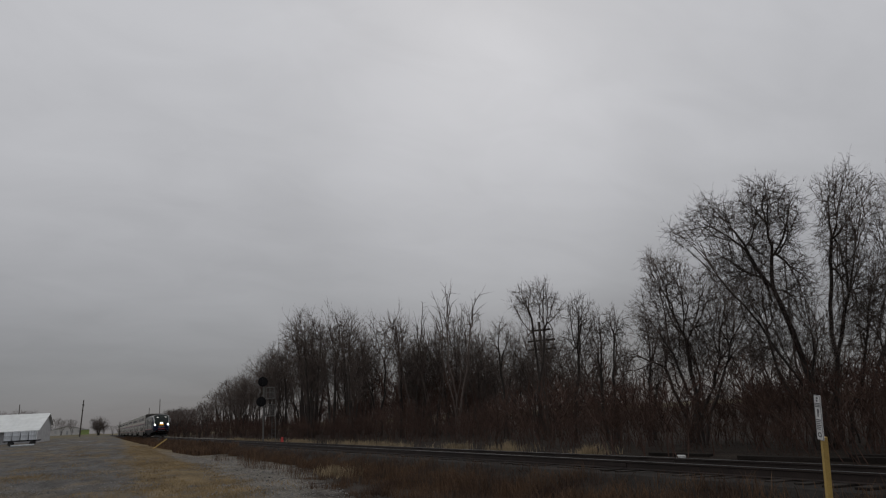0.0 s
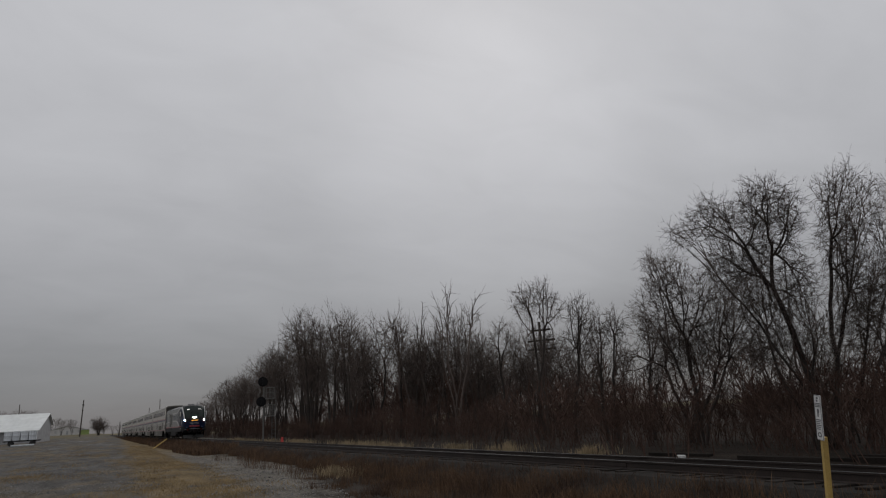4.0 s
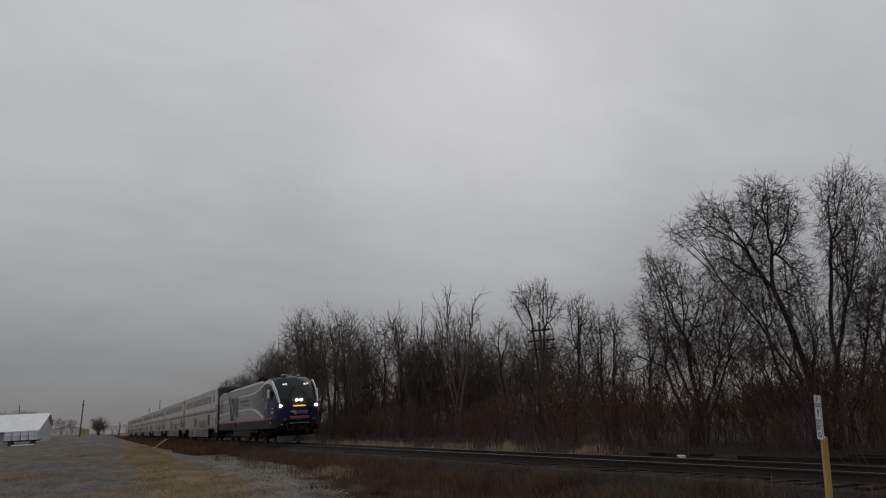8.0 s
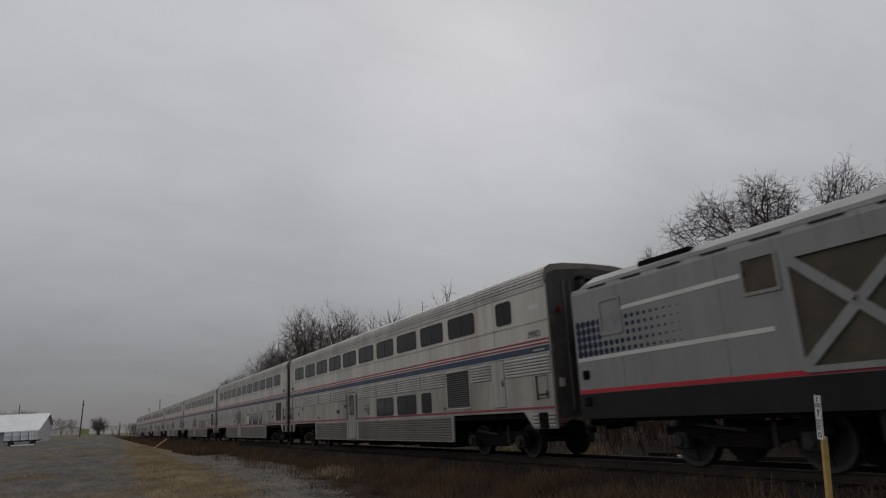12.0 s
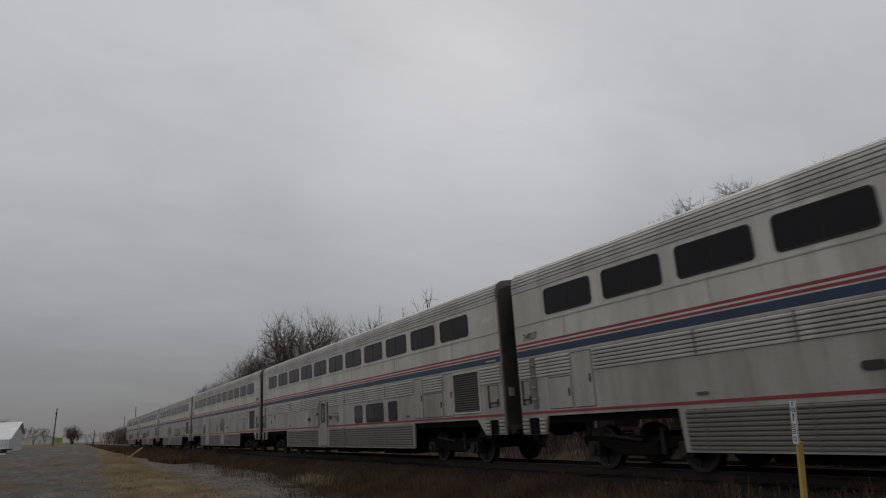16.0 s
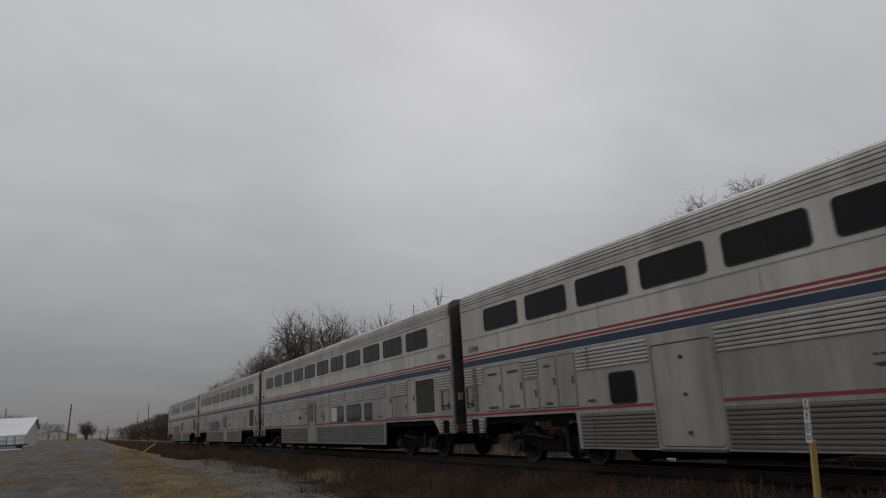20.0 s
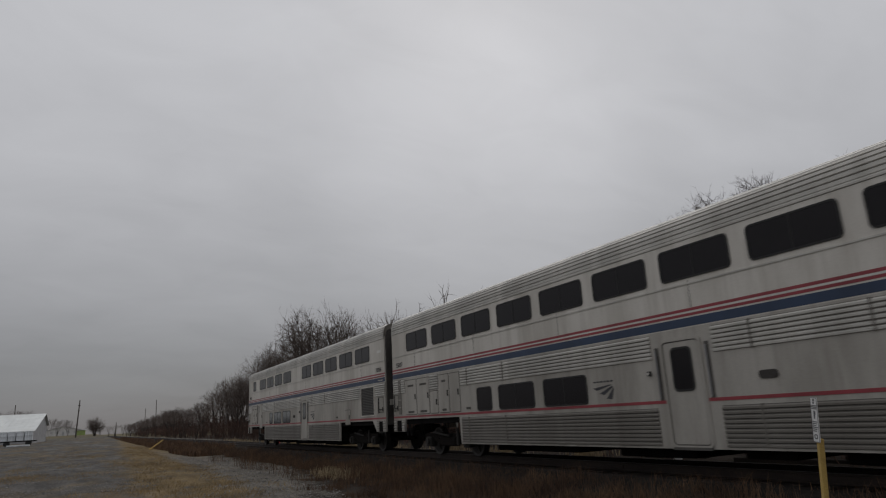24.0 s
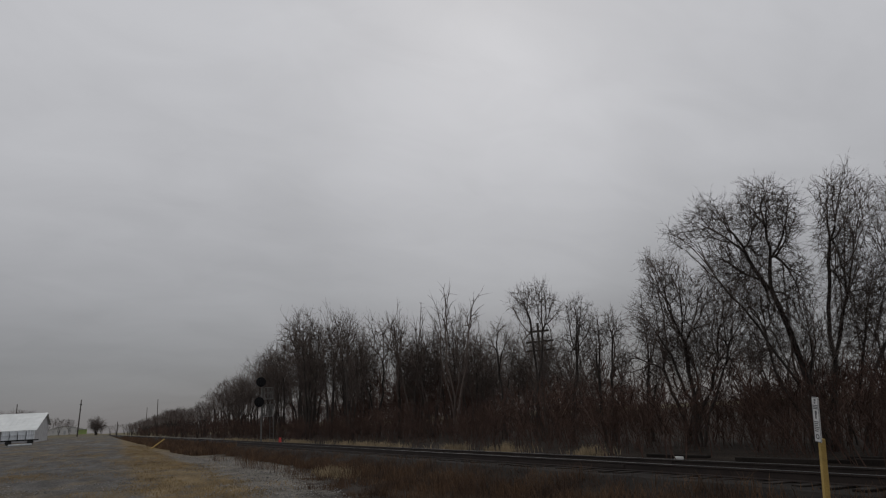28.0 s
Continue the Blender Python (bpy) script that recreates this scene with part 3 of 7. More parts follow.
def passenger_car(spec):
    car = thing("passenger_car", pose(0, TY, RT), spec["label"], "train car", "cars of the train")
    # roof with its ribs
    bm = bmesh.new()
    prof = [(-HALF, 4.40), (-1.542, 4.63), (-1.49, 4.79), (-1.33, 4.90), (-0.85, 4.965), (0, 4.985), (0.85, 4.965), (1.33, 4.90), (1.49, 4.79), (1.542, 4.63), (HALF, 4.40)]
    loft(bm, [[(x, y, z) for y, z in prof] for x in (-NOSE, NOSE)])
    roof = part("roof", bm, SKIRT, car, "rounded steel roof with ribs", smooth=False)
    # ribs follow the roof's curve; the darker roof paints shade into the grooves between
    line = []
    for (y0, z0), (y1, z1) in zip(prof[:5], prof[1:6]):
        n = max(1, round(math.hypot(y1 - y0, z1 - z0) / 0.022))
        line += [(y0 + (y1 - y0) * k / n, z0 + (z1 - z0) * k / n) for k in range(n)]
    line.append(prof[5])
    for s in (-1, 1):
        bm = bmesh.new()
        for k in range(0, len(line) - 4, 4):
            (ya, za), (yb, zb) = line[k], line[min(k + 4, len(line) - 1)]
            yb, zb = ya + 0.88 * (yb - ya), za + 0.88 * (zb - za)
            nrm = Vector((0, -(zb - za), yb - ya)).normalized() * 0.013
            ring4 = ((ya, za), (ya + 0.12 * (yb - ya) + nrm.y, za + 0.12 * (zb - za) + nrm.z), (yb - 0.12 * (yb - ya) + nrm.y, zb - 0.12 * (zb - za) + nrm.z), (yb, zb))
            va = [bm.verts.new((-NOSE, -s * y, z)) for y, z in ring4]
            vb = [bm.verts.new((NOSE, -s * y, z)) for y, z in ring4]
            for j in range(3):
                bm.faces.new((va[j], va[j + 1], vb[j + 1], vb[j]))
            bm.faces.new(va)
            bm.faces.new(vb[::-1])
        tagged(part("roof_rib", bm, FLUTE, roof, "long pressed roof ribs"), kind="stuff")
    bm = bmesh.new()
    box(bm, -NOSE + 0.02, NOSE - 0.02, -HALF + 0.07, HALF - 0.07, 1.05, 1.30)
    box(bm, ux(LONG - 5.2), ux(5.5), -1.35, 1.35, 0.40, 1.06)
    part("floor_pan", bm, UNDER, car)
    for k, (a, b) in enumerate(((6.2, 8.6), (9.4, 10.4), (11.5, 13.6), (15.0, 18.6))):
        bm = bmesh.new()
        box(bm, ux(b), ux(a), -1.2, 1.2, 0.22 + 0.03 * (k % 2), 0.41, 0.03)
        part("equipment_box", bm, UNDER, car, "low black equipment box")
    for a in (1, -1):
        car_end(car, a, a > 0 and "small end window" in spec["label"])
    bogie(car, ux(3.45), 2.59, 0.457)
    bogie(car, ux(LONG - 3.45), 2.59, 0.457)
    d0, d1 = spec["door"]
    for s in (-1, 1):
        side_skin(car, s)
        for u0, u1 in spec["upper"]:
            car_window(car, u0, u1, 3.59, 4.23, s)
        for k, (u0, u1) in enumerate(spec["lower"]):
            car_window(car, u0, u1, 1.35, 2.02, s, 2 if u1 - u0 > 1.2 else 1, 0 if (k in spec["blinds"] and s < 0) else -1)
        car_door(car, d0, d1, s)
        cuts = [(d0 - 0.32, d1 + 0.32)]
        if spec["baggage"]:
            b0, b1 = spec["baggage"]
            car_door(car, b0, b1, s, 0.49, 2.44, True)
            cuts.append((b0 - 0.08, b1 + 0.08))
        cuts.sort()
        lo = [5.45]
        for a, b in cuts:
            lo += [a, b]
        lo.append(LONG - 5.15)
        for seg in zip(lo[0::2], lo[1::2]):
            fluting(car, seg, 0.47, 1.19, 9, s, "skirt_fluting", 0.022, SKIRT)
        for a, sg in ((0.0, 1), (LONG, -1)):
            for c, d in ((0.02, 0.27), (0.72, 0.94)):
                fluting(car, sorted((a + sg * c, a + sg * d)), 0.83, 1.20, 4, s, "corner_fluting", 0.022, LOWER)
            # a flat black plate paints the shade inside the stirrup opening
            bm = bmesh.new()
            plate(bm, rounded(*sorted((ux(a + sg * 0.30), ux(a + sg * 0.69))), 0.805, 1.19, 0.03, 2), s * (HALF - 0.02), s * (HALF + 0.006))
            part("step_opening", bm, UNDER, car, "black plate for the shade in the corner's stirrup opening")
        g0, g1 = spec["grille"]
        mids = sorted(cuts + [(g0 - 0.10, g1 + 0.10)] + list(spec["plain"]))
        edge = [0.05]
        for a, b in mids:
            edge += [a, b]
        edge.append(LONG - 0.05)
        for a, b in zip(edge[0::2], edge[1::2]):
            if b - a > 0.08:
                fluting(car, (a, b), 2.14, 2.62, 6, s, "side_fluting")
        fluting(car, (0.0, LONG), 4.33, 4.42, 1, s, "eave_fluting", 0.014)
        louvre(car, g0, g1, 1.45, 2.54, s)
        for u0, u1, z0, z1 in spec["panels"]:
            hatch = seam_panel(car, u0, u1, z0, z1, s)
            if (spec["panels"] is BOXES or "slots" in spec and u0 > 22) and u1 - u0 > 0.68 and z1 - z0 > 1:
                for zz in (z0 + 0.10, z1 - 0.22):
                    bm = bmesh.new()
                    plate(bm, rounded(ux(u1) + 0.22, ux(u0) - 0.22, zz - 0.035, zz + 0.035, 0.03, 3), s * (HALF + 0.004), s * (HALF + 0.017))
                    part("slot", bm, SEAM, hatch, "dark louvred slot")
        for u0, u1 in ((0.20, 0.68), (LONG - 0.46, LONG - 0.12)):
            seam_panel(car, u0, u1, 1.52, 2.10, s, "end_hatch", False)
            bm = bmesh.new()
            y0, y1 = sorted((s * (HALF + 0.02), s * (HALF + 0.045)))
            box(bm, ux(u1) + 0.02, ux(u1) + 0.05, y0, y1, 1.50, 2.10)
            box(bm, ux(u1) + 0.02, ux(u0) - 0.01, y0, y1, 1.62, 1.65)
            box(bm, ux(u0) - 0.05, ux(u0) - 0.02, y0, y1, 1.56, 1.72)
            part("hook_rail", bm, RUBBER, car, "bent black handrail over the hatch")
        ladder(car, LONG - spec.get("ladder", 0.62), s)
        for name, m, z0, z1 in (("upper_red_stripe", STRIPE_RED, 2.965, 3.02), ("lower_red_stripe", STRIPE_RED, 2.875, 2.925), ("blue_stripe", STRIPE_BLUE, 2.68, 2.845), ("white_stripe", LOCO_WHITE, 2.93, 2.96)):
            stripe(car, name, m, z0, z1, s)
        low = [(0.0, d0 - 0.06), (d1 + 0.06, LONG)]
        if spec["baggage"]:
            b0, b1 = spec["baggage"]
            low = sorted([(0.0, min(d0, b0) - 0.06), (min(d1, b1) + 0.06, max(d0, b0) - 0.06), (max(d1, b1) + 0.06, LONG)])
        for u0, u1 in low:
            stripe(car, "skirt_red_stripe", STRIPE_RED, 1.275, 1.335, s, u0, u1, 0.007)
        # plate joints of the upper side
        for u in np.arange(2.06 + 0.5, LONG - 1.0, 4.12):
            bm = bmesh.new()
            box(bm, ux(u) - 0.006, ux(u) + 0.006, *sorted((s * (HALF - 0.001), s * (HALF + 0.003))), 3.03, 3.55)
            part("plate_joint", bm, SEAM, car)
        for u in (7.55, 9.62, 11.68, LONG - 7.6, LONG - 5.6):
            if all(abs(u - (a + b) / 2) > (b - a) / 2 + 0.05 for a, b in mids):
                for z0, z1 in ((2.13, 2.63), (0.47, 1.20)):
                    bm = bmesh.new()
                    box(bm, ux(u) - 0.018, ux(u) + 0.018, *sorted((s * (HALF - 0.001), s * (HALF + 0.026))), z0, z1)
                    part("rib_strap", bm, SKIRT, car)
        stripe(car, "window_sill", FLUTE, 3.47, 3.50, s, 0, LONG, 0.014)
        # small vents and lamps
        for u in spec["ovals"]:
            bm = bmesh.new()
            plate(bm, rounded(ux(u) - 0.18, ux(u) + 0.18, 1.60, 1.74, 0.06, 3), s * (HALF - 0.001), s * (HALF + 0.02))
            part("vent", bm, END_DIRT, car)
        for u in (5.75, LONG - 5.6):
            bm = bmesh.new()
            plate(bm, rounded(ux(u) - 0.13, ux(u) + 0.13, 1.43, 1.49, 0.02, 2), s * (HALF - 0.001), s * (HALF + 0.015))
            part("drain_vent", bm, SEAM, car)
        ws = spec["emblem"]
        mark = chevron(car, ux(ws), 1.60, 0.70, 0.30, s * (HALF + 0.001), s, LETTER)
        bm = bmesh.new()
        for k in range(6):
            box(bm, ux(ws) - 0.32 + 0.11 * k, ux(ws) - 0.24 + 0.11 * k, *sorted((s * (HALF - 0.001), s * (HALF + 0.004))), 1.80, 1.835)
        part("name_bars", bm, LETTER, car)
        if spec["number"]:
            me = text_mesh(spec["number"], 0.235, LETTER)
            for u in (0.62, LONG - 0.62):
                shared("car_number", me, car, pose(ux(u), s * (HALF + 0.005), 3.09, 0, 0, 0 if s < 0 else 180))
        bm = bmesh.new()
        for k in range(5):
            box(bm, ux(0.70) + 0.1 * k, ux(0.70) + 0.1 * k + 0.075, *sorted((s * (HALF - 0.001), s * (HALF + 0.007))), 2.73, 2.77)
        part("small_lettering", bm, STEEL, car)
        bm = bmesh.new()
        box(bm, ux(0.75), ux(0.35), *sorted((s * (HALF - 0.001), s * (HALF + 0.004))), 3.83, 3.93)
        part("patch", bm, LOCO_WHITE, car)
    return car


COACH = [(1.53 + 2.06 * k, 3.21 + 2.06 * k) for k in range(11)]
LOW_A = [(6.54, 7.34), (7.76, 9.43), (9.82, 11.5)]
HATCH = [(2.62, 3.20, 1.36, 2.62), (3.26, 4.55, 1.36, 2.10), (4.58, 5.20, 1.36, 2.62), (22.35, 23.05, 1.36, 2.60), (23.1, 23.95, 1.36, 2.10)]
PLAIN = [(2.60, 3.22), (4.55, 5.25), (22.30, 23.08), (LONG - 0.74, LONG - 0.50)]
BOXES = [(23.10, 24.03, 1.36, 2.58), (22.10, 23.05, 1.36, 2.58), (20.70, 21.42, 1.36, 2.58), (20.00, 20.66, 1.36, 2.58), (21.48, 22.06, 1.36, 2.10)]
BOX_PLAIN = [(19.95, 21.45), (22.08, 24.05), (LONG - 0.74, LONG - 0.50)]
BASE = dict(upper=COACH, lower=LOW_A, blinds=(2,), door=(13.95, 14.80), baggage=None, grille=(1.15, 2.55), plain=PLAIN, panels=HATCH, ovals=(16.5,), emblem=12.7, number="",
            label="silver double-deck passenger car with red and blue stripes")
SPECS = (
    dict(BASE, upper=[(1.60, 2.38)] + [(3.63 + 2.07 * k, 5.31 + 2.07 * k) for k in range(10)], lower=[(6.76, 7.52), (7.97, 9.62), (10.0, 11.68)], blinds=(), door=(14.15, 15.05),
         grille=(4.12, 5.58), panels=[(2.16, 2.84, 1.36, 2.66), (22.35, 23.05, 1.36, 2.60), (23.1, 23.95, 1.36, 2.10)], plain=[(2.10, 2.88), (22.30, 23.08), (LONG - 0.74, LONG - 0.50)],
         emblem=12.8, number="39003", label="silver double-deck dormitory car with one small end window"),
    dict(BASE, number="34027", label="silver double-deck coach with one lower blind drawn"),
    dict(BASE, lower=[(6.58, 7.32), (7.76, 9.40), (9.77, 10.58)], blinds=(), ovals=(16.4, 13.4), label="silver double-deck coach with three small lower windows"),
    dict(BASE, lower=[(18.12, 18.92)], blinds=(), door=(10.62, 11.50), baggage=(16.10, 17.62), panels=BOXES, plain=BOX_PLAIN, ovals=(9.3,), emblem=13.05, number="31040",
         label="silver double-deck coach with a wide baggage door"),
    dict(BASE, number="34066", label="silver double-deck coach with one lower blind drawn"),
    dict(BASE, lower=[(14.05, 15.72), (16.12, 17.82), (18.18, 19.0)], blinds=(), door=(10.75, 11.65), panels=BOXES, plain=BOX_PLAIN, ovals=(9.4,), emblem=13.5, number="35007",
         label="silver double-deck coach with lower windows behind the door"),
    dict(BASE, upper=[(1.56, 3.25), (3.63, 5.31), (5.71, 7.40), (7.78, 9.46), (9.82, 11.50), (13.75, 15.45), (15.82, 17.52), (17.90, 19.57), (19.95, 21.64), (22.88, 23.66)],
         lower=[(13.83, 15.53), (15.93, 17.63), (18.03, 18.78)], blinds=(), door=(10.55, 11.45), panels=[(23.2, 24.0, 1.36, 2.58), (22.45, 23.15, 1.36, 2.58), (20.8, 21.55, 1.10, 2.62), (3.95, 4.60, 1.1, 1.75)],
         slots=True, ladder=2.95, plain=[(20.75, 21.60), (22.05, 24.05)], ovals=(13.05,), emblem=9.6, number="39006", label="silver double-deck dormitory car at the train's tail"),
)
CARS = [passenger_car(spec) for spec in SPECS]

# ---- locomotive ----
LW = 1.50         # half width of the locomotive
REAR = -10.9      # its rear face; r counts forward from there


def rx(r):
    return REAR + r


def half_ring(r, pts):
    """A closed ring across the locomotive from half outlines of (y, z)."""
    return [(rx(r), -y, z) for y, z in pts] + [(rx(r), y, z) for y, z in pts[::-1]]


def loco_stripe(loco, name, material, pts, side, thick=0.05, out=0.006):
    """A painted band that follows a line of (r, z)."""
    bm = bmesh.new()
    s = side
    rows = []
    for r, z, *wide in pts:
        h = (wide[0] if wide else thick) / 2
        rows.append([bm.verts.new((rx(r), s * y, z + dz)) for y, dz in ((LW - 0.002, -h), (LW + out, -h), (LW + out, h), (LW - 0.002, h))])
    for a, b in zip(rows, rows[1:]):
        for k in range(4):
            bm.faces.new((a[k], a[(k + 1) % 4], b[(k + 1) % 4], b[k]))
    bm.faces.new(rows[0])
    bm.faces.new(rows[-1][::-1])
    return part(name, bm, material, loco)


def loco_plate(loco, name, material, r0, r1, z0, z1, side, out=0.01, rad=0.05, label="", inner=-0.002):
    bm = bmesh.new()
    plate(bm, rounded(*sorted((rx(r0), rx(r1))), z0, z1, rad, 3), side * (LW + inner), side * (LW + out))
    return part(name, bm, material, loco, label)


def locomotive():
    loco = thing("locomotive", pose(0, TY, RT), "silver and blue diesel passenger locomotive with red band", "locomotive")
    # long hood
    hood = [(LW - 0.05, 1.00), (LW, 1.15), (LW, 3.86), (LW - 0.03, 3.98)]
    bm = bmesh.new()
    loft(bm, [half_ring(r, [(y * k, z) for y, z in hood]) for r, k in ((0.0, 0.97), (0.12, 1.0), (18.2, 1.0))])
    part("hood", bm, LOCO_GREY, loco, "smooth silver-grey hood")
    top = [(LW - 0.02, 3.97), (LW - 0.06, 4.06), (1.10, 4.26), (0.5, 4.30)]
    bm = bmesh.new()
    loft(bm, [half_ring(r, [(y * k, z - d) for y, z in top]) for r, k, d in ((0.05, 0.93, 0.10), (0.5, 1.0, 0.0), (18.2, 1.0, 0.0))])
    roof = part("roof", bm, LOCO_ROOF, loco, "weathered grey shoulder of the roof")
    bm = bmesh.new()
    box(bm, rx(2.2), rx(3.6), -1.32, 1.32, 4.14, 4.24)
    part("roof_grille", bm, UNDER, roof, "dark recessed grille")
    bm = bmesh.new()
    box(bm, rx(17.1), rx(17.9), -1.34, 1.34, 4.12, 4.235)
    part("roof_grille", bm, UNDER, roof, "dark recessed grille")
    for r0, r1 in ((4.2, 8.0), (8.4, 12.4), (12.8, 16.6)):
        bm = bmesh.new()
        box(bm, rx(r0), rx(r1), -0.85, 0.85, 4.28, 4.36, 0.03)
        part("roof_hatch", bm, LOCO_GREY, roof)
    for r in np.arange(1.0, 18.0, 1.1):
        for s in (-1, 1):
            bm = bmesh.new()
            box(bm, rx(r) - 0.30, rx(r) + 0.30, *sorted((s * (LW - 0.01), s * (LW + 0.012))), 3.935, 3.955)
            part("gutter_clip", bm, LOCO_DARK, roof)
    # rear end with its bellows
    bm = bmesh.new()
    loft(bm, [half_ring(r, [(1.3, 1.1), (1.3, 3.7), (1.1, 3.95), (0.4, 4.0)]) for r in (-0.06, 0.01)])
    part("rear_wall", bm, END_DIRT, loco)
    bm = bmesh.new()
    box(bm, rx(-0.40), rx(-0.02), -0.18, 0.18, 0.75, 1.02, 0.03)
    part("rear_coupler", bm, BOGIE, loco)
    # underframe and tank
    bm = bmesh.new()
    box(bm, rx(0.1), rx(20.6), -LW + 0.04, LW - 0.04, 1.02, 1.20)
    box(bm, rx(6.6), rx(13.2), -1.40, 1.40, 0.48, 1.05, 0.05)
    part("fuel_tank", bm, LOCO_DARK, loco, "charcoal fuel tank and frame")
    for k, (r0, r1) in enumerate(((0.3, 6.5), (13.3, 17.6))):
        bm = bmesh.new()
        for s in (-1, 1):
            box(bm, rx(r0), rx(r1), *sorted((s * 1.30, s * 1.42)), 0.92, 1.06)
        part("valance", bm, UNDER, loco)
    bogie(loco, rx(4.0), 2.75, 0.53)
    bogie(loco, rx(17.1), 2.75, 0.53)
    for s in (-1, 1):
        y = s * LW
        # charcoal lower band and red line
        stripe_rows = [(0.06, 1.60), (18.2, 1.60), (20.35, 1.60)]
        loco_plate(loco, "lower_band", LOCO_DARK, 0.05, 20.3, 1.0, 1.55, s, 0.012, 0.02)
        loco_stripe(loco, "red_band", LOCO_RED, [(0.06, 1.60), (18.3, 1.62), (20.3, 1.66)], s, 0.085, 0.014)
        # white lines that swell towards the cab
        loco_stripe(loco, "upper_white_line", LOCO_WHITE, [(1.7, 3.30), (1.75, 3.32), (4.9, 3.38)], s, 0.085)
        loco_stripe(loco, "upper_white_line", LOCO_WHITE, [(9.1, 3.47), (13.6, 3.43), (15.2, 3.50), (16.4, 3.63), (17.4, 3.80), (18.0, 3.93)], s, 0.09)
        loco_stripe(loco, "lower_white_line", LOCO_WHITE, [(0.1, 2.32), (5.3, 2.37)], s, 0.085)
        loco_stripe(loco, "lower_white_line", LOCO_WHITE, [(8.95, 2.40), (13.2, 2.42), (14.2, 2.385, 0.10), (15.0, 2.315, 0.13), (15.8, 2.20, 0.18), (16.6, 2.035, 0.20), (17.3, 1.86, 0.18), (17.9, 1.71, 0.10)], s, 0.085)
        # engine-room windows behind an X brace
        loco_plate(loco, "engine_window", LOUVRE_TAN, 5.75, 7.75, 1.70, 3.46, s, 0.006, 0.16, "tan mesh window behind a cross brace")
        bm = bmesh.new()
        o = rounded(rx(5.62), rx(7.88), 1.60, 3.54, 0.18, 3)
        i = rounded(rx(5.75), rx(7.75), 1.70, 3.46, 0.16, 3)
        ring(bm, o, i, s * (LW - 0.002), s * (LW + 0.045))
        for a, b in (((5.8, 1.74), (7.7, 3.42)), ((5.8, 3.42), (7.7, 1.74))):
            beam(bm, (rx(a[0]), s * (LW + 0.022), a[1]), (rx(b[0]), s * (LW + 0.022), b[1]), 0.045, 0.17)
        part("cross_brace", bm, LOCO_GREY, loco, "grey steel cross brace")
        win = loco_plate(loco, "tall_window", LOUVRE_TAN, 8.28, 9.02, 2.0, 3.40, s, 0.006, 0.08)
        bm = bmesh.new()
        ring(bm, rounded(rx(8.18), rx(9.12), 1.92, 3.48, 0.10, 3), rounded(rx(8.28), rx(9.02), 2.0, 3.40, 0.08, 3), s * (LW - 0.002), s * (LW + 0.03))
        part("window_frame", bm, LOCO_GREY, win)
        for r0, r1, z0, z1 in ((4.86, 5.50, 3.05, 3.62), (17.50, 18.06, 3.02, 3.72), (1.05, 1.65, 2.85, 3.55)):
            v = loco_plate(loco, "vent", GALV if r0 < 2 else LOUVRE_TAN, r0, r1, z0, z1, s, 0.006, 0.03)
            bm = bmesh.new()
            ring(bm, rounded(rx(r0) - 0.06, rx(r1) + 0.06, z0 - 0.06, z1 + 0.06, 0.04, 3), rounded(rx(r0), rx(r1), z0, z1, 0.03, 3), s * (LW - 0.002), s * (LW + 0.025))
            part("vent_frame", bm, LOCO_GREY, v)
        # dots that grow towards the cab and towards the tail
        bm = bmesh.new()
        step = 0.172
        for ci in range(39):
            r = 11.5 + ci * step
            f = ci / 38
            size = 0.012 + 0.066 * f ** 0.9
            for cj in range(13):
                z = 1.80 + cj * 0.166
                hi = np.interp(r, (11.4, 13.6, 15.2, 16.4, 17.4, 18.0), (3.36, 3.34, 3.41, 3.54, 3.71, 3.84))
                lo = np.interp(r, (11.4, 13.2, 14.4, 15.6, 16.8, 17.9), (2.50, 2.52, 2.50, 2.38, 2.16, 1.86))
                if not lo < z < hi - 0.04 or (r > 17.40 and z > 2.95):
                    continue
                pts = [(rx(r) + size * math.cos(a), z + size * math.sin(a)) for a in np.arange(8) * math.tau / 8]
                vs = [bm.verts.new((px, s * (LW + 0.004), pz)) for px, pz in pts]
                bm.faces.new(vs)
        tagged(part("dot_pattern", bm, LOCO_BLUE, loco, "dark blue dots that grow towards the cab"), kind="stuff")
        bm = bmesh.new()
        for ci in range(18):
            r = 0.22 + ci * 0.18
            size = 0.084 * (1 - ci / 18) ** 0.8 + 0.008
            for cj in range(8):
                z = 2.45 + cj * 0.168
                if z > 3.24 or (1.0 < r < 1.72 and z > 2.76):
                    continue
                vs = [bm.verts.new((rx(r) + size * math.cos(a), s * (LW + 0.004), z + size * math.sin(a))) for a in np.arange(8) * math.tau / 8]
                bm.faces.new(vs)
        tagged(part("dot_pattern", bm, LOCO_BLUE, loco, "dark blue dots that fade forward from the tail"), kind="stuff")
        # emblem and bars in place of the lettering
        fan = chevron(loco, rx(10.2), 2.99, 1.35, 0.48, s * (LW + 0.001), s, LOCO_BLUE)
        for n, w, gap, z0, z1, material, label in ((6, 0.25, 0.35, 2.94, 3.14, LOCO_BLUE, "dark blue bar"), (7, 0.15, 0.30, 2.68, 2.84, STRIPE_BLUE, "small grey-blue bar")):
            for k in range(n):
                a = rx(11.05) + gap * k if s < 0 else rx(13.05) - gap * k - w
                bm = bmesh.new()
                box(bm, a, a + w, *sorted((s * (LW - 0.002), s * (LW + 0.005))), z0, z1)
                part("lettering_bar", bm, material, loco, label)
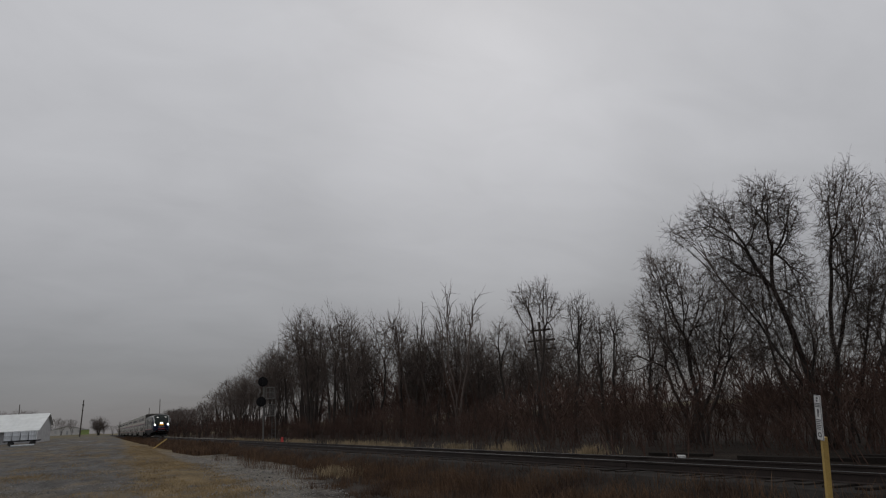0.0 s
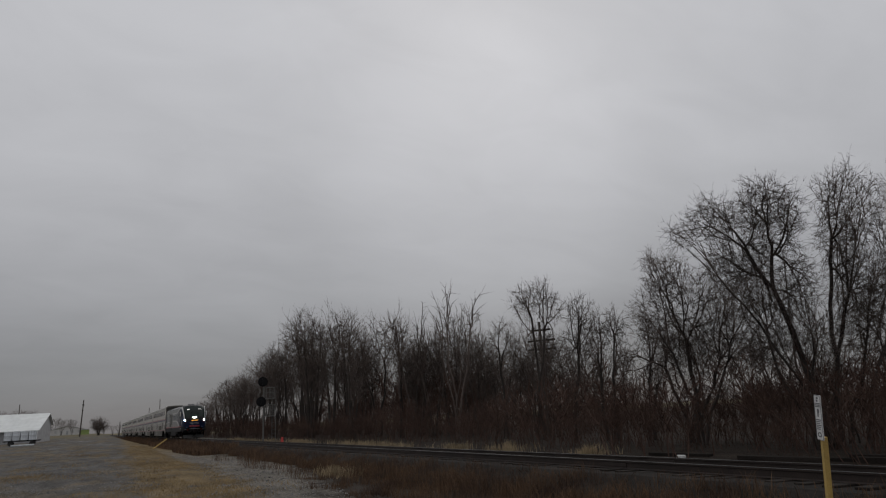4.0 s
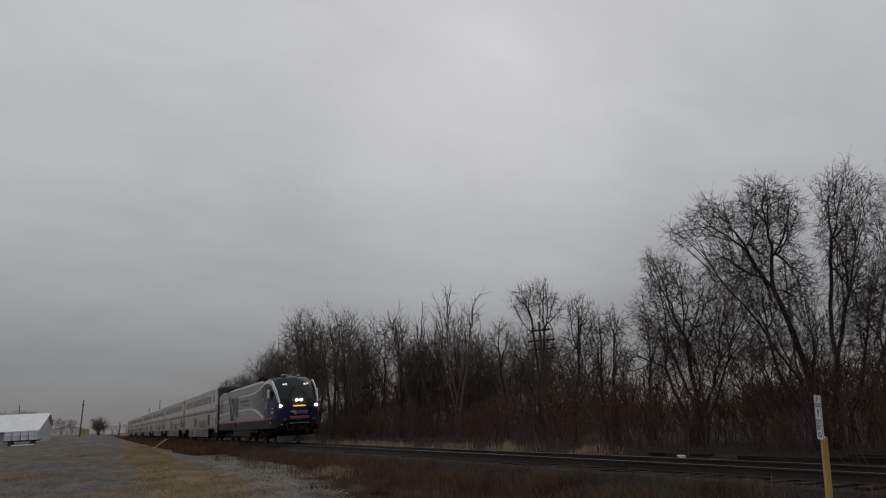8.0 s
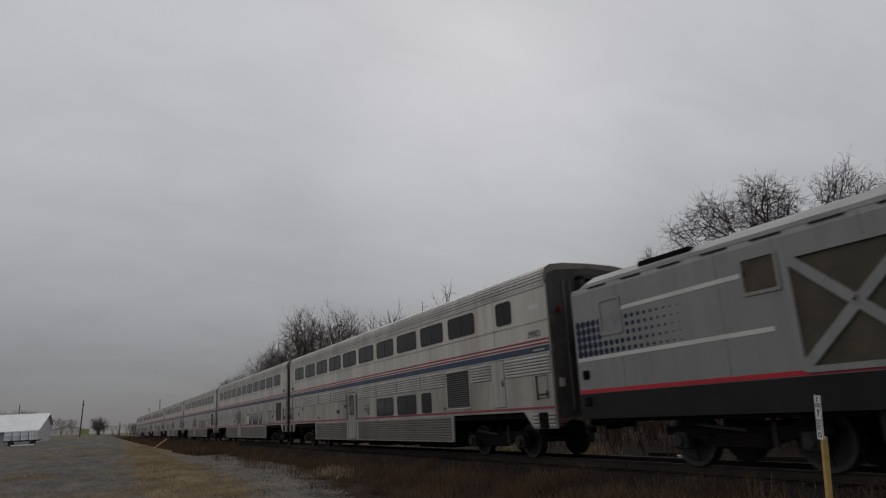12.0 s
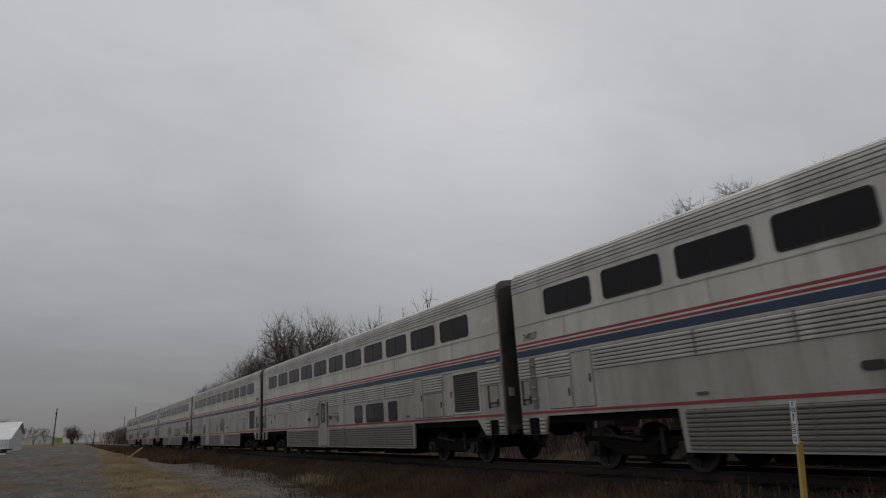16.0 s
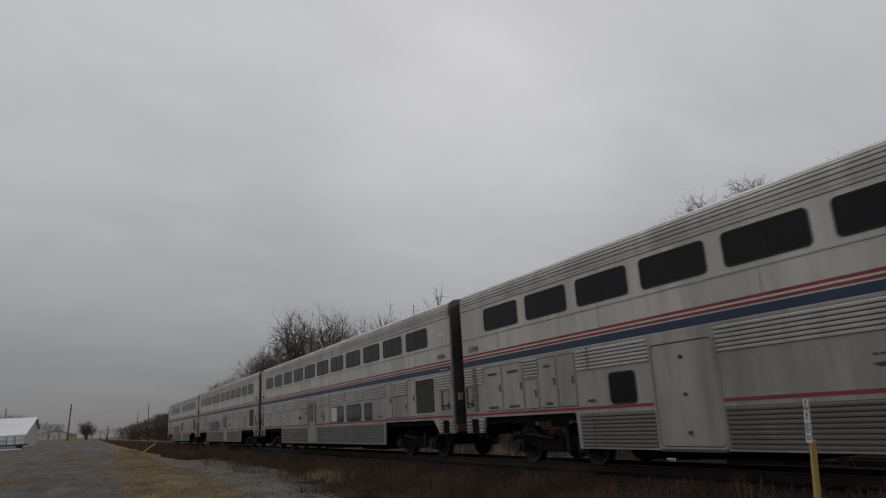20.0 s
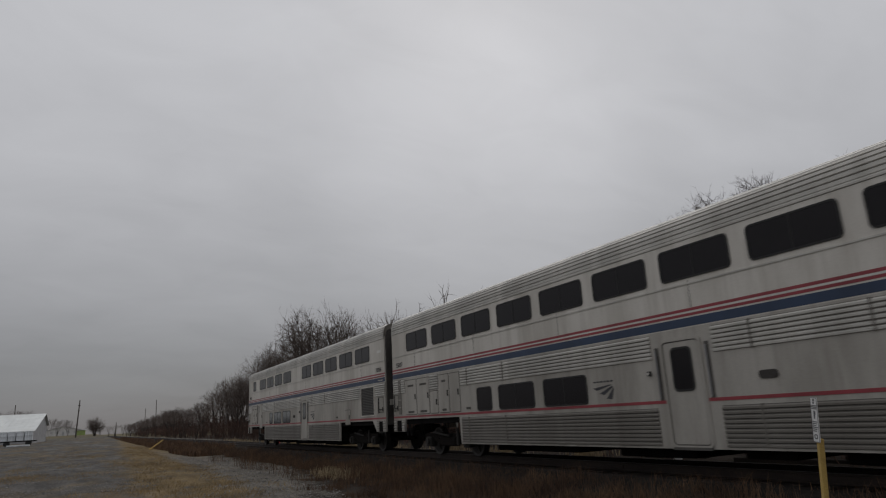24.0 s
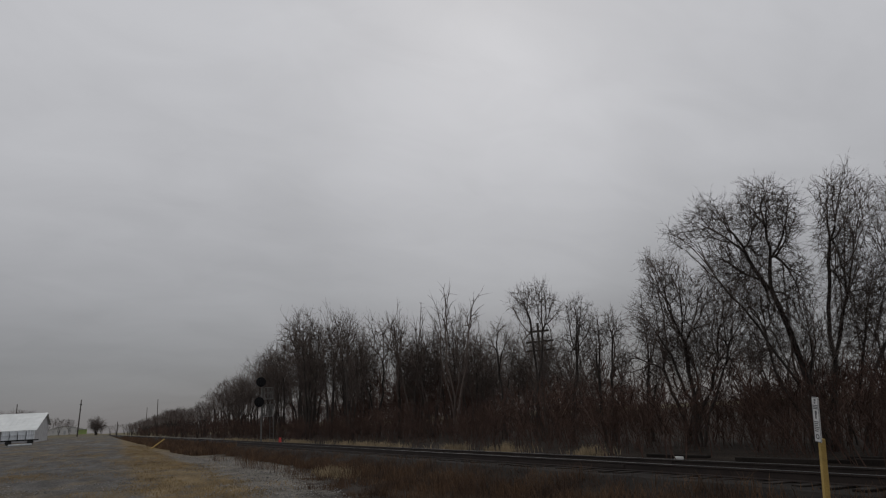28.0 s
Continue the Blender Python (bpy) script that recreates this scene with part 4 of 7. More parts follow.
        # fittings on the lower band
        for r, z in ((0.35, 1.98), (0.35, 1.38), (8.3, 1.42), (8.75, 1.42)):
            bm = bmesh.new()
            box(bm, rx(r) - 0.10, rx(r) + 0.10, *sorted((s * (LW - 0.002), s * (LW + 0.05))), z - 0.10, z + 0.10, 0.02)
            part("socket_box", bm, UNDER, loco)
        bm = bmesh.new()
        rod(bm, (rx(9.1), s * (LW - 0.01), 1.44), (rx(9.1), s * (LW + 0.03), 1.44), 0.06)
        part("side_lamp", bm, SIGN_WHITE, loco)
        for r in np.arange(1.6, 17.8, 2.7):
            bm = bmesh.new()
            box(bm, rx(r) - 0.005, rx(r) + 0.005, *sorted((s * (LW - 0.002), s * (LW + 0.003))), 1.66, 3.93)
            part("hood_joint", bm, SEAM, loco)
        bm = bmesh.new()
        for r in (13.6, 14.6, 15.6):
            box(bm, rx(r) - 0.14, rx(r) + 0.14, *sorted((s * 1.36, s * 1.46)), 0.72, 0.98, 0.03)
        rod(bm, (rx(13.2), s * 1.44, 0.86), (rx(16.0), s * 1.44, 0.82), 0.03, n=6)
        part("brake_rigging", bm, WHEEL, loco)
        bm = bmesh.new()
        box(bm, rx(13.9), rx(14.25), *sorted((s * 1.38, s * 1.47)), 0.98, 1.04)
        part("step_plate", bm, GALV, loco)
    cab(loco)
    return loco


def cab(loco):
    """The streamlined blue cab with its raked windshield."""
    low = 1.0
    secs = (
        (18.2, [(LW, low), (LW, 2.4), (LW, 3.3), (LW - 0.03, 3.92), (1.12, 4.24), (0.0, 4.34)]),
        (19.2, [(LW, low), (LW, 2.4), (LW, 3.3), (LW - 0.06, 3.90), (1.08, 4.24), (0.0, 4.35)]),
        (19.72, [(LW, low), (LW, 2.4), (LW - 0.01, 3.3), (LW - 0.14, 3.84), (1.00, 4.12), (0.0, 4.22)]),
        (20.42, [(1.47, low), (1.47, 2.35), (1.44, 2.92), (1.30, 3.36), (0.92, 3.56), (0.0, 3.64)]),
        (20.98, [(1.40, low), (1.40, 2.10), (1.36, 2.42), (1.24, 2.66), (0.88, 2.78), (0.0, 2.84)]),
        (21.16, [(1.30, low + 0.1), (1.31, 1.85), (1.28, 2.28), (1.18, 2.46), (0.78, 2.50), (0.0, 2.53)]),
        (21.22, [(1.12, low + 0.25), (1.16, 1.80), (1.13, 2.14), (1.02, 2.24), (0.62, 2.27), (0.0, 2.29)]),
    )
    # the charcoal skirt ends at the red band
    split = []
    for r, pts in secs:
        (ya, za), (yb, zb) = pts[:2]
        split.append((r, [pts[0], (ya + (yb - ya) * (1.58 - za) / (zb - za), 1.58)] + pts[1:]))
    secs = split
    # the nose bows forward in plan
    bow = lambda r, y: rx(r) + smooth(19.9, 21.0, r) * (0.20 - 0.26 * (abs(y) / 1.2) ** 2)
    def strip(name, material, cols, r_from, r_to, label="", lift=0.0, cap=False):
        bm = bmesh.new()
        rings = []
        for k, (r, pts) in enumerate(secs):
            if r_from <= k <= r_to:
                rings.append((r, pts))
        sides = (-1, 1)
        for s in sides:
            grid = [[bm.verts.new((bow(r, pts[c][0]), s * pts[c][0], pts[c][1] + lift)) for c in cols] for r, pts in rings]
            for a, b in zip(grid, grid[1:]):
                for j in range(len(cols) - 1):
                    bm.faces.new((a[j], a[j + 1], b[j + 1], b[j]) if s > 0 else (b[j], b[j + 1], a[j + 1], a[j]))
            if cap and s < 0:
                part(name, bm, material, loco, label, True)
                bm = bmesh.new()
        bmesh.ops.remove_doubles(bm, verts=bm.verts, dist=1e-4)
        return part(name, bm, material, loco, label, True)
    strip("cab_skirt", LOCO_DARK, (0, 1), 0, 6, "charcoal lower cab side", cap=True)
    strip("cab_side", LOCO_BLUE, (1, 2, 3, 4), 0, 6, "dark blue cab side and nose", cap=True)
    strip("cab_roof", LOCO_DARK, (4, 5, 6), 0, 2, "dark cab roof above the windshield")
    strip("windshield", WINDSHIELD, (4, 5, 6), 2, 4, "raked dark windshield")
    strip("nose_mask", BLACK_PAINT, (4, 5, 6), 4, 6, "black mask below the windshield")
    # front of the nose
    bm = bmesh.new()
    r, pts = secs[6]
    mid = bm.verts.new((bow(r, 0), 0, pts[0][1]))
    for sg in (-1, 1):
        row = [bm.verts.new((bow(r, y), sg * y, z)) for y, z in pts]
        bm.faces.new(row + [mid])
    part("nose_front", bm, LOCO_BLUE, loco)
    # white sweep along the edge of the windshield
    for s in (-1, 1):
        bm = bmesh.new()
        rows = []
        for (r, y, z), w in zip(((18.25, LW - 0.02, 3.93), (18.9, LW - 0.05, 4.0), (19.4, 1.40, 3.99), (19.80, 1.33, 3.86), (20.2, 1.33, 3.58), (20.6, 1.285, 3.26), (21.0, 1.255, 2.84), (21.27, 1.22, 2.54)), (0.07, 0.09, 0.11, 0.13, 0.13, 0.12, 0.09, 0.03)):
            rows.append([bm.verts.new((rx(r) + a * w * 0.55, s * (y + b), z + a * w)) for a, b in ((-1.1, 0.03), (-1.1, 0.05), (0.9, 0.035), (0.9, -0.02))])
        for a, b in zip(rows, rows[1:]):
            for k in range(4):
                bm.faces.new((a[k], a[(k + 1) % 4], b[(k + 1) % 4], b[k]))
        bm.faces.new(rows[0])
        bm.faces.new(rows[-1][::-1])
        part("white_sweep", bm, SIGN_WHITE, loco, "white band sweeping round the windshield")
    # number boards behind the glass
    for s in (-1, 1):
        m = Matrix.Translation((rx(20.30), s * 0.70, 3.74)) @ Euler((0, 0, 0)).to_matrix().to_4x4()
        bm = bmesh.new()
        box(bm, -0.02, 0.03, -0.19, 0.19, -0.06, 0.06)
        board = part("number_board", bm, BLACK_PAINT, loco, "dark number board with lit figures")
        board.matrix_basis = m
        shared("number", text_mesh("4619", 0.155, BOARD), board, pose(0.034, 0, -0.045, 0, 0, 90))
        bm = bmesh.new()
        rod(bm, (rx(21.22), s * 0.14, 2.70), (rx(21.31), s * 0.14, 2.70), 0.058, n=16)
        part("headlight", bm, HEAD, loco, "lit round headlight")
        bm = bmesh.new()
        rod(bm, (rx(21.02), s * 1.16, 2.36), (rx(21.18), s * 1.15, 2.36), 0.07, n=16)
        part("ditch_light", bm, DITCH, loco, "lit white ditch light")
        bm = bmesh.new()
        rod(bm, (rx(21.05), s * 1.13, 2.12), (rx(21.22), s * 1.12, 2.12), 0.075, n=14)
        part("marker_light", bm, RED_LENS, loco, "red marker lamp")
        bm = bmesh.new()
        rod(bm, (rx(21.25), s * 0.92, 1.50), (rx(21.45), s * 0.92, 1.50), 0.09, n=14)
        part("jumper_socket", bm, STRIPE_BLUE, loco)
        bm = bmesh.new()
        for zz in (1.18, 1.30):
            rod(bm, (rx(21.24), s * 0.88, zz), (rx(21.45), s * 0.80, zz - 0.04), 0.05, n=8)
        part("hose_end", bm, RED_LENS, loco, "red hose couplings")
        bm = bmesh.new()
        last = None
        for k in range(9):
            f = k / 8
            p = (rx(21.41) + 0.06 * math.sin(f * math.pi), s * (0.85 - 0.5 * f), 1.15 - 0.32 * math.sin(math.pi * f))
            if last:
                rod(bm, last, p, 0.025, n=6)
            last = p
        part("hose", bm, RUBBER, loco)
        bm = bmesh.new()
        beam(bm, (rx(20.62), s * 0.20, 3.58), (rx(21.02), s * 0.62, 2.98), 0.035)
        part("wiper", bm, BLACK_PAINT, loco)
        # cab side: door, window, mirror, grab irons
        y = s * LW
        loco_plate(loco, "cab_door", LOCO_BLUE, 18.72, 19.50, 1.70, 3.62, s, 0.018, 0.12, "blue cab door")
        bm = bmesh.new()
        ring(bm, rounded(rx(18.68), rx(19.54), 1.66, 3.66, 0.13, 3), rounded(rx(18.72), rx(19.50), 1.70, 3.62, 0.12, 3), s * (LW - 0.002), s * (LW + 0.008))
        part("door_joint", bm, BLACK_PAINT, loco)
        bm = bmesh.new()
        plate(bm, rounded(rx(18.86), rx(19.34), 2.78, 3.46, 0.12, 4), s * (LW + 0.005), s * (LW + 0.026))
        part("door_window", bm, PANE, loco)
        loco_plate(loco, "cab_window", PANE, 19.62, 20.20, 2.80, 3.40, s, 0.012, 0.10)
        for r in (18.58, 19.58):
            bm = bmesh.new()
            rod(bm, (rx(r), s * (LW + 0.07), 1.55), (rx(r), s * (LW + 0.07), 3.35), 0.014, n=8)
            for zz in (1.57, 3.33):
                rod(bm, (rx(r), s * (LW - 0.01), zz), (rx(r), s * (LW + 0.07), zz), 0.018, n=6)
            part("grab_iron", bm, DULL, loco, "steel grab iron")
        bm = bmesh.new()
        box(bm, rx(18.66), rx(18.74), *sorted((s * (LW + 0.0), s * (LW + 0.03))), 2.25, 2.72)
        part("reflective_strip", bm, SIGN_WHITE, loco)
        bm = bmesh.new()
        box(bm, rx(19.72), rx(19.90), *sorted((s * (LW + 0.05), s * (LW + 0.16))), 2.90, 3.46, 0.02)
        box(bm, rx(19.80), rx(19.86), *sorted((s * (LW - 0.02), s * (LW + 0.07))), 3.1, 3.16)
        part("mirror", bm, SIGN_WHITE, loco, "white folding mirror")
        shared("loco_number", text_mesh("4619", 0.30, SIGN_WHITE), loco, pose(rx(20.42) - 0.02, s * (1.485), 1.90, 0, 0, 0 if s < 0 else 180))
        bm = bmesh.new()
        for k in range(4):
            box(bm, rx(20.22) + 0.09 * k, rx(20.22) + 0.09 * k + 0.07, *sorted((s * 1.478, s * 1.484)), 2.20, 2.28)
        part("small_lettering", bm, SIGN_WHITE, loco)
        bm = bmesh.new()
        box(bm, rx(19.95), rx(20.07), *sorted((s * (LW - 0.002), s * (LW + 0.03))), 1.30, 1.42)
        part("light_box", bm, SIGN_WHITE, loco)
        bm = bmesh.new()
        for k in range(3):
            box(bm, rx(18.85), rx(19.40), *sorted((s * 1.30, s * 1.48)), 0.38 + 0.26 * k, 0.41 + 0.26 * k)
        for r in (18.85, 19.40):
            box(bm, rx(r) - 0.02, rx(r) + 0.02, *sorted((s * 1.32, s * 1.47)), 0.36, 1.05)
        part("cab_steps", bm, UNDER, loco)
    for y in (0.0,):
        bm = bmesh.new()
        box(bm, rx(21.29), rx(21.42), -0.48, 0.48, 2.26, 2.40, 0.02)
        sign = part("destination_sign", bm, BLACK_PAINT, loco)
        bm = bmesh.new()
        for k in range(9):
            box(bm, rx(21.42), rx(21.43), -0.40 + 0.09 * k, -0.34 + 0.09 * k, 2.295, 2.365)
        part("lit_characters", bm, AMBER, sign, "row of lit amber bars")
    for k in range(3):
        bm = bmesh.new()
        pts = ((-0.62 + 0.14 * k, 2.02 - 0.08 * k), (-0.30 + 0.05 * k, 2.07 - 0.03 * k), (-0.26 + 0.05 * k, 2.03 - 0.04 * k), (-0.52 + 0.14 * k, 1.95 - 0.08 * k))
        loft(bm, [[(bow(21.22, y) + d, y, z) for y, z in pts] for d in (-0.02, 0.02)])
        part("emblem_bar", bm, GALV, loco, "pale slanted emblem bar")
    for k in range(6):
        nx = bow(21.22, -0.08 + 0.11 * k)
        for w, z0, z1 in ((0.08, 1.96, 2.04), (0.07, 1.86, 1.91)):
            bm = bmesh.new()
            box(bm, nx - 0.03, nx + 0.02, -0.12 + 0.11 * k, -0.12 + w + 0.11 * k, z0, z1)
            part("nose_lettering_bar", bm, GALV, loco, "small pale bar")
    bm = bmesh.new()
    box(bm, rx(21.24), rx(21.43), -0.60, 0.60, 1.52, 1.70, 0.03)
    part("nose_red_band", bm, STRIPE_RED, loco)
    bm = bmesh.new()
    box(bm, rx(21.09), rx(21.39), -1.0, 1.0, 1.02, 1.50, 0.05)
    box(bm, rx(20.60), rx(21.19), -1.30, 1.30, 0.85, 1.10, 0.05)
    part("front_sill", bm, UNDER, loco)
    bm = bmesh.new()
    rod(bm, (rx(21.42), -0.62, 1.28), (rx(21.42), 0.62, 1.28), 0.02, n=8)
    part("front_handrail", bm, GALV, loco)
    bm = bmesh.new()
    box(bm, rx(21.29), rx(21.74), -0.15, 0.15, 0.78, 1.02, 0.04)
    box(bm, rx(21.57), rx(22.0), -0.21, 0.21, 0.74, 1.05, 0.05)
    part("front_coupler", bm, BOGIE, loco)
    bm = bmesh.new()
    blade = ((20.72, 0.16), (21.08, 0.15), (20.95, 0.52), (20.74, 0.54))
    loft(bm, [[(rx(a + d), y, z) for a, z in blade] for y, d in ((-1.2, -0.22), (-0.1, 0.0), (0.1, 0.0), (1.2, -0.22))])
    part("snow_plough", bm, PLOUGH, loco, "dull grey pilot plough")
    bm = bmesh.new()
    for a, b in (((-0.35, 0.2), (0.12, 0.72)), ((0.35, 0.2), (-0.12, 0.72))):
        beam(bm, (rx(21.12), a[0], a[1]), (rx(20.98), b[0], b[1] - 0.2), 0.04)
    part("plough_brace", bm, UNDER, loco)
    bm = bmesh.new()
    box(bm, rx(19.0), rx(19.35), -0.62, -0.30, 4.34, 4.46, 0.03)
    part("antenna", bm, GALV, loco, "low roof antenna box")
    bm = bmesh.new()
    rod(bm, (rx(19.2), 0.5, 4.33), (rx(19.2), 0.5, 4.46), 0.12, 0.09, 12)
    part("antenna_dome", bm, GALV, loco)
    bm = bmesh.new()
    for k in range(3):
        rod(bm, (rx(18.5), -0.1 + 0.12 * k, 4.42), (rx(18.85), -0.1 + 0.12 * k, 4.42), 0.03, 0.07, 10)
    box(bm, rx(18.5), rx(18.6), -0.16, 0.22, 4.33, 4.42)
    part("horn", bm, GALV, loco)


LOCO = locomotive()

# ---- ground ----


def ground_z(x, y):
    """The lot climbs gently away to the west; the track side stays low."""
    side = 1 - smooth(3.0, 8.0, y)
    rise = np.interp(-x, (45, 130, 200, 400, 900), (0.0, 0.75, 1.5, 2.2, 2.6)) * side
    wood = 0.15 * smooth(15.5, 19.0, y)
    ditch = -0.10 * smooth(5.5, 7.0, y) * (1 - smooth(8.0, 9.5, y))
    lump = 0.05 * noise.noise((x * 0.35, y * 0.5, 0.0)) + 0.02 * noise.noise((x * 1.7, y * 1.7, 3.0))
    near = 1.0 if abs(x) < 120 and abs(y) < 60 else 0.0
    return float(rise + wood + ditch + lump * near)


def ground_material():
    m = bpy.data.materials.new("wet_gravel_and_grass")
    m.use_nodes = True
    tree = m.node_tree
    node, link = graph(tree)
    bsdf = tree.nodes["Principled BSDF"]
    bsdf.inputs["Specular IOR Level"].default_value = 0.12
    coord = node("ShaderNodeTexCoord")
    sep = node("ShaderNodeSeparateXYZ")
    link(coord.outputs["Object"], sep.inputs[0])
    wide = node("ShaderNodeMapping")
    wide.inputs["Scale"].default_value = (0.35, 1.0, 1.0)
    link(coord.outputs["Object"], wide.inputs[0])
    blot = node("ShaderNodeTexNoise", Scale=0.35, Detail=7.0, Roughness=0.62)
    link(wide.outputs[0], blot.inputs["Vector"])
    blot2 = node("ShaderNodeTexNoise", Scale=0.9, Detail=6.0, Roughness=0.65)
    link(coord.outputs["Object"], blot2.inputs["Vector"])
    pebble = node("ShaderNodeTexNoise", Scale=11.0, Detail=4.0, Roughness=0.75)
    link(coord.outputs["Object"], pebble.inputs["Vector"])

    def ramp(src, a, b, ca, cb):
        r = node("ShaderNodeValToRGB")
        r.color_ramp.elements[0].position, r.color_ramp.elements[0].color = a, (*ca, 1)
        r.color_ramp.elements[1].position, r.color_ramp.elements[1].color = b, (*cb, 1)
        link(src, r.inputs[0])
        return r.outputs[0]

    def mix(f, a, b):
        n = tree.nodes.new("ShaderNodeMix")
        n.data_type = "RGBA"
        link(f, n.inputs[0])
        link(a, n.inputs[6])
        link(b, n.inputs[7])
        return n.outputs[2]

    def span(src, a, b, lo=0.0, hi=1.0):
        n = node("ShaderNodeMapRange", interpolation_type="SMOOTHSTEP")
        for key, v in (("From Min", a), ("From Max", b), ("To Min", lo), ("To Max", hi)):
            n.inputs[key].default_value = v
        link(src, n.inputs["Value"])
        return n.outputs[0]

    def math2(op, a, b):
        n = node("ShaderNodeMath", operation=op)
        for k, v in ((0, a), (1, b)):
            if isinstance(v, float):
                n.inputs[k].default_value = v
            else:
                link(v, n.inputs[k])
        return n.outputs[0]

    # y shifted by the blotches, so that no edge runs straight
    wob = math2("MULTIPLY", math2("SUBTRACT", blot2.outputs["Fac"], 0.5), 5.0)
    ys = math2("ADD", sep.outputs["Y"], wob)
    gravel = ramp(pebble.outputs["Fac"], 0.32, 0.70, (0.040, 0.037, 0.034), (0.150, 0.142, 0.134))
    pale = ramp(pebble.outputs["Fac"], 0.30, 0.68, (0.046, 0.041, 0.034), (0.215, 0.195, 0.168))
    ochre = ramp(pebble.outputs["Fac"], 0.30, 0.72, (0.072, 0.053, 0.029), (0.235, 0.168, 0.084))
    soil = ramp(pebble.outputs["Fac"], 0.30, 0.72, (0.014, 0.011, 0.009), (0.050, 0.038, 0.030))
    field = ramp(blot.outputs["Fac"], 0.35, 0.65, (0.085, 0.075, 0.045), (0.15, 0.125, 0.075))
    # lot: gravel with worn grass in it
    X, Y = sep.outputs["X"], sep.outputs["Y"]
    tuft = span(blot.outputs["Fac"], 0.48, 0.60)
    c = mix(math2("MULTIPLY", tuft, 0.5), gravel, ochre)
    # worn grass close by, and a broad strip of it along the lot's edge
    c = mix(math2("MULTIPLY", math2("MULTIPLY", span(X, -30.0, -22.0), span(blot2.outputs["Fac"], 0.40, 0.60)), 0.7), c, ochre)
    shift = math2("MULTIPLY", X, -0.03)
    c = mix(math2("MULTIPLY", span(math2("SUBTRACT", ys, shift), 0.2, 1.4), span(blot2.outputs["Fac"], 0.30, 0.50)), c, ochre)
    # pale gravel shoulder, then dark soil to the track
    edge = math2("MINIMUM", math2("ADD", math2("MULTIPLY", X, -0.13), 1.3), 4.8)
    c = mix(math2("MULTIPLY", span(math2("SUBTRACT", ys, edge), -0.3, 0.5), span(X, -75.0, -40.0)), c, pale)
    verge = math2("MINIMUM", math2("ADD", math2("MULTIPLY", X, -0.215), 1.8), 8.3)
    c = mix(span(math2("SUBTRACT", ys, verge), -0.5, 0.6), c, soil)
    # broad patches, wheel ruts and clods
    rut = node("ShaderNodeTexNoise", Scale=1.1, Detail=8.0, Roughness=0.72)
    link(wide.outputs[0], rut.inputs["Vector"])
    patch = node("ShaderNodeVectorMath", operation="SCALE")
    link(c, patch.inputs[0])
    link(span(rut.outputs["Fac"], 0.28, 0.72, 0.58, 1.38), patch.inputs["Scale"])
    c = patch.outputs[0]
    # beyond the lot, fields
    c = mix(span(sep.outputs["Y"], -16.0, -26.0), c, field)
    c = mix(span(sep.outputs["X"], -150.0, -230.0), c, field)
    c = mix(math2("MULTIPLY", math2("MULTIPLY", span(ys, 14.0, 15.0), span(ys, 18.5, 17.5)), span(sep.outputs["X"], -95.0, -110.0)), c, pale)
    link(c, bsdf.inputs["Base Color"])
    # wet hollows in the lot shine a little
    wet = span(blot.outputs["Fac"], 0.44, 0.36)
    lotm = span(ys, 3.0, 2.0)
    link(math2("SUBTRACT", 0.95, math2("MULTIPLY", math2("MULTIPLY", wet, lotm), 0.35)), bsdf.inputs["Roughness"])
    b = node("ShaderNodeBump", Strength=0.8, Distance=0.08)
    link(pebble.outputs["Fac"], b.inputs["Height"])
    link(b.outputs[0], bsdf.inputs["Normal"])
    return m


def make_ground():
    xs = np.concatenate(([-4000, -2200, -1200, -800], np.arange(-600, -120, 20), np.arange(-120, -50, 2.5), np.arange(-50, 14, 0.8), np.arange(16, 120, 8), [160, 300, 700, 1500, 3000, 4000]))
    ys = np.concatenate(([-4000, -2000, -900, -400, -200], np.arange(-120, -20, 8), np.arange(-20, -2, 1.5), np.arange(-2, 22, 0.6), np.arange(22, 60, 4), [80, 140, 300, 700, 1500, 4000]))
    verts = [(x, y, ground_z(x, y)) for y in ys for x in xs]
    n = len(xs)
    faces = [(j * n + i, j * n + i + 1, (j + 1) * n + i + 1, (j + 1) * n + i) for j in range(len(ys) - 1) for i in range(n - 1)]
    g = new("ground", mesh_of("ground", verts, faces, ground_material(), True))
    tagged(g, "wet grey gravel lot with ochre grass and dark soil", "ground", kind="structure")


make_ground()

# ---- track ----


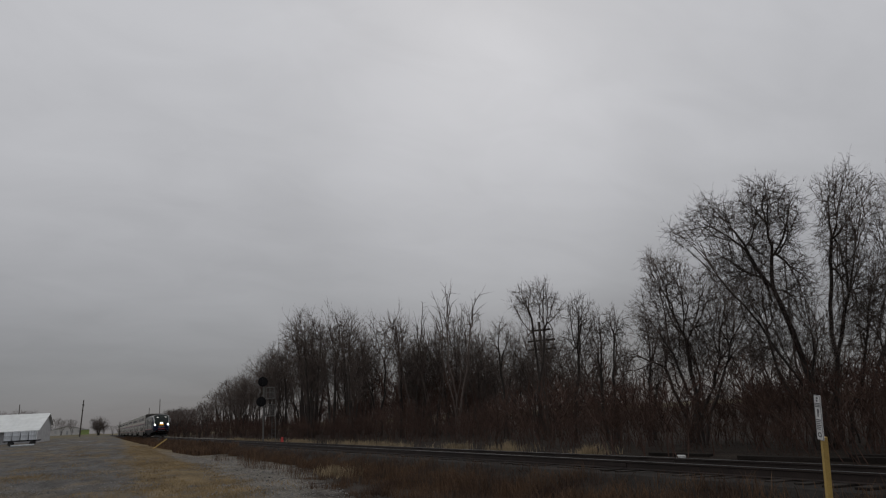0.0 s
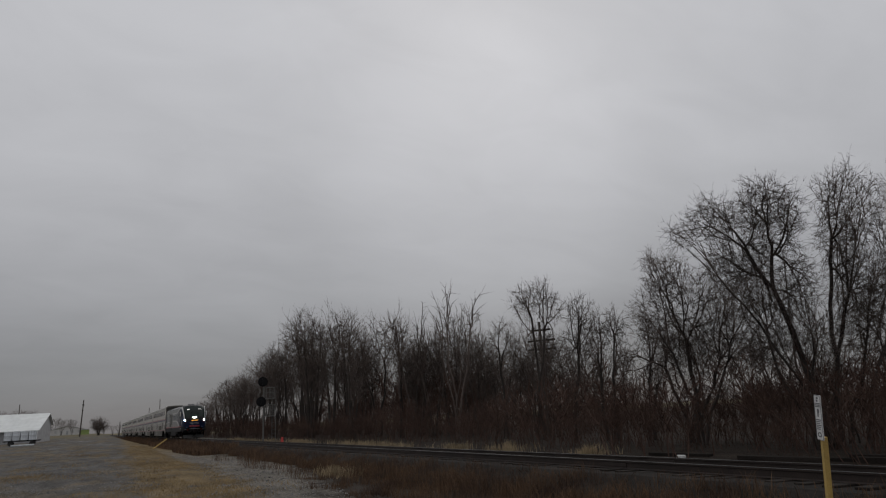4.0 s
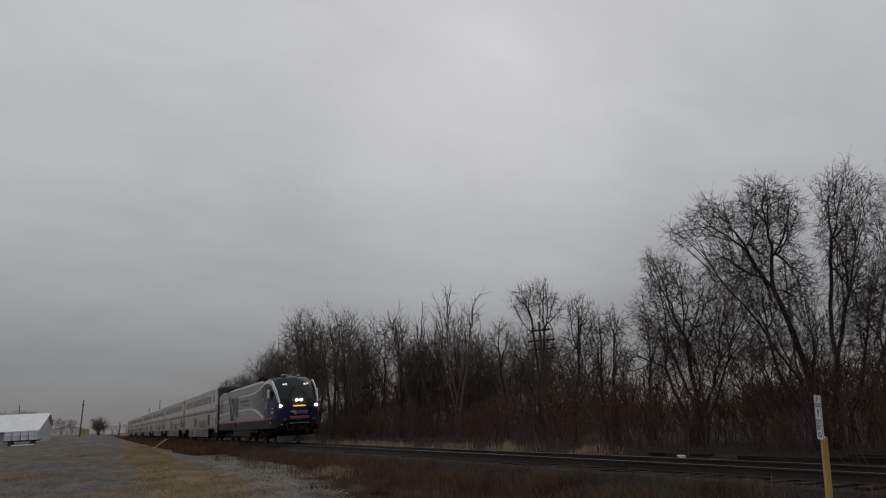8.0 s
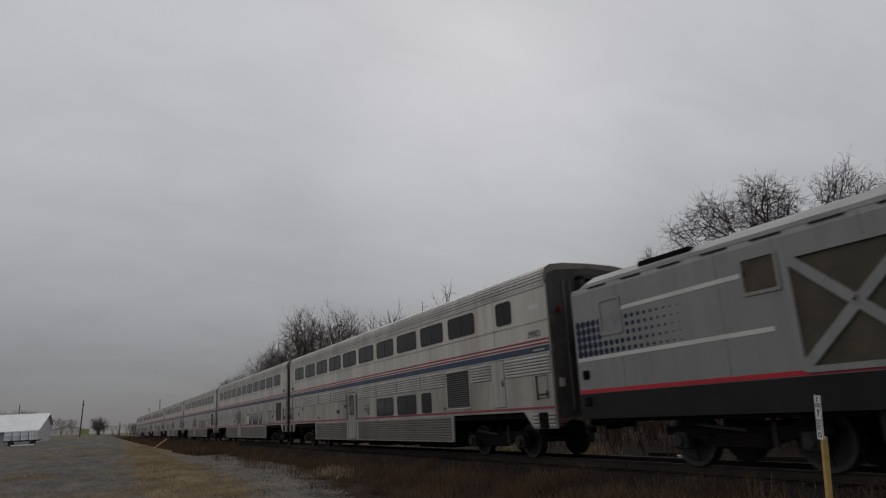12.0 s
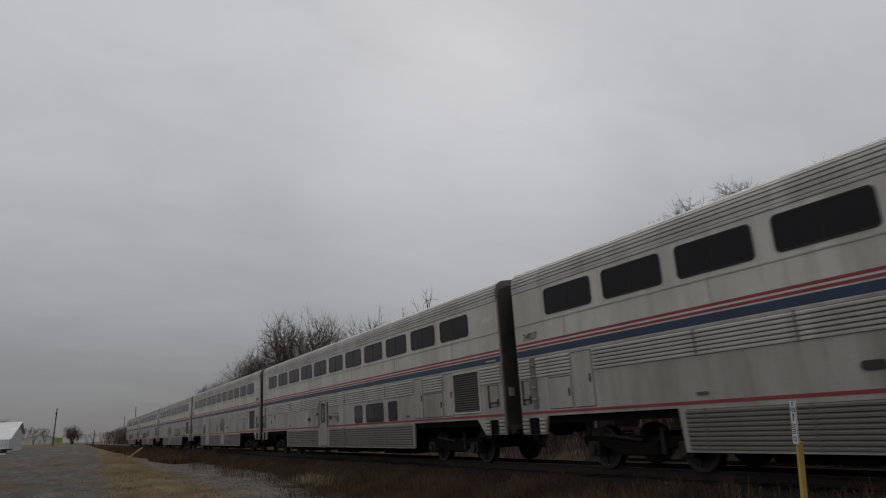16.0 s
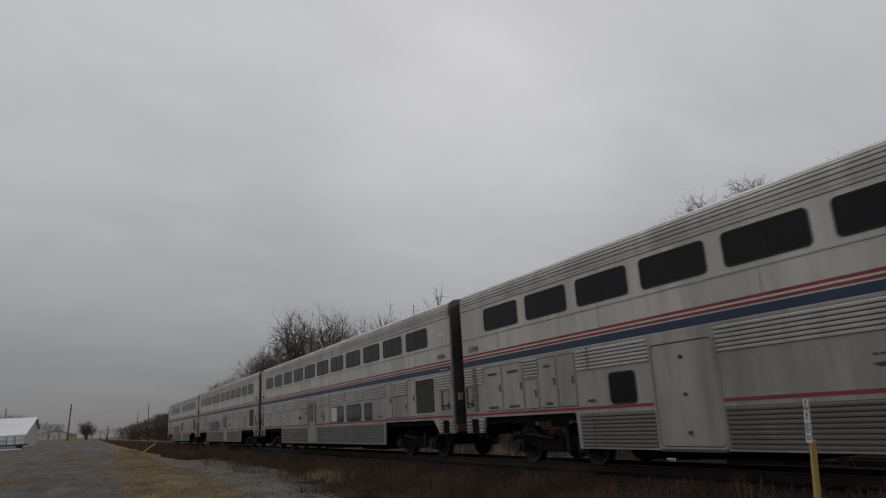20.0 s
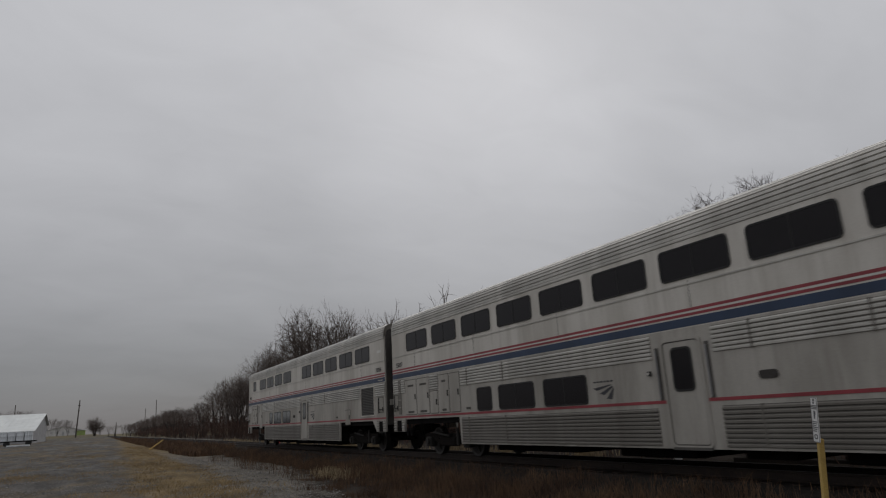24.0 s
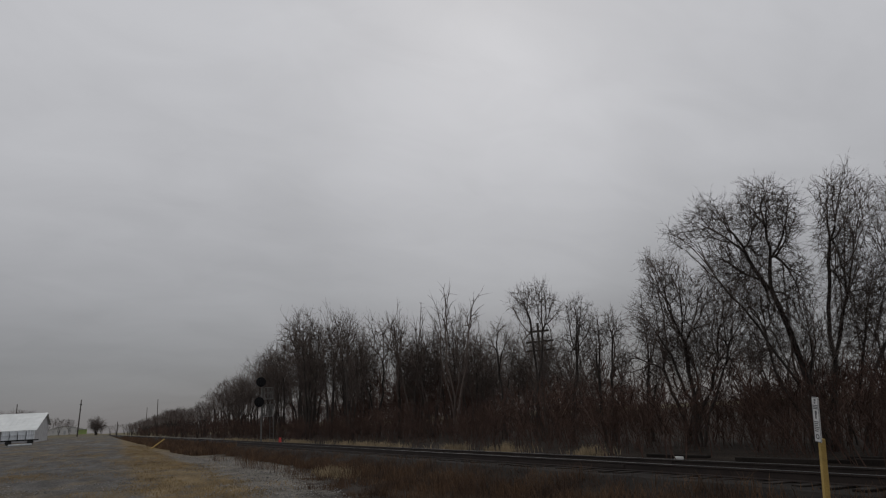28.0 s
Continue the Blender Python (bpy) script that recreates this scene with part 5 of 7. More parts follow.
def make_track():
    track = thing("railway_track", pose(0, TY, 0.01, -2.0), "single track of rusty rails on dark ballast", "railway track", kind="structure")
    X0, X1 = -700.0, 260.0
    bm = bmesh.new()
    prof = ((-3.1, -0.15), (-2.55, 0.06), (-1.75, 0.345), (1.75, 0.345), (2.55, 0.06), (3.1, -0.15))
    xs = [X0, -400, -200, -120] + list(np.arange(-80, 12, 1.0)) + [40, 100, X1]
    rows = [[bm.verts.new((x, y + (0.06 * noise.noise((x * 0.8, y, 1.0)) if -90 < x < 12 else 0), z + (0.03 * noise.noise((x * 0.9, y * 2, 0.0)) if -90 < x < 12 and abs(y) > 1.6 else 0))) for y, z in prof] for x in xs]
    for a, b in zip(rows, rows[1:]):
        for k in range(5):
            bm.faces.new((a[k], a[k + 1], b[k + 1], b[k]))
    part("ballast_bed", bm, STONE, track, "dark crushed-stone ballast")
    for s in (-1, 1):
        y = s * 0.7525
        web = [(-0.07, 0.372), (0.07, 0.372), (0.07, 0.385), (0.012, 0.40), (0.012, 0.505), (0.036, 0.515), (0.036, RT - 0.004), (-0.036, RT - 0.004), (-0.036, 0.515), (-0.012, 0.505), (-0.012, 0.40), (-0.07, 0.385)]
        bm = bmesh.new()
        loft(bm, [[(x, y + a, z) for a, z in web] for x in (X0, -60, 20, X1)])
        rail = part("rail", bm, RAIL_SIDE, track, "rust-brown rail with a bright head")
        bm = bmesh.new()
        box(bm, X0, X1, y - 0.030, y + 0.030, RT - 0.0045, RT - 0.0005)
        part("rail_head", bm, RAIL_TOP, rail, "polished running surface")
        bm = bmesh.new()
        for x in np.arange(-60, 12, 11.9):
            box(bm, x - 0.45, x + 0.45, y - s * 0.0 - 0.032, y + 0.032, 0.415, 0.495)
        part("joint_bars", bm, RAIL_SIDE, rail)
    return track


TRACK = make_track()

# ---- bare trees ----


class Wood:
    """Collects tapered tubes."""

    def __init__(self):
        self.v, self.f = [], []

    def tube(self, pts, radii, sides):
        base, n = len(self.v), len(pts)
        point = radii[-1] < 0.02
        for i, p in enumerate(pts):
            if point and i == n - 1:
                self.v.append(p)
                break
            d = (pts[min(i + 1, n - 1)] - pts[max(i - 1, 0)]).normalized()
            a = Vector((d.y, -d.x, 0.0)) if abs(d.z) < 0.9 else Vector((0.0, d.z, -d.y))
            a.normalize()
            b = d.cross(a)
            for k in range(sides):
                t = math.tau * k / sides
                self.v.append(p + radii[i] * (math.cos(t) * a + math.sin(t) * b))
        for i in range(n - 1):
            r0, r1 = base + i * sides, base + (i + 1) * sides
            for k in range(sides):
                j = (k + 1) % sides
                if point and i == n - 2:
                    self.f.append((r0 + k, r0 + j, r1))
                else:
                    self.f.append((r0 + k, r0 + j, r1 + j, r1 + k))


def swerve(r, d, angle, turn=None):
    """The way d turned off by an angle, about a random or a given direction."""
    a = d.orthogonal().normalized()
    b = d.cross(a)
    t = r.uniform(0, math.tau) if turn is None else turn
    side = math.cos(t) * a + math.sin(t) * b
    return (d * math.cos(angle) + side * math.sin(angle)).normalized()


def spray(r, twigs, p, d, length, rad, subs):
    """A twig with a few side twigs."""
    q = p + d * length
    q.z += 0.06 * length
    twigs.tube([p, q], [rad, 0.002], 3)
    for k in range(subs):
        f = r.uniform(0.25, 0.9)
        e = swerve(r, d, radians(r.uniform(22, 60)))
        twigs.tube([p.lerp(q, f), p.lerp(q, f) + e * length * r.uniform(0.3, 0.6)], [rad * 0.8, 0.002], 3)


def grown(seed, lobes, stems, count, tip=0.005, twigs_per=3.0, twig=0.4, subs=2, girth=2.4, rise=0.05, wob=0.07):
    """A crown that forks and forks again until every twig has its own spot in the crown's lobes.
    lobes: centre and half sizes (x, y, z, rx, ry, rz); stems: where the main stems end, all rising from the foot at 0."""
    g = np.random.default_rng(seed)
    r = random.Random(seed)
    lob = np.array(lobes, float)
    bulk = lob[:, 3] * lob[:, 4] * lob[:, 5]
    pick = g.choice(len(lob), count, p=bulk / bulk.sum())
    ball = g.normal(size=(count, 3))
    ball *= (g.random(count) ** 0.40 / np.linalg.norm(ball, axis=1))[:, None]
    spots = lob[pick, :3] + ball * lob[pick, 3:]
    # some shoots inside and under the crown
    low = g.random(count) < 0.26
    spots[low] *= g.uniform(0.52, 0.95, (low.sum(), 1))
    limbs, twigs = Wood(), Wood()

    def emit(line, r0, r1):
        n = len(line) - 1
        wood = limbs if r0 > 4 * tip else twigs
        wood.tube([Vector(p) for p in line], [r0 + (r1 - r0) * k / n for k in range(n + 1)], 8 if r0 > 0.06 else 5 if r0 > 4 * tip else 3)

    def bent(p, d, q, n):
        """A line from p, setting off along d, to q, with a little wander."""
        reach = np.linalg.norm(q - p)
        mid = p + d * reach * 0.5
        line = []
        for k in range(n + 1):
            f = k / n
            sway = g.normal(0, wob * reach / n, 3) if 0 < k < n else 0
            line.append((1 - f) ** 2 * p + 2 * f * (1 - f) * (0.5 * mid + 0.25 * (p + q)) + f * f * q + sway)
        return line

    def branch(p, d, T):
        c = T.mean(0)
        to = c - p
        dist = max(np.linalg.norm(to), 1e-4)
        if len(T) == 1:
            line = bent(p, d, T[0], 2)
            emit(line, tip, 0.3 * tip)
            way = Vector(line[2] - line[0]).normalized()
            for k in range(int(twigs_per + r.random())):
                f = r.random()
                spray(r, twigs, Vector(line[1] * (1 - f) + line[2] * f if r.random() < 0.65 else line[0] * (1 - f) + line[1] * f), swerve(r, way, radians(r.uniform(8, 38))), twig * r.uniform(0.4, 1.1), tip * 0.75, subs)
            return tip
        spread = math.sqrt(T.var(0).sum())
        go = dist * float(np.clip(g.uniform(0.7, 1.15) * (1 - 0.75 * spread / dist), 0.16, 0.62))
        way = 0.45 * d + to / dist + (0, 0, rise) + g.normal(0, 0.05, 3)
        q = p + way / np.linalg.norm(way) * go
        line = bent(p, d, q, 3 if go > 0.5 else 2)
        tail = line[-1] - line[-2]
        tail /= max(np.linalg.norm(tail), 1e-6)
        # divide the spots across the way on, mostly along their widest spread
        rel = T - q
        ahead = rel.mean(0)
        ahead /= max(np.linalg.norm(ahead), 1e-6)
        flat = rel - (rel @ ahead)[:, None] * ahead * 0.75
        axis = np.linalg.eigh(np.cov(flat.T) + 1e-9 * np.eye(3))[1][:, 2] + g.normal(0, 0.25, 3)
        key = flat @ axis
        cut = np.argsort(key)
        n = min(max(1, round(len(T) * g.uniform(0.22, 0.78))), len(T) - 1)
        sizes = [branch(q, tail, T[part_]) for part_ in (cut[:n], cut[n:])]
        size = sum(v ** girth for v in sizes) ** (1 / girth)
        emit(line, size, max(sizes) * 0.97)
        return size

    ends = np.array(stems, float) * (0.50, 0.8, 0.60)
    gap = np.linalg.norm((spots[:, None] - ends[None]) * (1.4, 1.0, 0.6), axis=2) + 1.5 * np.maximum(ends[None, :, 2] - spots[:, None, 2], 0)
    owner = gap.argmin(1)
    for k, end in enumerate(ends):
        T = spots[owner == k]
        if len(T) == 0:
            continue
        a = math.tau * k / len(ends)
        off = 0.14 if len(ends) > 1 else 0.0
        foot = np.array((off * math.cos(a), off * math.sin(a), -0.3))
        bend = np.array((*(foot[:2] + (end[:2] - foot[:2]) * 0.40), end[2] * 0.60))
        line = []
        wig = g.normal(0, 0.05, 3)
        for i in range(11):
            f = i / 10
            line.append((1 - f) ** 2 * foot + 2 * f * (1 - f) * bend + f * f * end + wig * math.sin(f * 8))
        d = line[-1] - line[-2]
        size = branch(line[-1], d / np.linalg.norm(d), T)
        emit(line, size * 1.2, size)
    return limbs, twigs


def grown_tree(m, label, wood, group="bare trees of the wood"):
    tree = thing("bare_tree", m, label, "tree", group)
    for pname, w, material in (("trunk", wood[0], BARK), ("crown", wood[1], TWIG)):
        shared(pname, mesh_of(pname, w.v, w.f, material, True), tree)
    return tree


def reach(p, d, inside, step, most):
    """How far a limb can grow that way before it leaves the crown."""
    n = 0
    while n < most and inside(p + d * (step * (n + 1))):
        n += 1
    return step * n


def fork(r, limbs, twigs, p, d, size, rad, lev, spec, inside):
    """A limb that bends, bears twigs, and divides at its end; it grows shorter towards the crown's edge."""
    n = 4 if lev < 2 else (3 if lev < 4 else 2)
    left = reach(p, d, inside, size * 0.03, 34)
    length = size * spec["first"] * spec["ratio"] ** lev * r.uniform(0.8, 1.2)
    length = min(length, max(left * 0.55, size * 0.03))
    pts, radii, dirs = [p], [rad], [d]
    end = rad * 0.78
    w = spec["wob"] * (0.6 if lev == 0 else 1.0)
    for i in range(n):
        d = (d + Vector((r.gauss(0, w), r.gauss(0, w), r.gauss(0, w) + spec["up"]))).normalized()
        p = p + d * (length / n)
        pts.append(p)
        dirs.append(d)
        radii.append(rad + (end - rad) * (i + 1) / n)
    last = lev >= spec["last"] or (lev > 2 and left < 0.06 * size)
    if last:
        radii[-1] = 0.003
    (limbs if lev < spec["limb"] else twigs).tube(pts, radii, 7 if lev == 0 else (5 if lev < 3 else 3))
    if lev >= spec["bear"]:
        unit = max(min(length * 1.3, spec["reach"]), 0.035 * size)
        for k in range(spec["twigs"] + (spec["tip"] if last else 0)):
            i = r.randrange(n)
            q = pts[i].lerp(pts[i + 1], r.random())
            spray(r, twigs, q, swerve(r, dirs[i + 1], radians(r.uniform(18, 52))), unit * r.uniform(0.45, 1.0) * spec["spray"], max(radii[i] * 0.22, spec["least"]), spec["subs"])
    if last:
        return
    turn = r.uniform(0, math.tau)
    kids = 3 if r.random() < spec["three"] else 2
    for k in range(kids):
        a = radians(r.uniform(*spec["main"]) if k == 0 else r.uniform(*spec["side"]))
        fork(r, limbs, twigs, p, swerve(r, d, a, turn + math.tau * k / kids + r.uniform(-0.5, 0.5)), size,
             max(end * (0.86 if k == 0 else 0.66), spec["least"]), lev + 1, spec, inside)


FAN = dict(tip=3, wob=0.085, up=0.028, last=6, limb=4, bear=3, twigs=2, subs=3, spray=1.0, reach=0.95, three=0.15, main=(5, 18), side=(22, 44), ratio=0.80, least=0.0042, lean=(6, 24), girth=0.112, first=0.25)
FAR = dict(FAN, tip=1, last=4, limb=2, bear=1, least=0.020, lean=(3, 18), twigs=1, subs=2, first=0.34, girth=0.14, spray=0.9, reach=2.0)


def tree_thing(name, seed, height, stems, spec, m, label, bias=(0, 0), group="bare trees of the wood", broad=0.55, canopy=None, trunk=1.0, shift=0.0):
    """A bare tree; its crown fills a dome, or the room that the neighbours leave it."""
    r = random.Random(seed)
    limbs, twigs = Wood(), Wood()
    low = 0.45 * height

    def dome(px, py):
        k = 1 + 0.14 * noise.noise((px * 0.5 + seed, py * 0.5, 0.0))
        return low + (height * k - low) * math.sqrt(max(1 - (px * px + py * py) / (broad * height) ** 2, 0.25))

    cap = canopy or dome
    # the crown's height over a half-metre raster
    span = int(2.6 * height)
    raster = [[cap((a - span) * 0.5, (b - span) * 0.5) for b in range(2 * span + 1)] for a in range(2 * span + 1)]

    def room(p):
        a, b = int(p.x * 2 + span + 0.5), int(p.y * 2 + span + 0.5)
        if not (0 <= a <= 2 * span and 0 <= b <= 2 * span) or p.z > raster[a][b]:
            return False
        return math.hypot(p.x - shift, p.y) < broad * height * (0.75 + 0.4 * p.z / height)

    for k in range(stems):
        a = math.tau * (k + r.random() * 0.6) / stems
        lean = radians(r.uniform(*spec["lean"]))
        d = Vector((math.sin(lean) * math.cos(a) + bias[0], math.sin(lean) * math.sin(a) + bias[1], math.cos(lean))).normalized()
        off = 0.0 if stems == 1 else 0.18
        p = Vector((off * math.cos(a), off * math.sin(a), -0.3))
        fork(r, limbs, twigs, p, d, height, trunk * spec["girth"] * height / 10 * r.uniform(0.75, 1.1), 0, spec, room)
    tree = thing(name, m, label, "tree", group)
    for pname, w, material in (("trunk", limbs, BARK), ("crown", twigs, TWIG)):
        shared(pname, mesh_of(pname, w.v, w.f, material, True), tree)
    return tree


SKY_Q = (-17.5, -10.9, -7.78, -6.631, -5.061, -4.339, -3.903, -3.427, -2.875, -2.602, -2.515, -2.29, -2.062, -1.866, -1.655, -1.62, -1.518, -1.404, -1.329, -1.268, -1.193, -1.065, -0.997, -0.909, -0.829, -0.741, -0.69, -0.626, -0.611, -0.594, -0.539, -0.497, -0.35, -0.1)
SKY_E = (0.251, 0.32, 0.2625, 0.35, 0.458, 0.545, 0.5585, 0.5466, 0.488, 0.4195, 0.36, 0.376, 0.381, 0.394, 0.328, 0.255, 0.300, 0.320, 0.3135, 0.214, 0.252, 0.191, 0.3047, 0.307, 0.353, 0.3766, 0.369, 0.340, 0.308, 0.350, 0.350, 0.31, 0.30, 0.28)


def crown_top(x, y):
    """Height to which the wood's crowns close over a place."""
    return 1.82 + float(np.interp(x / y, SKY_Q, SKY_E)) * y


def place(x, y, turn=0.0, size=1.0):
    return Matrix.Translation((x, y, ground_z(x, y))) @ Matrix.Rotation(turn, 4, "Z") @ Matrix.Diagonal((size, size, size, 1))


BIG = "tall bare tree with many spreading stems"
EDGE = "bare multi-stemmed tree at the edge of the wood"
SLENDER = "slender bare tree with a thin twiggy crown"
SPIKY = "bare tree with stiff upright branches"
HEROES = (  # label, foot (x, y, turn), points in the crown, lobes of the crown, ends of the stems
    (BIG, (-13.41, 21.0, 32.6), 1250, ((1.5, -0.5, 7.85, 1.0, 1.2, 1.30), (1.05, 0.0, 6.6, 0.8, 1.1, 1.0), (1.35, 0.5, 5.57, 0.8, 1.1, 1.49)),
     ((0.41, -0.5, 4.18), (1.03, 0.0, 6.57), (1.35, 0.5, 6.32))),
    (BIG, (-13.36, 20.5, 33.1), 2500, ((-0.74, -0.5, 7.65, 1.05, 1.5, 1.4), (-2.32, 0.0, 7.92, 1.0, 1.2, 0.95), (-1.85, 0.5, 6.21, 1.22, 1.5, 1.0), (0.02, -0.5, 7.7, 0.5, 0.9, 0.98),
     (-3.46, 0.0, 7.63, 0.76, 0.9, 0.55), (-0.06, 0.5, 5.35, 0.65, 1.0, 1.13)), ((-1.59, -0.5, 4.4), (-1.01, 0.0, 5.88), (-0.49, 0.5, 4.27), (0.06, -0.5, 4.58))),
    (BIG, (-13.11, 22.0, 31.2), 850, ((1.71, -0.5, 6.69, 0.64, 1.0, 1.15), (2.6, 0.0, 7.4, 1.0, 1.3, 1.6), (1.21, 0.5, 4.84, 0.46, 0.9, 1.12)), ((0.64, -0.5, 3.41), (1.31, 0.0, 4.08), (1.9, 0.4, 5.0))),
    (EDGE, (-13.56, 20.2, 33.9), 750, ((-1.16, -0.5, 4.95, 0.85, 1.01, 0.86), (-0.08, 0.0, 4.24, 0.64, 0.9, 1.11), (-0.92, 0.5, 3.21, 0.74, 0.9, 0.74), (0.6, -0.5, 3.43, 0.54, 0.9, 1.08)),
     ((-1.14, 0.0, 2.86), (-0.32, 0.0, 2.79), (0.16, 0.0, 2.75))),
    (EDGE, (-20.36, 22.0, 42.8), 900, ((2.34, -0.5, 5.58, 0.97, 1.17, 1.2), (-0.56, 0.0, 4.4, 1.03, 1.24, 1.34), (2.85, 0.5, 3.17, 0.63, 0.9, 0.92), (-2.09, -0.5, 3.54, 0.71, 0.9, 0.98), (0.74, 0.0, 3.81, 1.1, 1.32, 1.19)),
     ((-0.51, 0.0, 2.95), (1.06, 0.0, 2.84), (1.93, 0.0, 2.78))),
    (EDGE, (-14.09, 22.8, 31.7), 450, ((1.13, -0.5, 4.24, 0.64, 0.9, 1.36), (0.16, 0.0, 3.56, 0.67, 0.9, 1.17), (1.81, 0.5, 5.73, 0.48, 0.9, 1.18)), ((0.13, 0.0, 2.39), (0.82, 0.0, 2.53))),
    ("dark bare tree with twisted low stems", (-18.81, 21.0, 41.8), 2300, ((-0.47, -0.5, 6.53, 1.13, 1.4, 1.18), (0.89, 0.0, 5.32, 1.14, 1.4, 1.6), (-1.02, 0.5, 7.56, 0.54, 0.8, 0.58), (-1.52, -0.5, 4.98, 0.75, 1.0, 1.17),
     (1.95, 0.0, 3.98, 0.84, 1.0, 1.1), (-0.34, 0.5, 4.18, 1.06, 1.3, 1.14)), ((-0.61, -0.5, 3.75), (0.49, 0.0, 3.21), (-0.1, 0.5, 5.07), (1.38, -0.5, 2.93))),
    (SLENDER, (-25.48, 22.5, 48.6), 420, ((0.57, -0.5, 5.51, 0.66, 0.8, 0.97), (0.79, 0.0, 3.81, 0.59, 0.8, 1.11)), ((0.35, -0.5, 3.56), (0.7, 0.3, 3.0))),
    (SLENDER, (-25.72, 22.0, 49.5), 420, ((0.3, -0.5, 4.99, 0.6, 0.8, 1.42), (-0.12, 0.0, 3.62, 0.38, 0.8, 1.39)), ((0.18, -0.5, 3.33), (-0.2, 0.3, 2.8))),
    (SLENDER, (-23.6, 23.0, 46.8), 460, ((0.48, -0.5, 4.84, 0.6, 0.8, 1.39), (0.75, 0.0, 3.45, 0.75, 0.8, 1.08)), ((0.24, -0.5, 3.21), (0.6, 0.3, 2.6))),
    (EDGE, (-28.4, 22.5, 51.6), 640, ((0.74, -0.5, 6.53, 0.96, 1.05, 1.18), (0.05, 0.0, 5.04, 0.66, 0.8, 1.22), (1.01, 0.5, 5.28, 0.65, 0.8, 1.22)), ((0.32, -0.5, 4.12), (0.65, 0.0, 5.2))),
    ("slender tall bare tree with twin trunks", (-31.52, 22.4, 54.6), 640, ((-0.28, -0.5, 7.93, 0.99, 1.09, 1.15), (0.74, 0.0, 8.2, 0.86, 0.94, 1.15), (1.49, 0.5, 7.37, 0.78, 0.86, 1.0)), ((0.23, -0.3, 5.73), (0.58, 0.0, 5.7))),
    (EDGE, (-36.8, 23.5, 57.4), 480, ((0.16, -0.5, 6.85, 0.82, 0.9, 1.05), (0.88, 0.0, 5.98, 0.67, 0.8, 1.49), (-0.61, 0.5, 6.07, 0.56, 0.8, 1.12)), ((0.16, -0.5, 4.91), (0.6, 0.2, 4.2))),
    (SPIKY, (-42.39, 23.0, 61.5), 150, ((-1.25, -0.5, 9.47, 0.67, 0.8, 1.54), (-0.17, 0.0, 10.05, 0.59, 0.8, 1.72), (0.84, 0.5, 9.23, 0.59, 0.8, 1.71), (1.82, -0.5, 9.31, 0.59, 0.8, 1.45), (2.6, 0.0, 9.69, 0.38, 0.8, 1.2)),
     ((-0.96, -0.5, 6.73), (-0.11, 0.0, 7.1), (0.69, 0.5, 6.65), (1.55, -0.5, 7.01))),
    (SPIKY, (-50.66, 23.4, 65.2), 130, ((-1.06, -0.5, 9.14, 0.87, 0.95, 1.75), (0.39, 0.0, 9.32, 0.77, 0.85, 1.66), (1.39, 0.5, 10.0, 0.58, 0.8, 1.77)), ((-0.92, -0.5, 6.27), (0.17, 0.0, 6.22), (1.02, 0.5, 7.12))),
)


def heroes():
    """The trees of the wood's edge that stand out one by one."""
    for k, (label, (x, y, turn), count, lobes, stems) in enumerate(HEROES):
        if label == SPIKY:
            wood = grown(200 + k, lobes, stems, count // 2, 0.022, 0.4, 0.9, 0, 3.0, 0.35)
        elif x < -20:
            wood = grown(200 + k, lobes, stems, count, 0.0108, 1.5, 0.50, 1, 3.1)
        else:
            wood = grown(200 + k, lobes, stems, count, 0.0086, 1.8, 0.50, 2, 3.3)
        grown_tree(place(x, y, radians(turn)), label, wood)


def wood_tree(seed):
    """A tree of the wood's body, 10 m high, with a crown of a few lobes."""
    r = random.Random(seed)
    lobes = [(r.uniform(-0.5, 0.5), r.uniform(-0.5, 0.5), 8.1, 1.5, 1.5, 1.9)]
    stems = []
    n = 3 + seed % 2
    for k in range(n):
        a = math.tau * (k + r.uniform(-0.3, 0.3)) / n
        out, z = r.uniform(1.2, 1.9), r.uniform(6.0, 7.6)
        lobes.append((out * math.cos(a), out * math.sin(a), z, 1.45, 1.45, 1.9))
        stems.append((out * 0.55 * math.cos(a), out * 0.55 * math.sin(a), z - 1.9))
    return grown(seed, lobes, stems, 360, 0.017, 1.6, 0.9, 1, 3.4, 0.15)


heroes()
rng = np.random.default_rng(5)
PROTO_MID = [grown_tree(pose(-60 - 9 * k, 26, 0.15), "bare grey-brown tree in the wood", wood_tree(40 + k)) for k in range(6)]
PROTO_FAR = [tree_thing("bare_tree", 60 + k, 10.0, 4, FAR, pose(-160 - 14 * k, 22, 0.15), "distant bare tree along the track") for k in range(4)]


def rescale(ob, x, y, size, turn):
    ob.matrix_basis = place(x, y, turn, size)


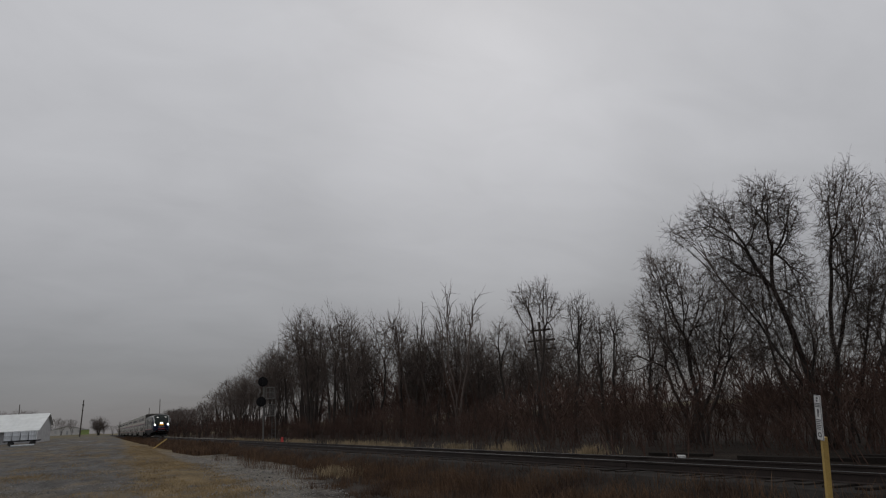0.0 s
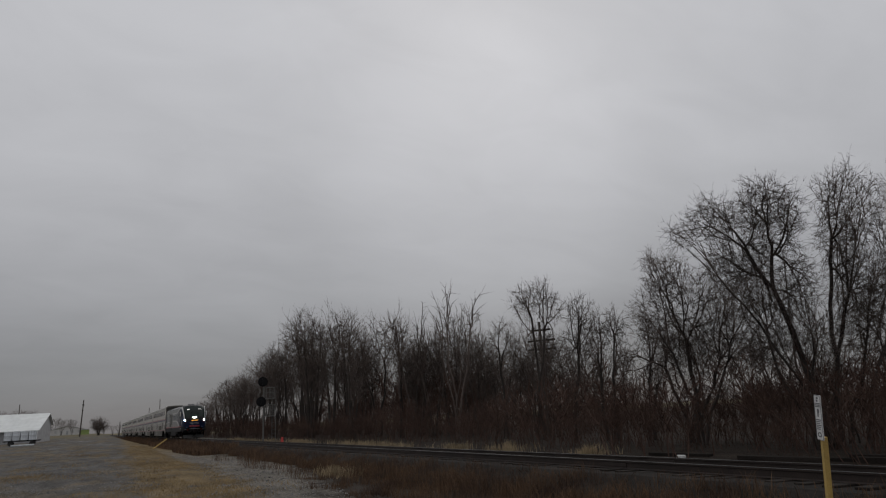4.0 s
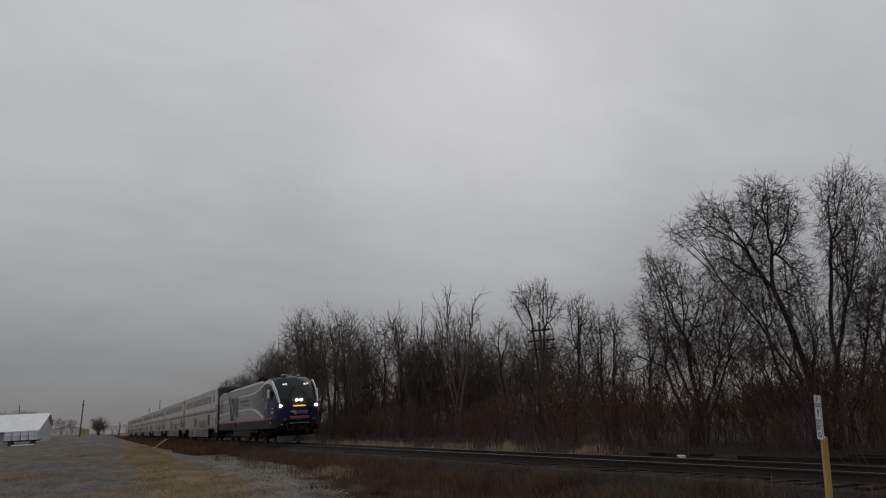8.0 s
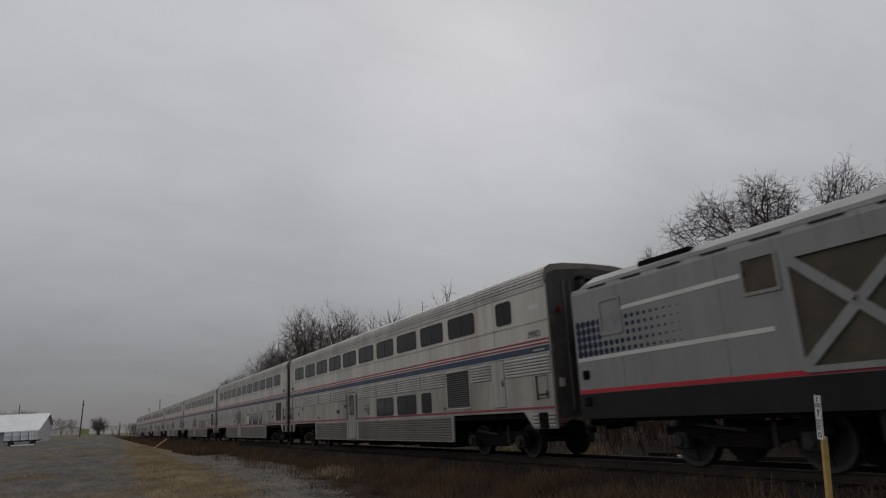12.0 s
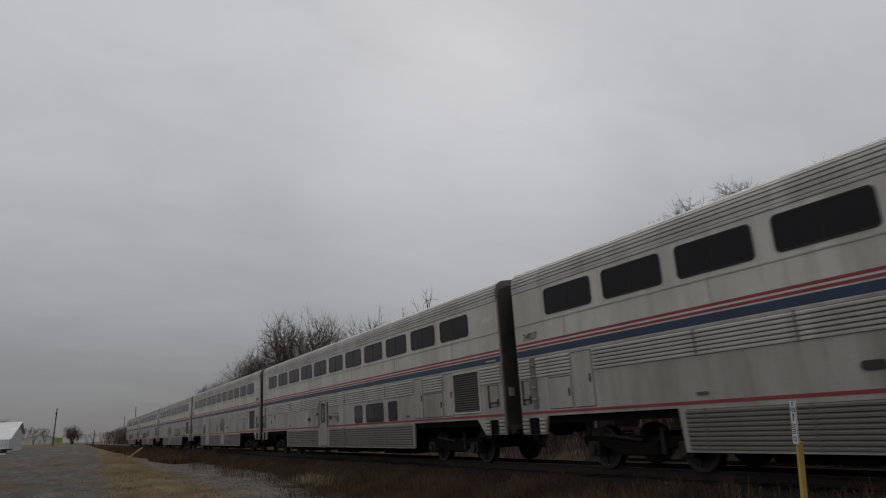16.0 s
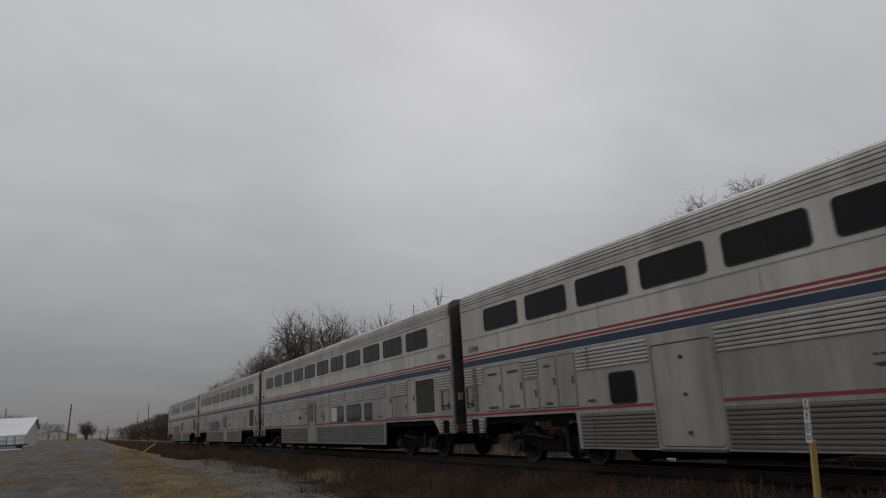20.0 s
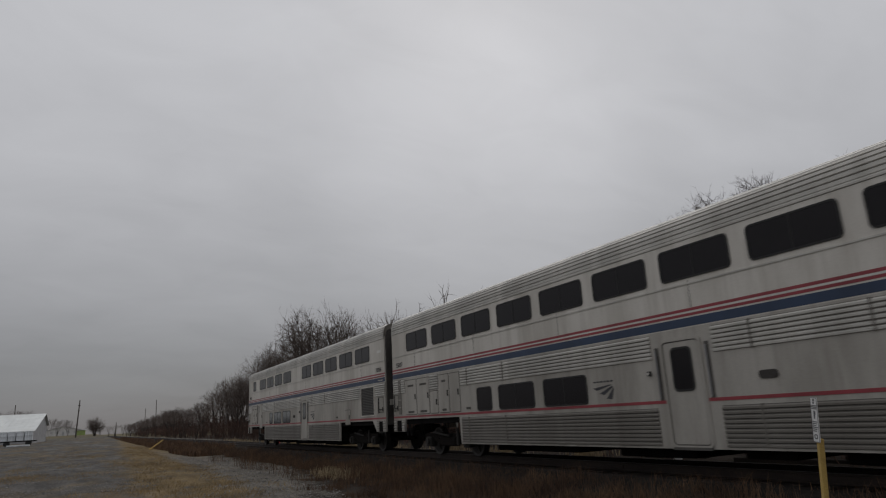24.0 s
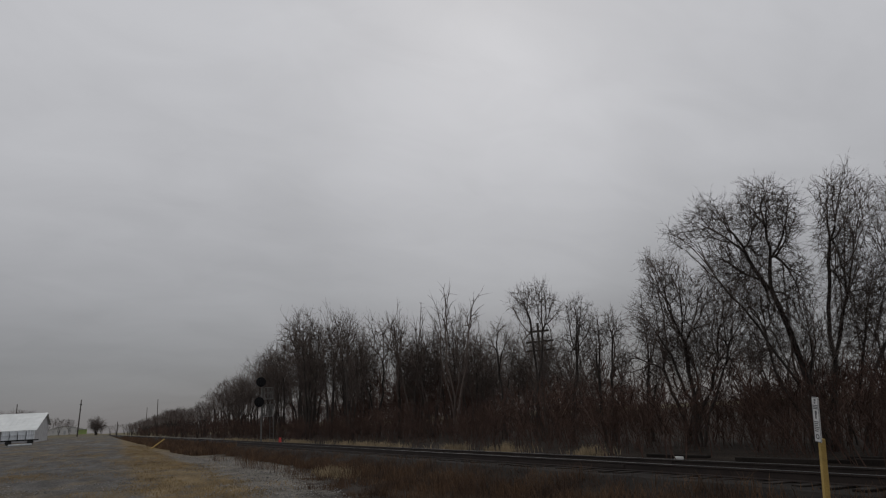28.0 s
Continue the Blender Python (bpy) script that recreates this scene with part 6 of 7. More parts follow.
def forest():
    spots = []
    x = -53.0
    while x > -128:
        spots.append((x + rng.uniform(-0.8, 0.8), rng.uniform(20.0, 24.0), rng.uniform(1.02, 1.16) if x > -80 else rng.uniform(0.84, 0.98)))
        spots.append((x + rng.uniform(-1.5, 1.5), rng.uniform(25.5, 31.0), rng.uniform(0.74, 0.95) if x > -80 else rng.uniform(0.6, 0.8)))
        x -= 2.6 + 0.012 * -x
    # the first two stand unseen right of the view, for shadow and closing
    for x, f in ((-3.0, 0.8), (-7.5, 0.8), (-13.5, 0.55), (-18.5, 0.5), (-33.0, 0.66), (-35.0, 0.7), (-36.5, 0.74), (-38.0, 0.78), (-39.5, 0.7), (-41.0, 0.72), (-42.5, 0.66), (-44.0, 0.76), (-45.5, 0.8), (-47.0, 0.7), (-48.0, 0.86), (-49.5, 0.8), (-51.0, 0.9), (-52.0, 0.8), (-40.0, 0.6), (-44.5, 0.6)):
        spots.append((x, rng.uniform(24.5, 30), f * rng.uniform(0.95, 1.05)))
    for k, (x, y, f) in enumerate(spots):
        size = (crown_top(x, y) - ground_z(x, y)) * f / 10.0
        turn = rng.uniform(0, math.tau)
        if k < 6:
            rescale(PROTO_MID[k], x, y, size, turn)
        else:
            copy_thing(PROTO_MID[k % 6], place(x, y, turn, 1.0) @ Matrix.Diagonal((size, size, size, 1)) @ Matrix.Diagonal((*(1 / s for s in PROTO_MID[k % 6].scale), 1)))
    spots = []
    x = -128.0
    while x > -420:
        spots.append((x, rng.uniform(17.5, 21), rng.uniform(0.85, 1.0)))
        spots.append((x + 2, rng.uniform(23, 30), rng.uniform(0.7, 0.95)))
        x -= 3.6 + 0.016 * -x
    # far hedgerow beyond the lot
    for x, y, f in ((-238, -25, 8.4), (-242, -20, 9.0), (-246, -29, 8.6), (-240, -16.8, 8.2), (-250, -34, 9.4), (-430, -15, 9.0), (-428, -18, 9.5), (-432, -9, 8.0), (-436, -12, 8.8), (-426, -21, 9.5), (-430, -24, 9.0), (-350, -8.5, 5.6), (-345, -12.5, 6.2), (-420, 2, 6.0), (-470, 6, 6.6), (-520, 12, 7.0), (-560, 17, 8.0), (-600, 24, 9.0), (-640, 30, 9.5)):
        spots.append((x, y, -f))
    for k, (x, y, f) in enumerate(spots):
        size = (crown_top(x, y) - ground_z(x, y)) * f / 10.0 if f > 0 else -f / 10.0
        turn = rng.uniform(0, math.tau)
        if k < 4:
            rescale(PROTO_FAR[k], x, y, size, turn)
        else:
            copy_thing(PROTO_FAR[k % 4], place(x, y, turn, 1.0) @ Matrix.Diagonal((size, size, size, 1)) @ Matrix.Diagonal((*(1 / s for s in PROTO_FAR[k % 4].scale), 1)))
    round_head = grown(81, ((0, 0, 2.9, 2.5, 2.6, 1.8), (0.5, 0.4, 2.1, 2.4, 2.6, 1.1), (-0.6, -0.4, 3.6, 1.6, 1.8, 1.3)), ((-0.6, -0.3, 1.9), (0.1, 0.4, 2.2), (0.7, -0.2, 1.8)), 700, 0.028, 2.0, 0.7, 1, 3.4, 0.1)
    grown_tree(place(-200, 1.3), "round-headed bare tree alone in the field", round_head, "field trees")


forest()


def brushwood():
    """Thickets of thin stems under the trees."""
    protos = []
    spec = dict(FAN, tip=1, first=0.32, last=2, limb=1, bear=0, twigs=1, subs=1, reach=0.9, least=0.010, wob=0.12, main=(6, 22), side=(20, 45), spray=0.9)
    for k in range(5):
        r = random.Random(90 + k)
        stems, twigs = Wood(), Wood()
        for j in range(13):
            a, lean = r.uniform(0, math.tau), radians(r.uniform(0, 34))
            d = Vector((math.sin(lean) * math.cos(a), math.sin(lean) * math.sin(a), math.cos(lean)))
            fork(r, stems, twigs, Vector((r.gauss(0, 0.85), r.gauss(0, 0.85), -0.1)), d, 2.6, 0.013, 0, spec, lambda p: p.z < 2.5)
        bush = thing("brush_thicket", pose(0, 0, 0), "dense leafless red-brown brush thicket", "shrub", "brush under the trees")
        for pname, w in (("undergrowth", stems), ("twig_mass", twigs)):
            tagged(shared(pname, mesh_of(pname, w.v, w.f, BRUSH, False), bush), kind="stuff")
        protos.append(bush)
    spots = []
    x = -2.0
    while x > -330:
        for y0 in ((18.2, 19.6, 21.6, 24.5, 28.5, 33.0, 38.0, 43.0) if -110 < x < -44 else (18.2, 19.6, 21.6, 24.5, 28.5, 33.0) if -110 < x < -28 else (17.5, 18.3, 19.2, 20.2, 21.6, 23.0, 25.0, 28.5, 32.0) if x > -28 else (17.5, 21.0, 25.5)):
            if rng.random() < 0.95:
                spots.append((x + rng.uniform(-1.2, 1.2), y0 + rng.uniform(-0.9, 1.4), float(np.clip(rng.lognormal(-0.12, 0.32), 0.45, 1.6)) * ((2.2 if y0 > 32 else 1.8) * (0.62 if x > -28 else 1.3 if x < -50 else 0.8) if y0 > 26 else (1.0 if x > -110 else 1.6))))
        x -= 2.3 + 0.026 * -x
    for k, (x, y, f) in enumerate(spots):
        m = place(x, y, rng.uniform(0, math.tau), f)
        if k < 5:
            protos[k].matrix_basis = m
        else:
            o = protos[k % 5]
            copy_thing(o, m @ Matrix.Diagonal((*(1 / s for s in o.scale), 1)))


brushwood()

# ---- grass, weeds and stones ----


def blades(name, spots, material, label, category, wide=0.006, bend=0.25, seed=3):
    """Stems as thin tapered three-sided spikes, each bent once."""
    r = np.random.default_rng(seed)
    V, F = [], []
    for x, y, h in spots:
        z = max(ground_z(x, y), float(np.interp(abs(y - TY), (1.75, 2.55, 3.1), (0.345, 0.06, -0.15)))) - 0.02
        a = r.uniform(0, math.tau)
        lean = r.normal(0, bend) * h
        lx, ly = lean * math.cos(a), lean * math.sin(a)
        b = len(V)
        w = wide * r.uniform(0.7, 1.4)
        for k in range(3):
            t = a + math.tau * k / 3
            V.append((x + w * math.cos(t), y + w * math.sin(t), z))
        for k in range(3):
            t = a + math.tau * k / 3
            V.append((x + lx * 0.4 + 0.7 * w * math.cos(t), y + ly * 0.4 + 0.7 * w * math.sin(t), z + h * 0.6))
        V.append((x + lx, y + ly, z + h * r.uniform(0.9, 1.05)))
        for k in range(3):
            j = (k + 1) % 3
            F.append((b + k, b + j, b + 3 + j, b + 3 + k))
            F.append((b + 3 + k, b + 3 + j, b + 6))
    tagged(new(name, mesh_of(name, V, F, material)), label, category, kind="stuff")


def make_weeds():
    r = np.random.default_rng(21)
    weeds, straw, ochre, tall = [], [], [], []
    while len(weeds) < 36000:
        x = 3.0 - r.random() ** 1.4 * 80
        y = r.uniform(1.8, 9.6)
        near = min(1.9 - 0.215 * x, 8.3) + 1.2 * noise.noise((x * 0.5, y * 0.3, 3.0))
        d = 0.32 + 1.1 * noise.noise((x * 0.7, y * 1.1, 7.0)) + 0.5 * noise.noise((x * 2.2, y * 2.6, 1.0)) - 1.1 * (1 - smooth(near - 0.9, near + 0.7, y))
        if r.random() < d:
            weeds.append((x, y, r.uniform(0.06, 0.36) * (0.5 + 0.6 * smooth(near, near + 2, y)) * (1 + 1.0 * max(-0.6, noise.noise((x * 0.6, y * 0.9, 2.0))))))
    while len(tall) < 1500:
        x, y = 2.0 - r.random() ** 1.3 * 45, r.uniform(6.2, 8.9)
        if noise.noise((x * 0.4, y * 0.8, 17.0)) > 0.05:
            tall.append((x, y, r.uniform(0.45, 0.85)))
    while len(straw) < 3900:
        mid, wide = ((-86, 8.0), (-72.0, 3.5), (-60.5, 4.5), (-46.0, 5.0), (-40.0, 3.0), (-31.2, 1.6), (-26.0, 1.4), (-20.2, 0.8))[r.choice(8, p=(0.20, 0.10, 0.22, 0.18, 0.08, 0.09, 0.09, 0.04))]
        x, y = mid + wide * r.normal(0, 0.55), 16.1 + abs(r.normal(0, 0.5))
        if noise.noise((x * 0.9, y * 1.2, 11.0)) > -0.12:
            straw.append((x, y, r.uniform(0.15, 0.45) + 0.35 * max(0, noise.noise((x * 1.1, y, 2.0)))))
    rank = []
    while len(rank) < 17000:
        # rank growth on the ballast's foot, thinning along the track
        x = 2.0 - r.random() ** 1.5 * 58
        y = 8.3 + abs(r.normal(0, 0.75))
        if y < 10.15 and noise.noise((x * 0.5, y * 0.9, 27.0)) > -0.22:
            rank.append((x, y, r.uniform(0.18, 0.52) * (1.1 - 0.36 * (y - 8.3))))
    bank = []
    while len(bank) < 9000:
        x = -52.0 - r.random() ** 1.3 * 190
        y = r.uniform(5.6, 9.7)
        if y > 6.4 + 1.1 * noise.noise((x * 0.11, 0.0, 5.0)) and noise.noise((x * 0.08, y * 0.5, 31.0)) > -0.35:
            bank.append((x, y, r.uniform(0.25, 0.62)))
    for k in range(420):
        x, y = -24.0 + r.normal(0, 0.9), 8.0 + r.normal(0, 0.35)
        straw.append((x, y, r.uniform(0.12, 0.42)))
    while len(ochre) < 24000:
        x = -10 - r.random() ** 1.7 * 75
        y = r.uniform(-4.0, 6.0)
        strip = 0.55 * smooth(0.2, 1.5, y + 0.03 * x) * (1 - smooth(-0.6, 0.8, y - min(1.3 - 0.13 * x, 4.8)))
        d = strip + 0.9 * noise.noise((x * 0.12, y * 0.45, 5.0)) + 0.5 * noise.noise((x * 0.6, y * 1.2, 9.0))
        if r.random() < d:
            ochre.append((x, y, r.uniform(0.03, 0.11) * (1 + 0.6 * r.random() ** 4)))
    blades("dry_weeds", weeds, WEED, "brown dead weeds between lot and track", "weeds", 0.006, 0.5, 1)
    blades("rank_weeds", rank, WEED, "brown dead weeds along the foot of the ballast", "weeds", 0.006, 0.45, 5)
    blades("bank_weeds", bank, WEED, "dark brown weeds along the far stretch of track", "weeds", 0.03, 0.35, 6)
    blades("tall_weed_stalks", tall, WEED, "tall dead weed stalks beside the ballast", "weeds", 0.006, 0.5, 2)
    blades("straw_grass", straw, STRAW, "pale straw-coloured grass clumps beside the track", "grass", 0.012, 0.3, 3)
    blades("ochre_grass", ochre, OCHRE, "short ochre winter grass on the gravel lot", "grass", 0.006, 0.8, 4)


make_weeds()


def stones(name, spots, material, label, category):
    r = np.random.default_rng(9)
    V, F = [], []
    for x, y, z, s in spots:
        b = len(V)
        a = r.uniform(0, math.tau)
        for k in range(4):
            t = a + math.tau * k / 4 + r.uniform(-0.3, 0.3)
            V.append((x + s * math.cos(t) * r.uniform(0.7, 1.3), y + s * math.sin(t) * r.uniform(0.7, 1.3), z + s * r.uniform(-0.1, 0.3)))
        V.append((x + s * 0.3 * r.normal(), y + s * 0.3 * r.normal(), z + s * r.uniform(0.5, 1.0)))
        V.append((x, y, z - s * 0.7))
        for k in range(4):
            j = (k + 1) % 4
            F.append((b + k, b + j, b + 4))
            F.append((b + j, b + k, b + 5))
    tagged(new(name, mesh_of(name, V, F, material)), label, category, kind="stuff")


def make_stones():
    r = np.random.default_rng(31)
    bed = []
    for k in range(11000):
        x = 3 - r.random() ** 1.4 * 52
        y = r.uniform(-2.7, 2.4)
        z = float(np.interp(abs(y), (0, 1.75, 2.55, 3.1), (0.345, 0.345, 0.06, -0.15)))
        bed.append((x, TY + y, z + 0.01, r.uniform(0.022, 0.05)))
    stones("ballast_stones", bed, STONE, "loose dark ballast stones", "ballast")
    lot = []
    for k in range(14000):
        x = -9 - r.random() ** 1.6 * 42
        y = r.uniform(-3.0, 8.0)
        if y < 2.3 - 0.215 * x and noise.noise((x * 0.2, y * 0.5, 4.0)) + (0.35 if y > min(1.3 - 0.13 * x, 4.8) else -0.1) > 0.0:
            lot.append((x, y, ground_z(x, y) + 0.005, r.uniform(0.010, 0.03) * (1 + r.random() ** 8)))
    stones("gravel_stones", lot, GRAVEL, "scattered pale gravel stones", "gravel")


make_stones()

# ---- things along the track ----


def block_signal():
    x, y = -64.2, 14.15
    sig = thing("block_signal", place(x, y), "two-headed railway signal mast with railed platforms", "railway signal")
    bm = bmesh.new()
    rod(bm, (0, 0, 0), (0, 0, 6.0), 0.075, n=12)
    part("mast", bm, DULL, sig)
    bm = bmesh.new()
    box(bm, -0.35, 0.35, -0.35, 0.35, -0.1, 0.25, 0.03)
    part("footing", bm, GRAVEL, sig)
    for z, yy in ((5.80, -0.12), (3.95, -0.26)):
        bm = bmesh.new()
        rod(bm, (0.10, yy, z), (0.14, yy, z), 0.46, n=24)
        head = part("signal_head", bm, BLACK_PAINT, sig, "round black signal target")
        for a in (-0.2, 0.0, 0.2):
            bm = bmesh.new()
            rod(bm, (0.14, yy, z + a), (0.36, yy, z + a), 0.10, n=12)
            part("hood", bm, BLACK_PAINT, head)
        bm = bmesh.new()
        box(bm, -0.12, 0.10, yy - 0.12, yy + 0.12, z - 0.25, z + 0.25, 0.02)
        part("lamp_case", bm, BLACK_PAINT, head)
    for z in (2.62, 4.22):
        bm = bmesh.new()
        box(bm, -0.3, 0.3, 0.10, 1.0, z - 0.04, z + 0.04)
        deck = part("platform", bm, DULL, sig, "pale grating platform")
        for yy in (0.2, 0.6, 0.97):
            for xx in (-0.28, 0.28):
                bm = bmesh.new()
                beam(bm, (xx, yy, z), (xx, yy, z + 1.05), 0.045)
                part("rail_post", bm, DULL, deck)
        for zz in (0.55, 1.05):
            bm = bmesh.new()
            for xx in (-0.28, 0.28):
                beam(bm, (xx, 0.15, z + zz), (xx, 0.99, z + zz), 0.04)
            beam(bm, (-0.28, 0.97, z + zz), (0.28, 0.97, z + zz), 0.04)
            part("guard_rail", bm, DULL, deck)
    bm = bmesh.new()
    for yy in (0.80, 1.15):
        beam(bm, (0.0, yy, 0.0), (0.0, yy, 5.0), 0.04)
    ladder_ob = part("ladder", bm, DULL, sig)
    for k in range(14):
        bm = bmesh.new()
        beam(bm, (0.0, 0.80, 0.35 + 0.33 * k), (0.0, 1.15, 0.35 + 0.33 * k), 0.025)
        part("rung", bm, DULL, ladder_ob)
    mk = thing("track_marker", place(-61.3, 15.2), "small red marker post beside the signal", "marker post")
    bm = bmesh.new()
    rod(bm, (0, 0, 0), (0, 0, 0.62), 0.16, 0.10, 10)
    part("cone", bm, MARKER_RED, mk)
    bm = bmesh.new()
    box(bm, -0.2, 0.2, -0.2, 0.2, 0.0, 0.05, 0.01)
    part("foot", bm, MARKER_RED, mk)


block_signal()


def marker_sign():
    m = pose(-5.11, 7.5, ground_z(-5.11, 7.5) + 0.126) @ pose(0, 0, 0, 0, 6.0, 0) @ pose(0, 0, 0, 0, 0, -28)
    post = thing("cable_marker", m, "white warning plate on a yellow post", "sign")
    bm = bmesh.new()
    box(bm, -0.030, 0.030, -0.03, 0.03, -0.4, 1.32, 0.006)
    part("post", bm, YELLOW, post, "weathered yellow wooden post")
    bm = bmesh.new()
    plate(bm, rounded(-0.068, 0.068, 1.28, 1.79, 0.012, 2), -0.040, -0.032)
    panel = part("plate", bm, SIGN_WHITE, post, "white warning plate with black print")
    bm = bmesh.new()
    ring(bm, rounded(-0.066, 0.066, 1.282, 1.788, 0.012, 2), rounded(-0.060, 0.060, 1.288, 1.782, 0.010, 2), -0.0425, -0.0405)
    part("plate_border", bm, SIGN_GREY, panel)
    def bar(x0, x1, z0, z1):
        bm = bmesh.new()
        box(bm, x0, x1, -0.0435, -0.0405, z0, z1)
        part("print_bar", bm, SIGN_GREY, panel)
    bar(-0.015, 0.018, 1.745, 1.770)
    bar(-0.020, 0.010, 1.715, 1.738)
    for z in (1.690, 1.672, 1.655):
        bar(-0.050, 0.050, z, z + 0.010)
    bar(-0.012, 0.010, 1.545, 1.635)
    bar(-0.004, 0.022, 1.590, 1.630)
    for k in range(6):
        bar(-0.048, 0.048 - 0.012 * (k % 3), 1.505 - 0.021 * k, 1.516 - 0.021 * k)
    bm = bmesh.new()
    ring(bm, rounded(-0.034, 0.034, 1.315, 1.370, 0.022, 4), rounded(-0.022, 0.022, 1.327, 1.358, 0.014, 4), -0.0435, -0.0405)
    part("print_ring", bm, SIGN_GREY, panel)


marker_sign()


def utility_pole(x, y, h, arms, label, lean=0.0, turn=0.0, thick=1.0):
    pole = thing("utility_pole", place(x, y, radians(turn)) @ pose(0, 0, 0, lean, 0, 0), label, "utility pole", "utility poles")
    bm = bmesh.new()
    rod(bm, (0, 0, -0.3), (0, 0, h), 0.17 * thick, 0.11 * thick, 12)
    part("shaft", bm, POLE_WOOD, pole)
    for z, w in arms:
        bm = bmesh.new()
        box(bm, 0.10, 0.20, -w / 2, w / 2, z - 0.06, z + 0.06)
        arm = part("crossarm", bm, POLE_WOOD, pole)
        for yy in (-w / 2 + 0.1, -w / 4, w / 4, w / 2 - 0.1):
            bm = bmesh.new()
            rod(bm, (0.15, yy, z + 0.05), (0.15, yy, z + 0.22), 0.05, 0.035, 8)
            part("insulator", bm, GALV, arm)
    return pole


utility_pole(-190, -2.85, 8.9, ((7.6, 0.6), (6.4, 0.4)), "leaning wooden utility pole by the lot", -2.0)
utility_pole(-275, 22, 13.2, (), "old bare wooden pole among far trees", 1.0, 0, 1.0)
utility_pole(-335, 22, 12.1, (), "old bare wooden pole among far trees", -1.0, 0, 1.0)
utility_pole(-256, 8.0, 5.6, (), "distant bare wooden pole beside the track")
utility_pole(-242, -20.4, 10.2, (), "distant wooden utility pole")
utility_pole(-33.6, 24.5, 7.0, ((6.5, 1.3), (5.85, 1.8), (5.3, 1.8)), "old pole with three crossarms among the trees", 0, 126, 0.7)


def stake():
    st = thing("leaning_stake", place(-74, 5.35), "pale yellow stake leaning in the grass", "stake")
    bm = bmesh.new()
    rod(bm, (0, 0, -0.1), (-0.2, 1.35, 0.85), 0.06, n=8)
    part("stake", bm, YELLOW, st)


stake()


def tie_pile(x, y, rows, label):
    pile = thing("tie_pile", place(x, y, radians(rng.uniform(-4, 4))), label, "timber stack", "stacks of old ties")
    for k, (dx, dy, dz) in enumerate(rows):
        bm = bmesh.new()
        box(bm, dx - 1.25, dx + 1.25, dy - 0.11, dy + 0.11, dz, dz + 0.18, 0.015)
        part("tie", bm, TIE, pile)


tie_pile(-12.7, 17.0, ((0, 0, -0.06), (0.7, 0.3, -0.08)), "two old black ties sunk in the litter")
tie_pile(-16.6, 17.3, ((0, 0, -0.08),), "old black tie lying beyond the track")
tie_pile(-9.4, 17.3, ((0, 0, -0.04), (-0.3, 0.3, 0.0)), "two old black ties lying beyond the track")

bm = bmesh.new()
box(bm, -0.16, 0.16, -0.06, 0.06, 0.0, 0.10, 0.02)
litter = part("white_box", bm, SIGN_WHITE)
litter.matrix_basis = place(-16.1, 16.85)
tagged(litter, "small white box lying beyond the track", "litter")

# ---- farm across the lot ----


def barn():
    z0 = ground_z(-150, -12) - 0.1
    b = thing("barn", pose(-145.0, -9.1, z0, 0, 0, -5.8), "long low barn with a white metal roof", "barn")
    near, far, ridge, deep, xm, y0 = 2.25, 3.4, 5.35, -14.2, -10.2, -36.0
    for x, h in ((0.0, near), (deep + 0.2, far)):
        bm = bmesh.new()
        box(bm, x - 0.2, x, y0, 0.0, 0, h)
        part("long_wall", bm, BARN_WALL, b, "grey metal siding")
    for y in (y0, -0.2):
        bm = bmesh.new()
        plate(bm, ((deep, 0), (0, 0), (0, near), (xm, ridge), (deep, far)), y, y + 0.2)
        part("gable_wall", bm, BARN_WALL, b)
    for xa, za, xb in ((0.5, near - 0.12, xm), (deep - 0.4, far - 0.15, xm)):
        bm = bmesh.new()
        v = [(xa, y0 - 0.4, za), (xa, 0.4, za), (xb, 0.4, ridge + 0.05), (xb, y0 - 0.4, ridge + 0.05)]
        lo = [bm.verts.new(p) for p in v]
        hi = [bm.verts.new((p[0], p[1], p[2] + 0.14)) for p in v]
        bm.faces.new(lo)
        bm.faces.new(hi[::-1])
        for k in range(4):
            bm.faces.new((lo[k], hi[k], hi[(k + 1) % 4], lo[(k + 1) % 4]))
        slope = part("roof_slope", bm, ROOF_WHITE, b, "white ribbed metal roof")
        bm = bmesh.new()
        for y in np.arange(y0, 0.0, 0.9):
            beam(bm, (xa, y, za + 0.15), (xb, y, ridge + 0.20), 0.05)
        tagged(part("roof_seam", bm, ROOF_WHITE, slope), kind="stuff")
    for y in (-7.5, -13, -20, -27):
        bm = bmesh.new()
        box(bm, 0.0, 0.06, y - 1.3, y + 1.3, 0.0, 2.0)
        part("barn_door", bm, JUNK, b)


barn()


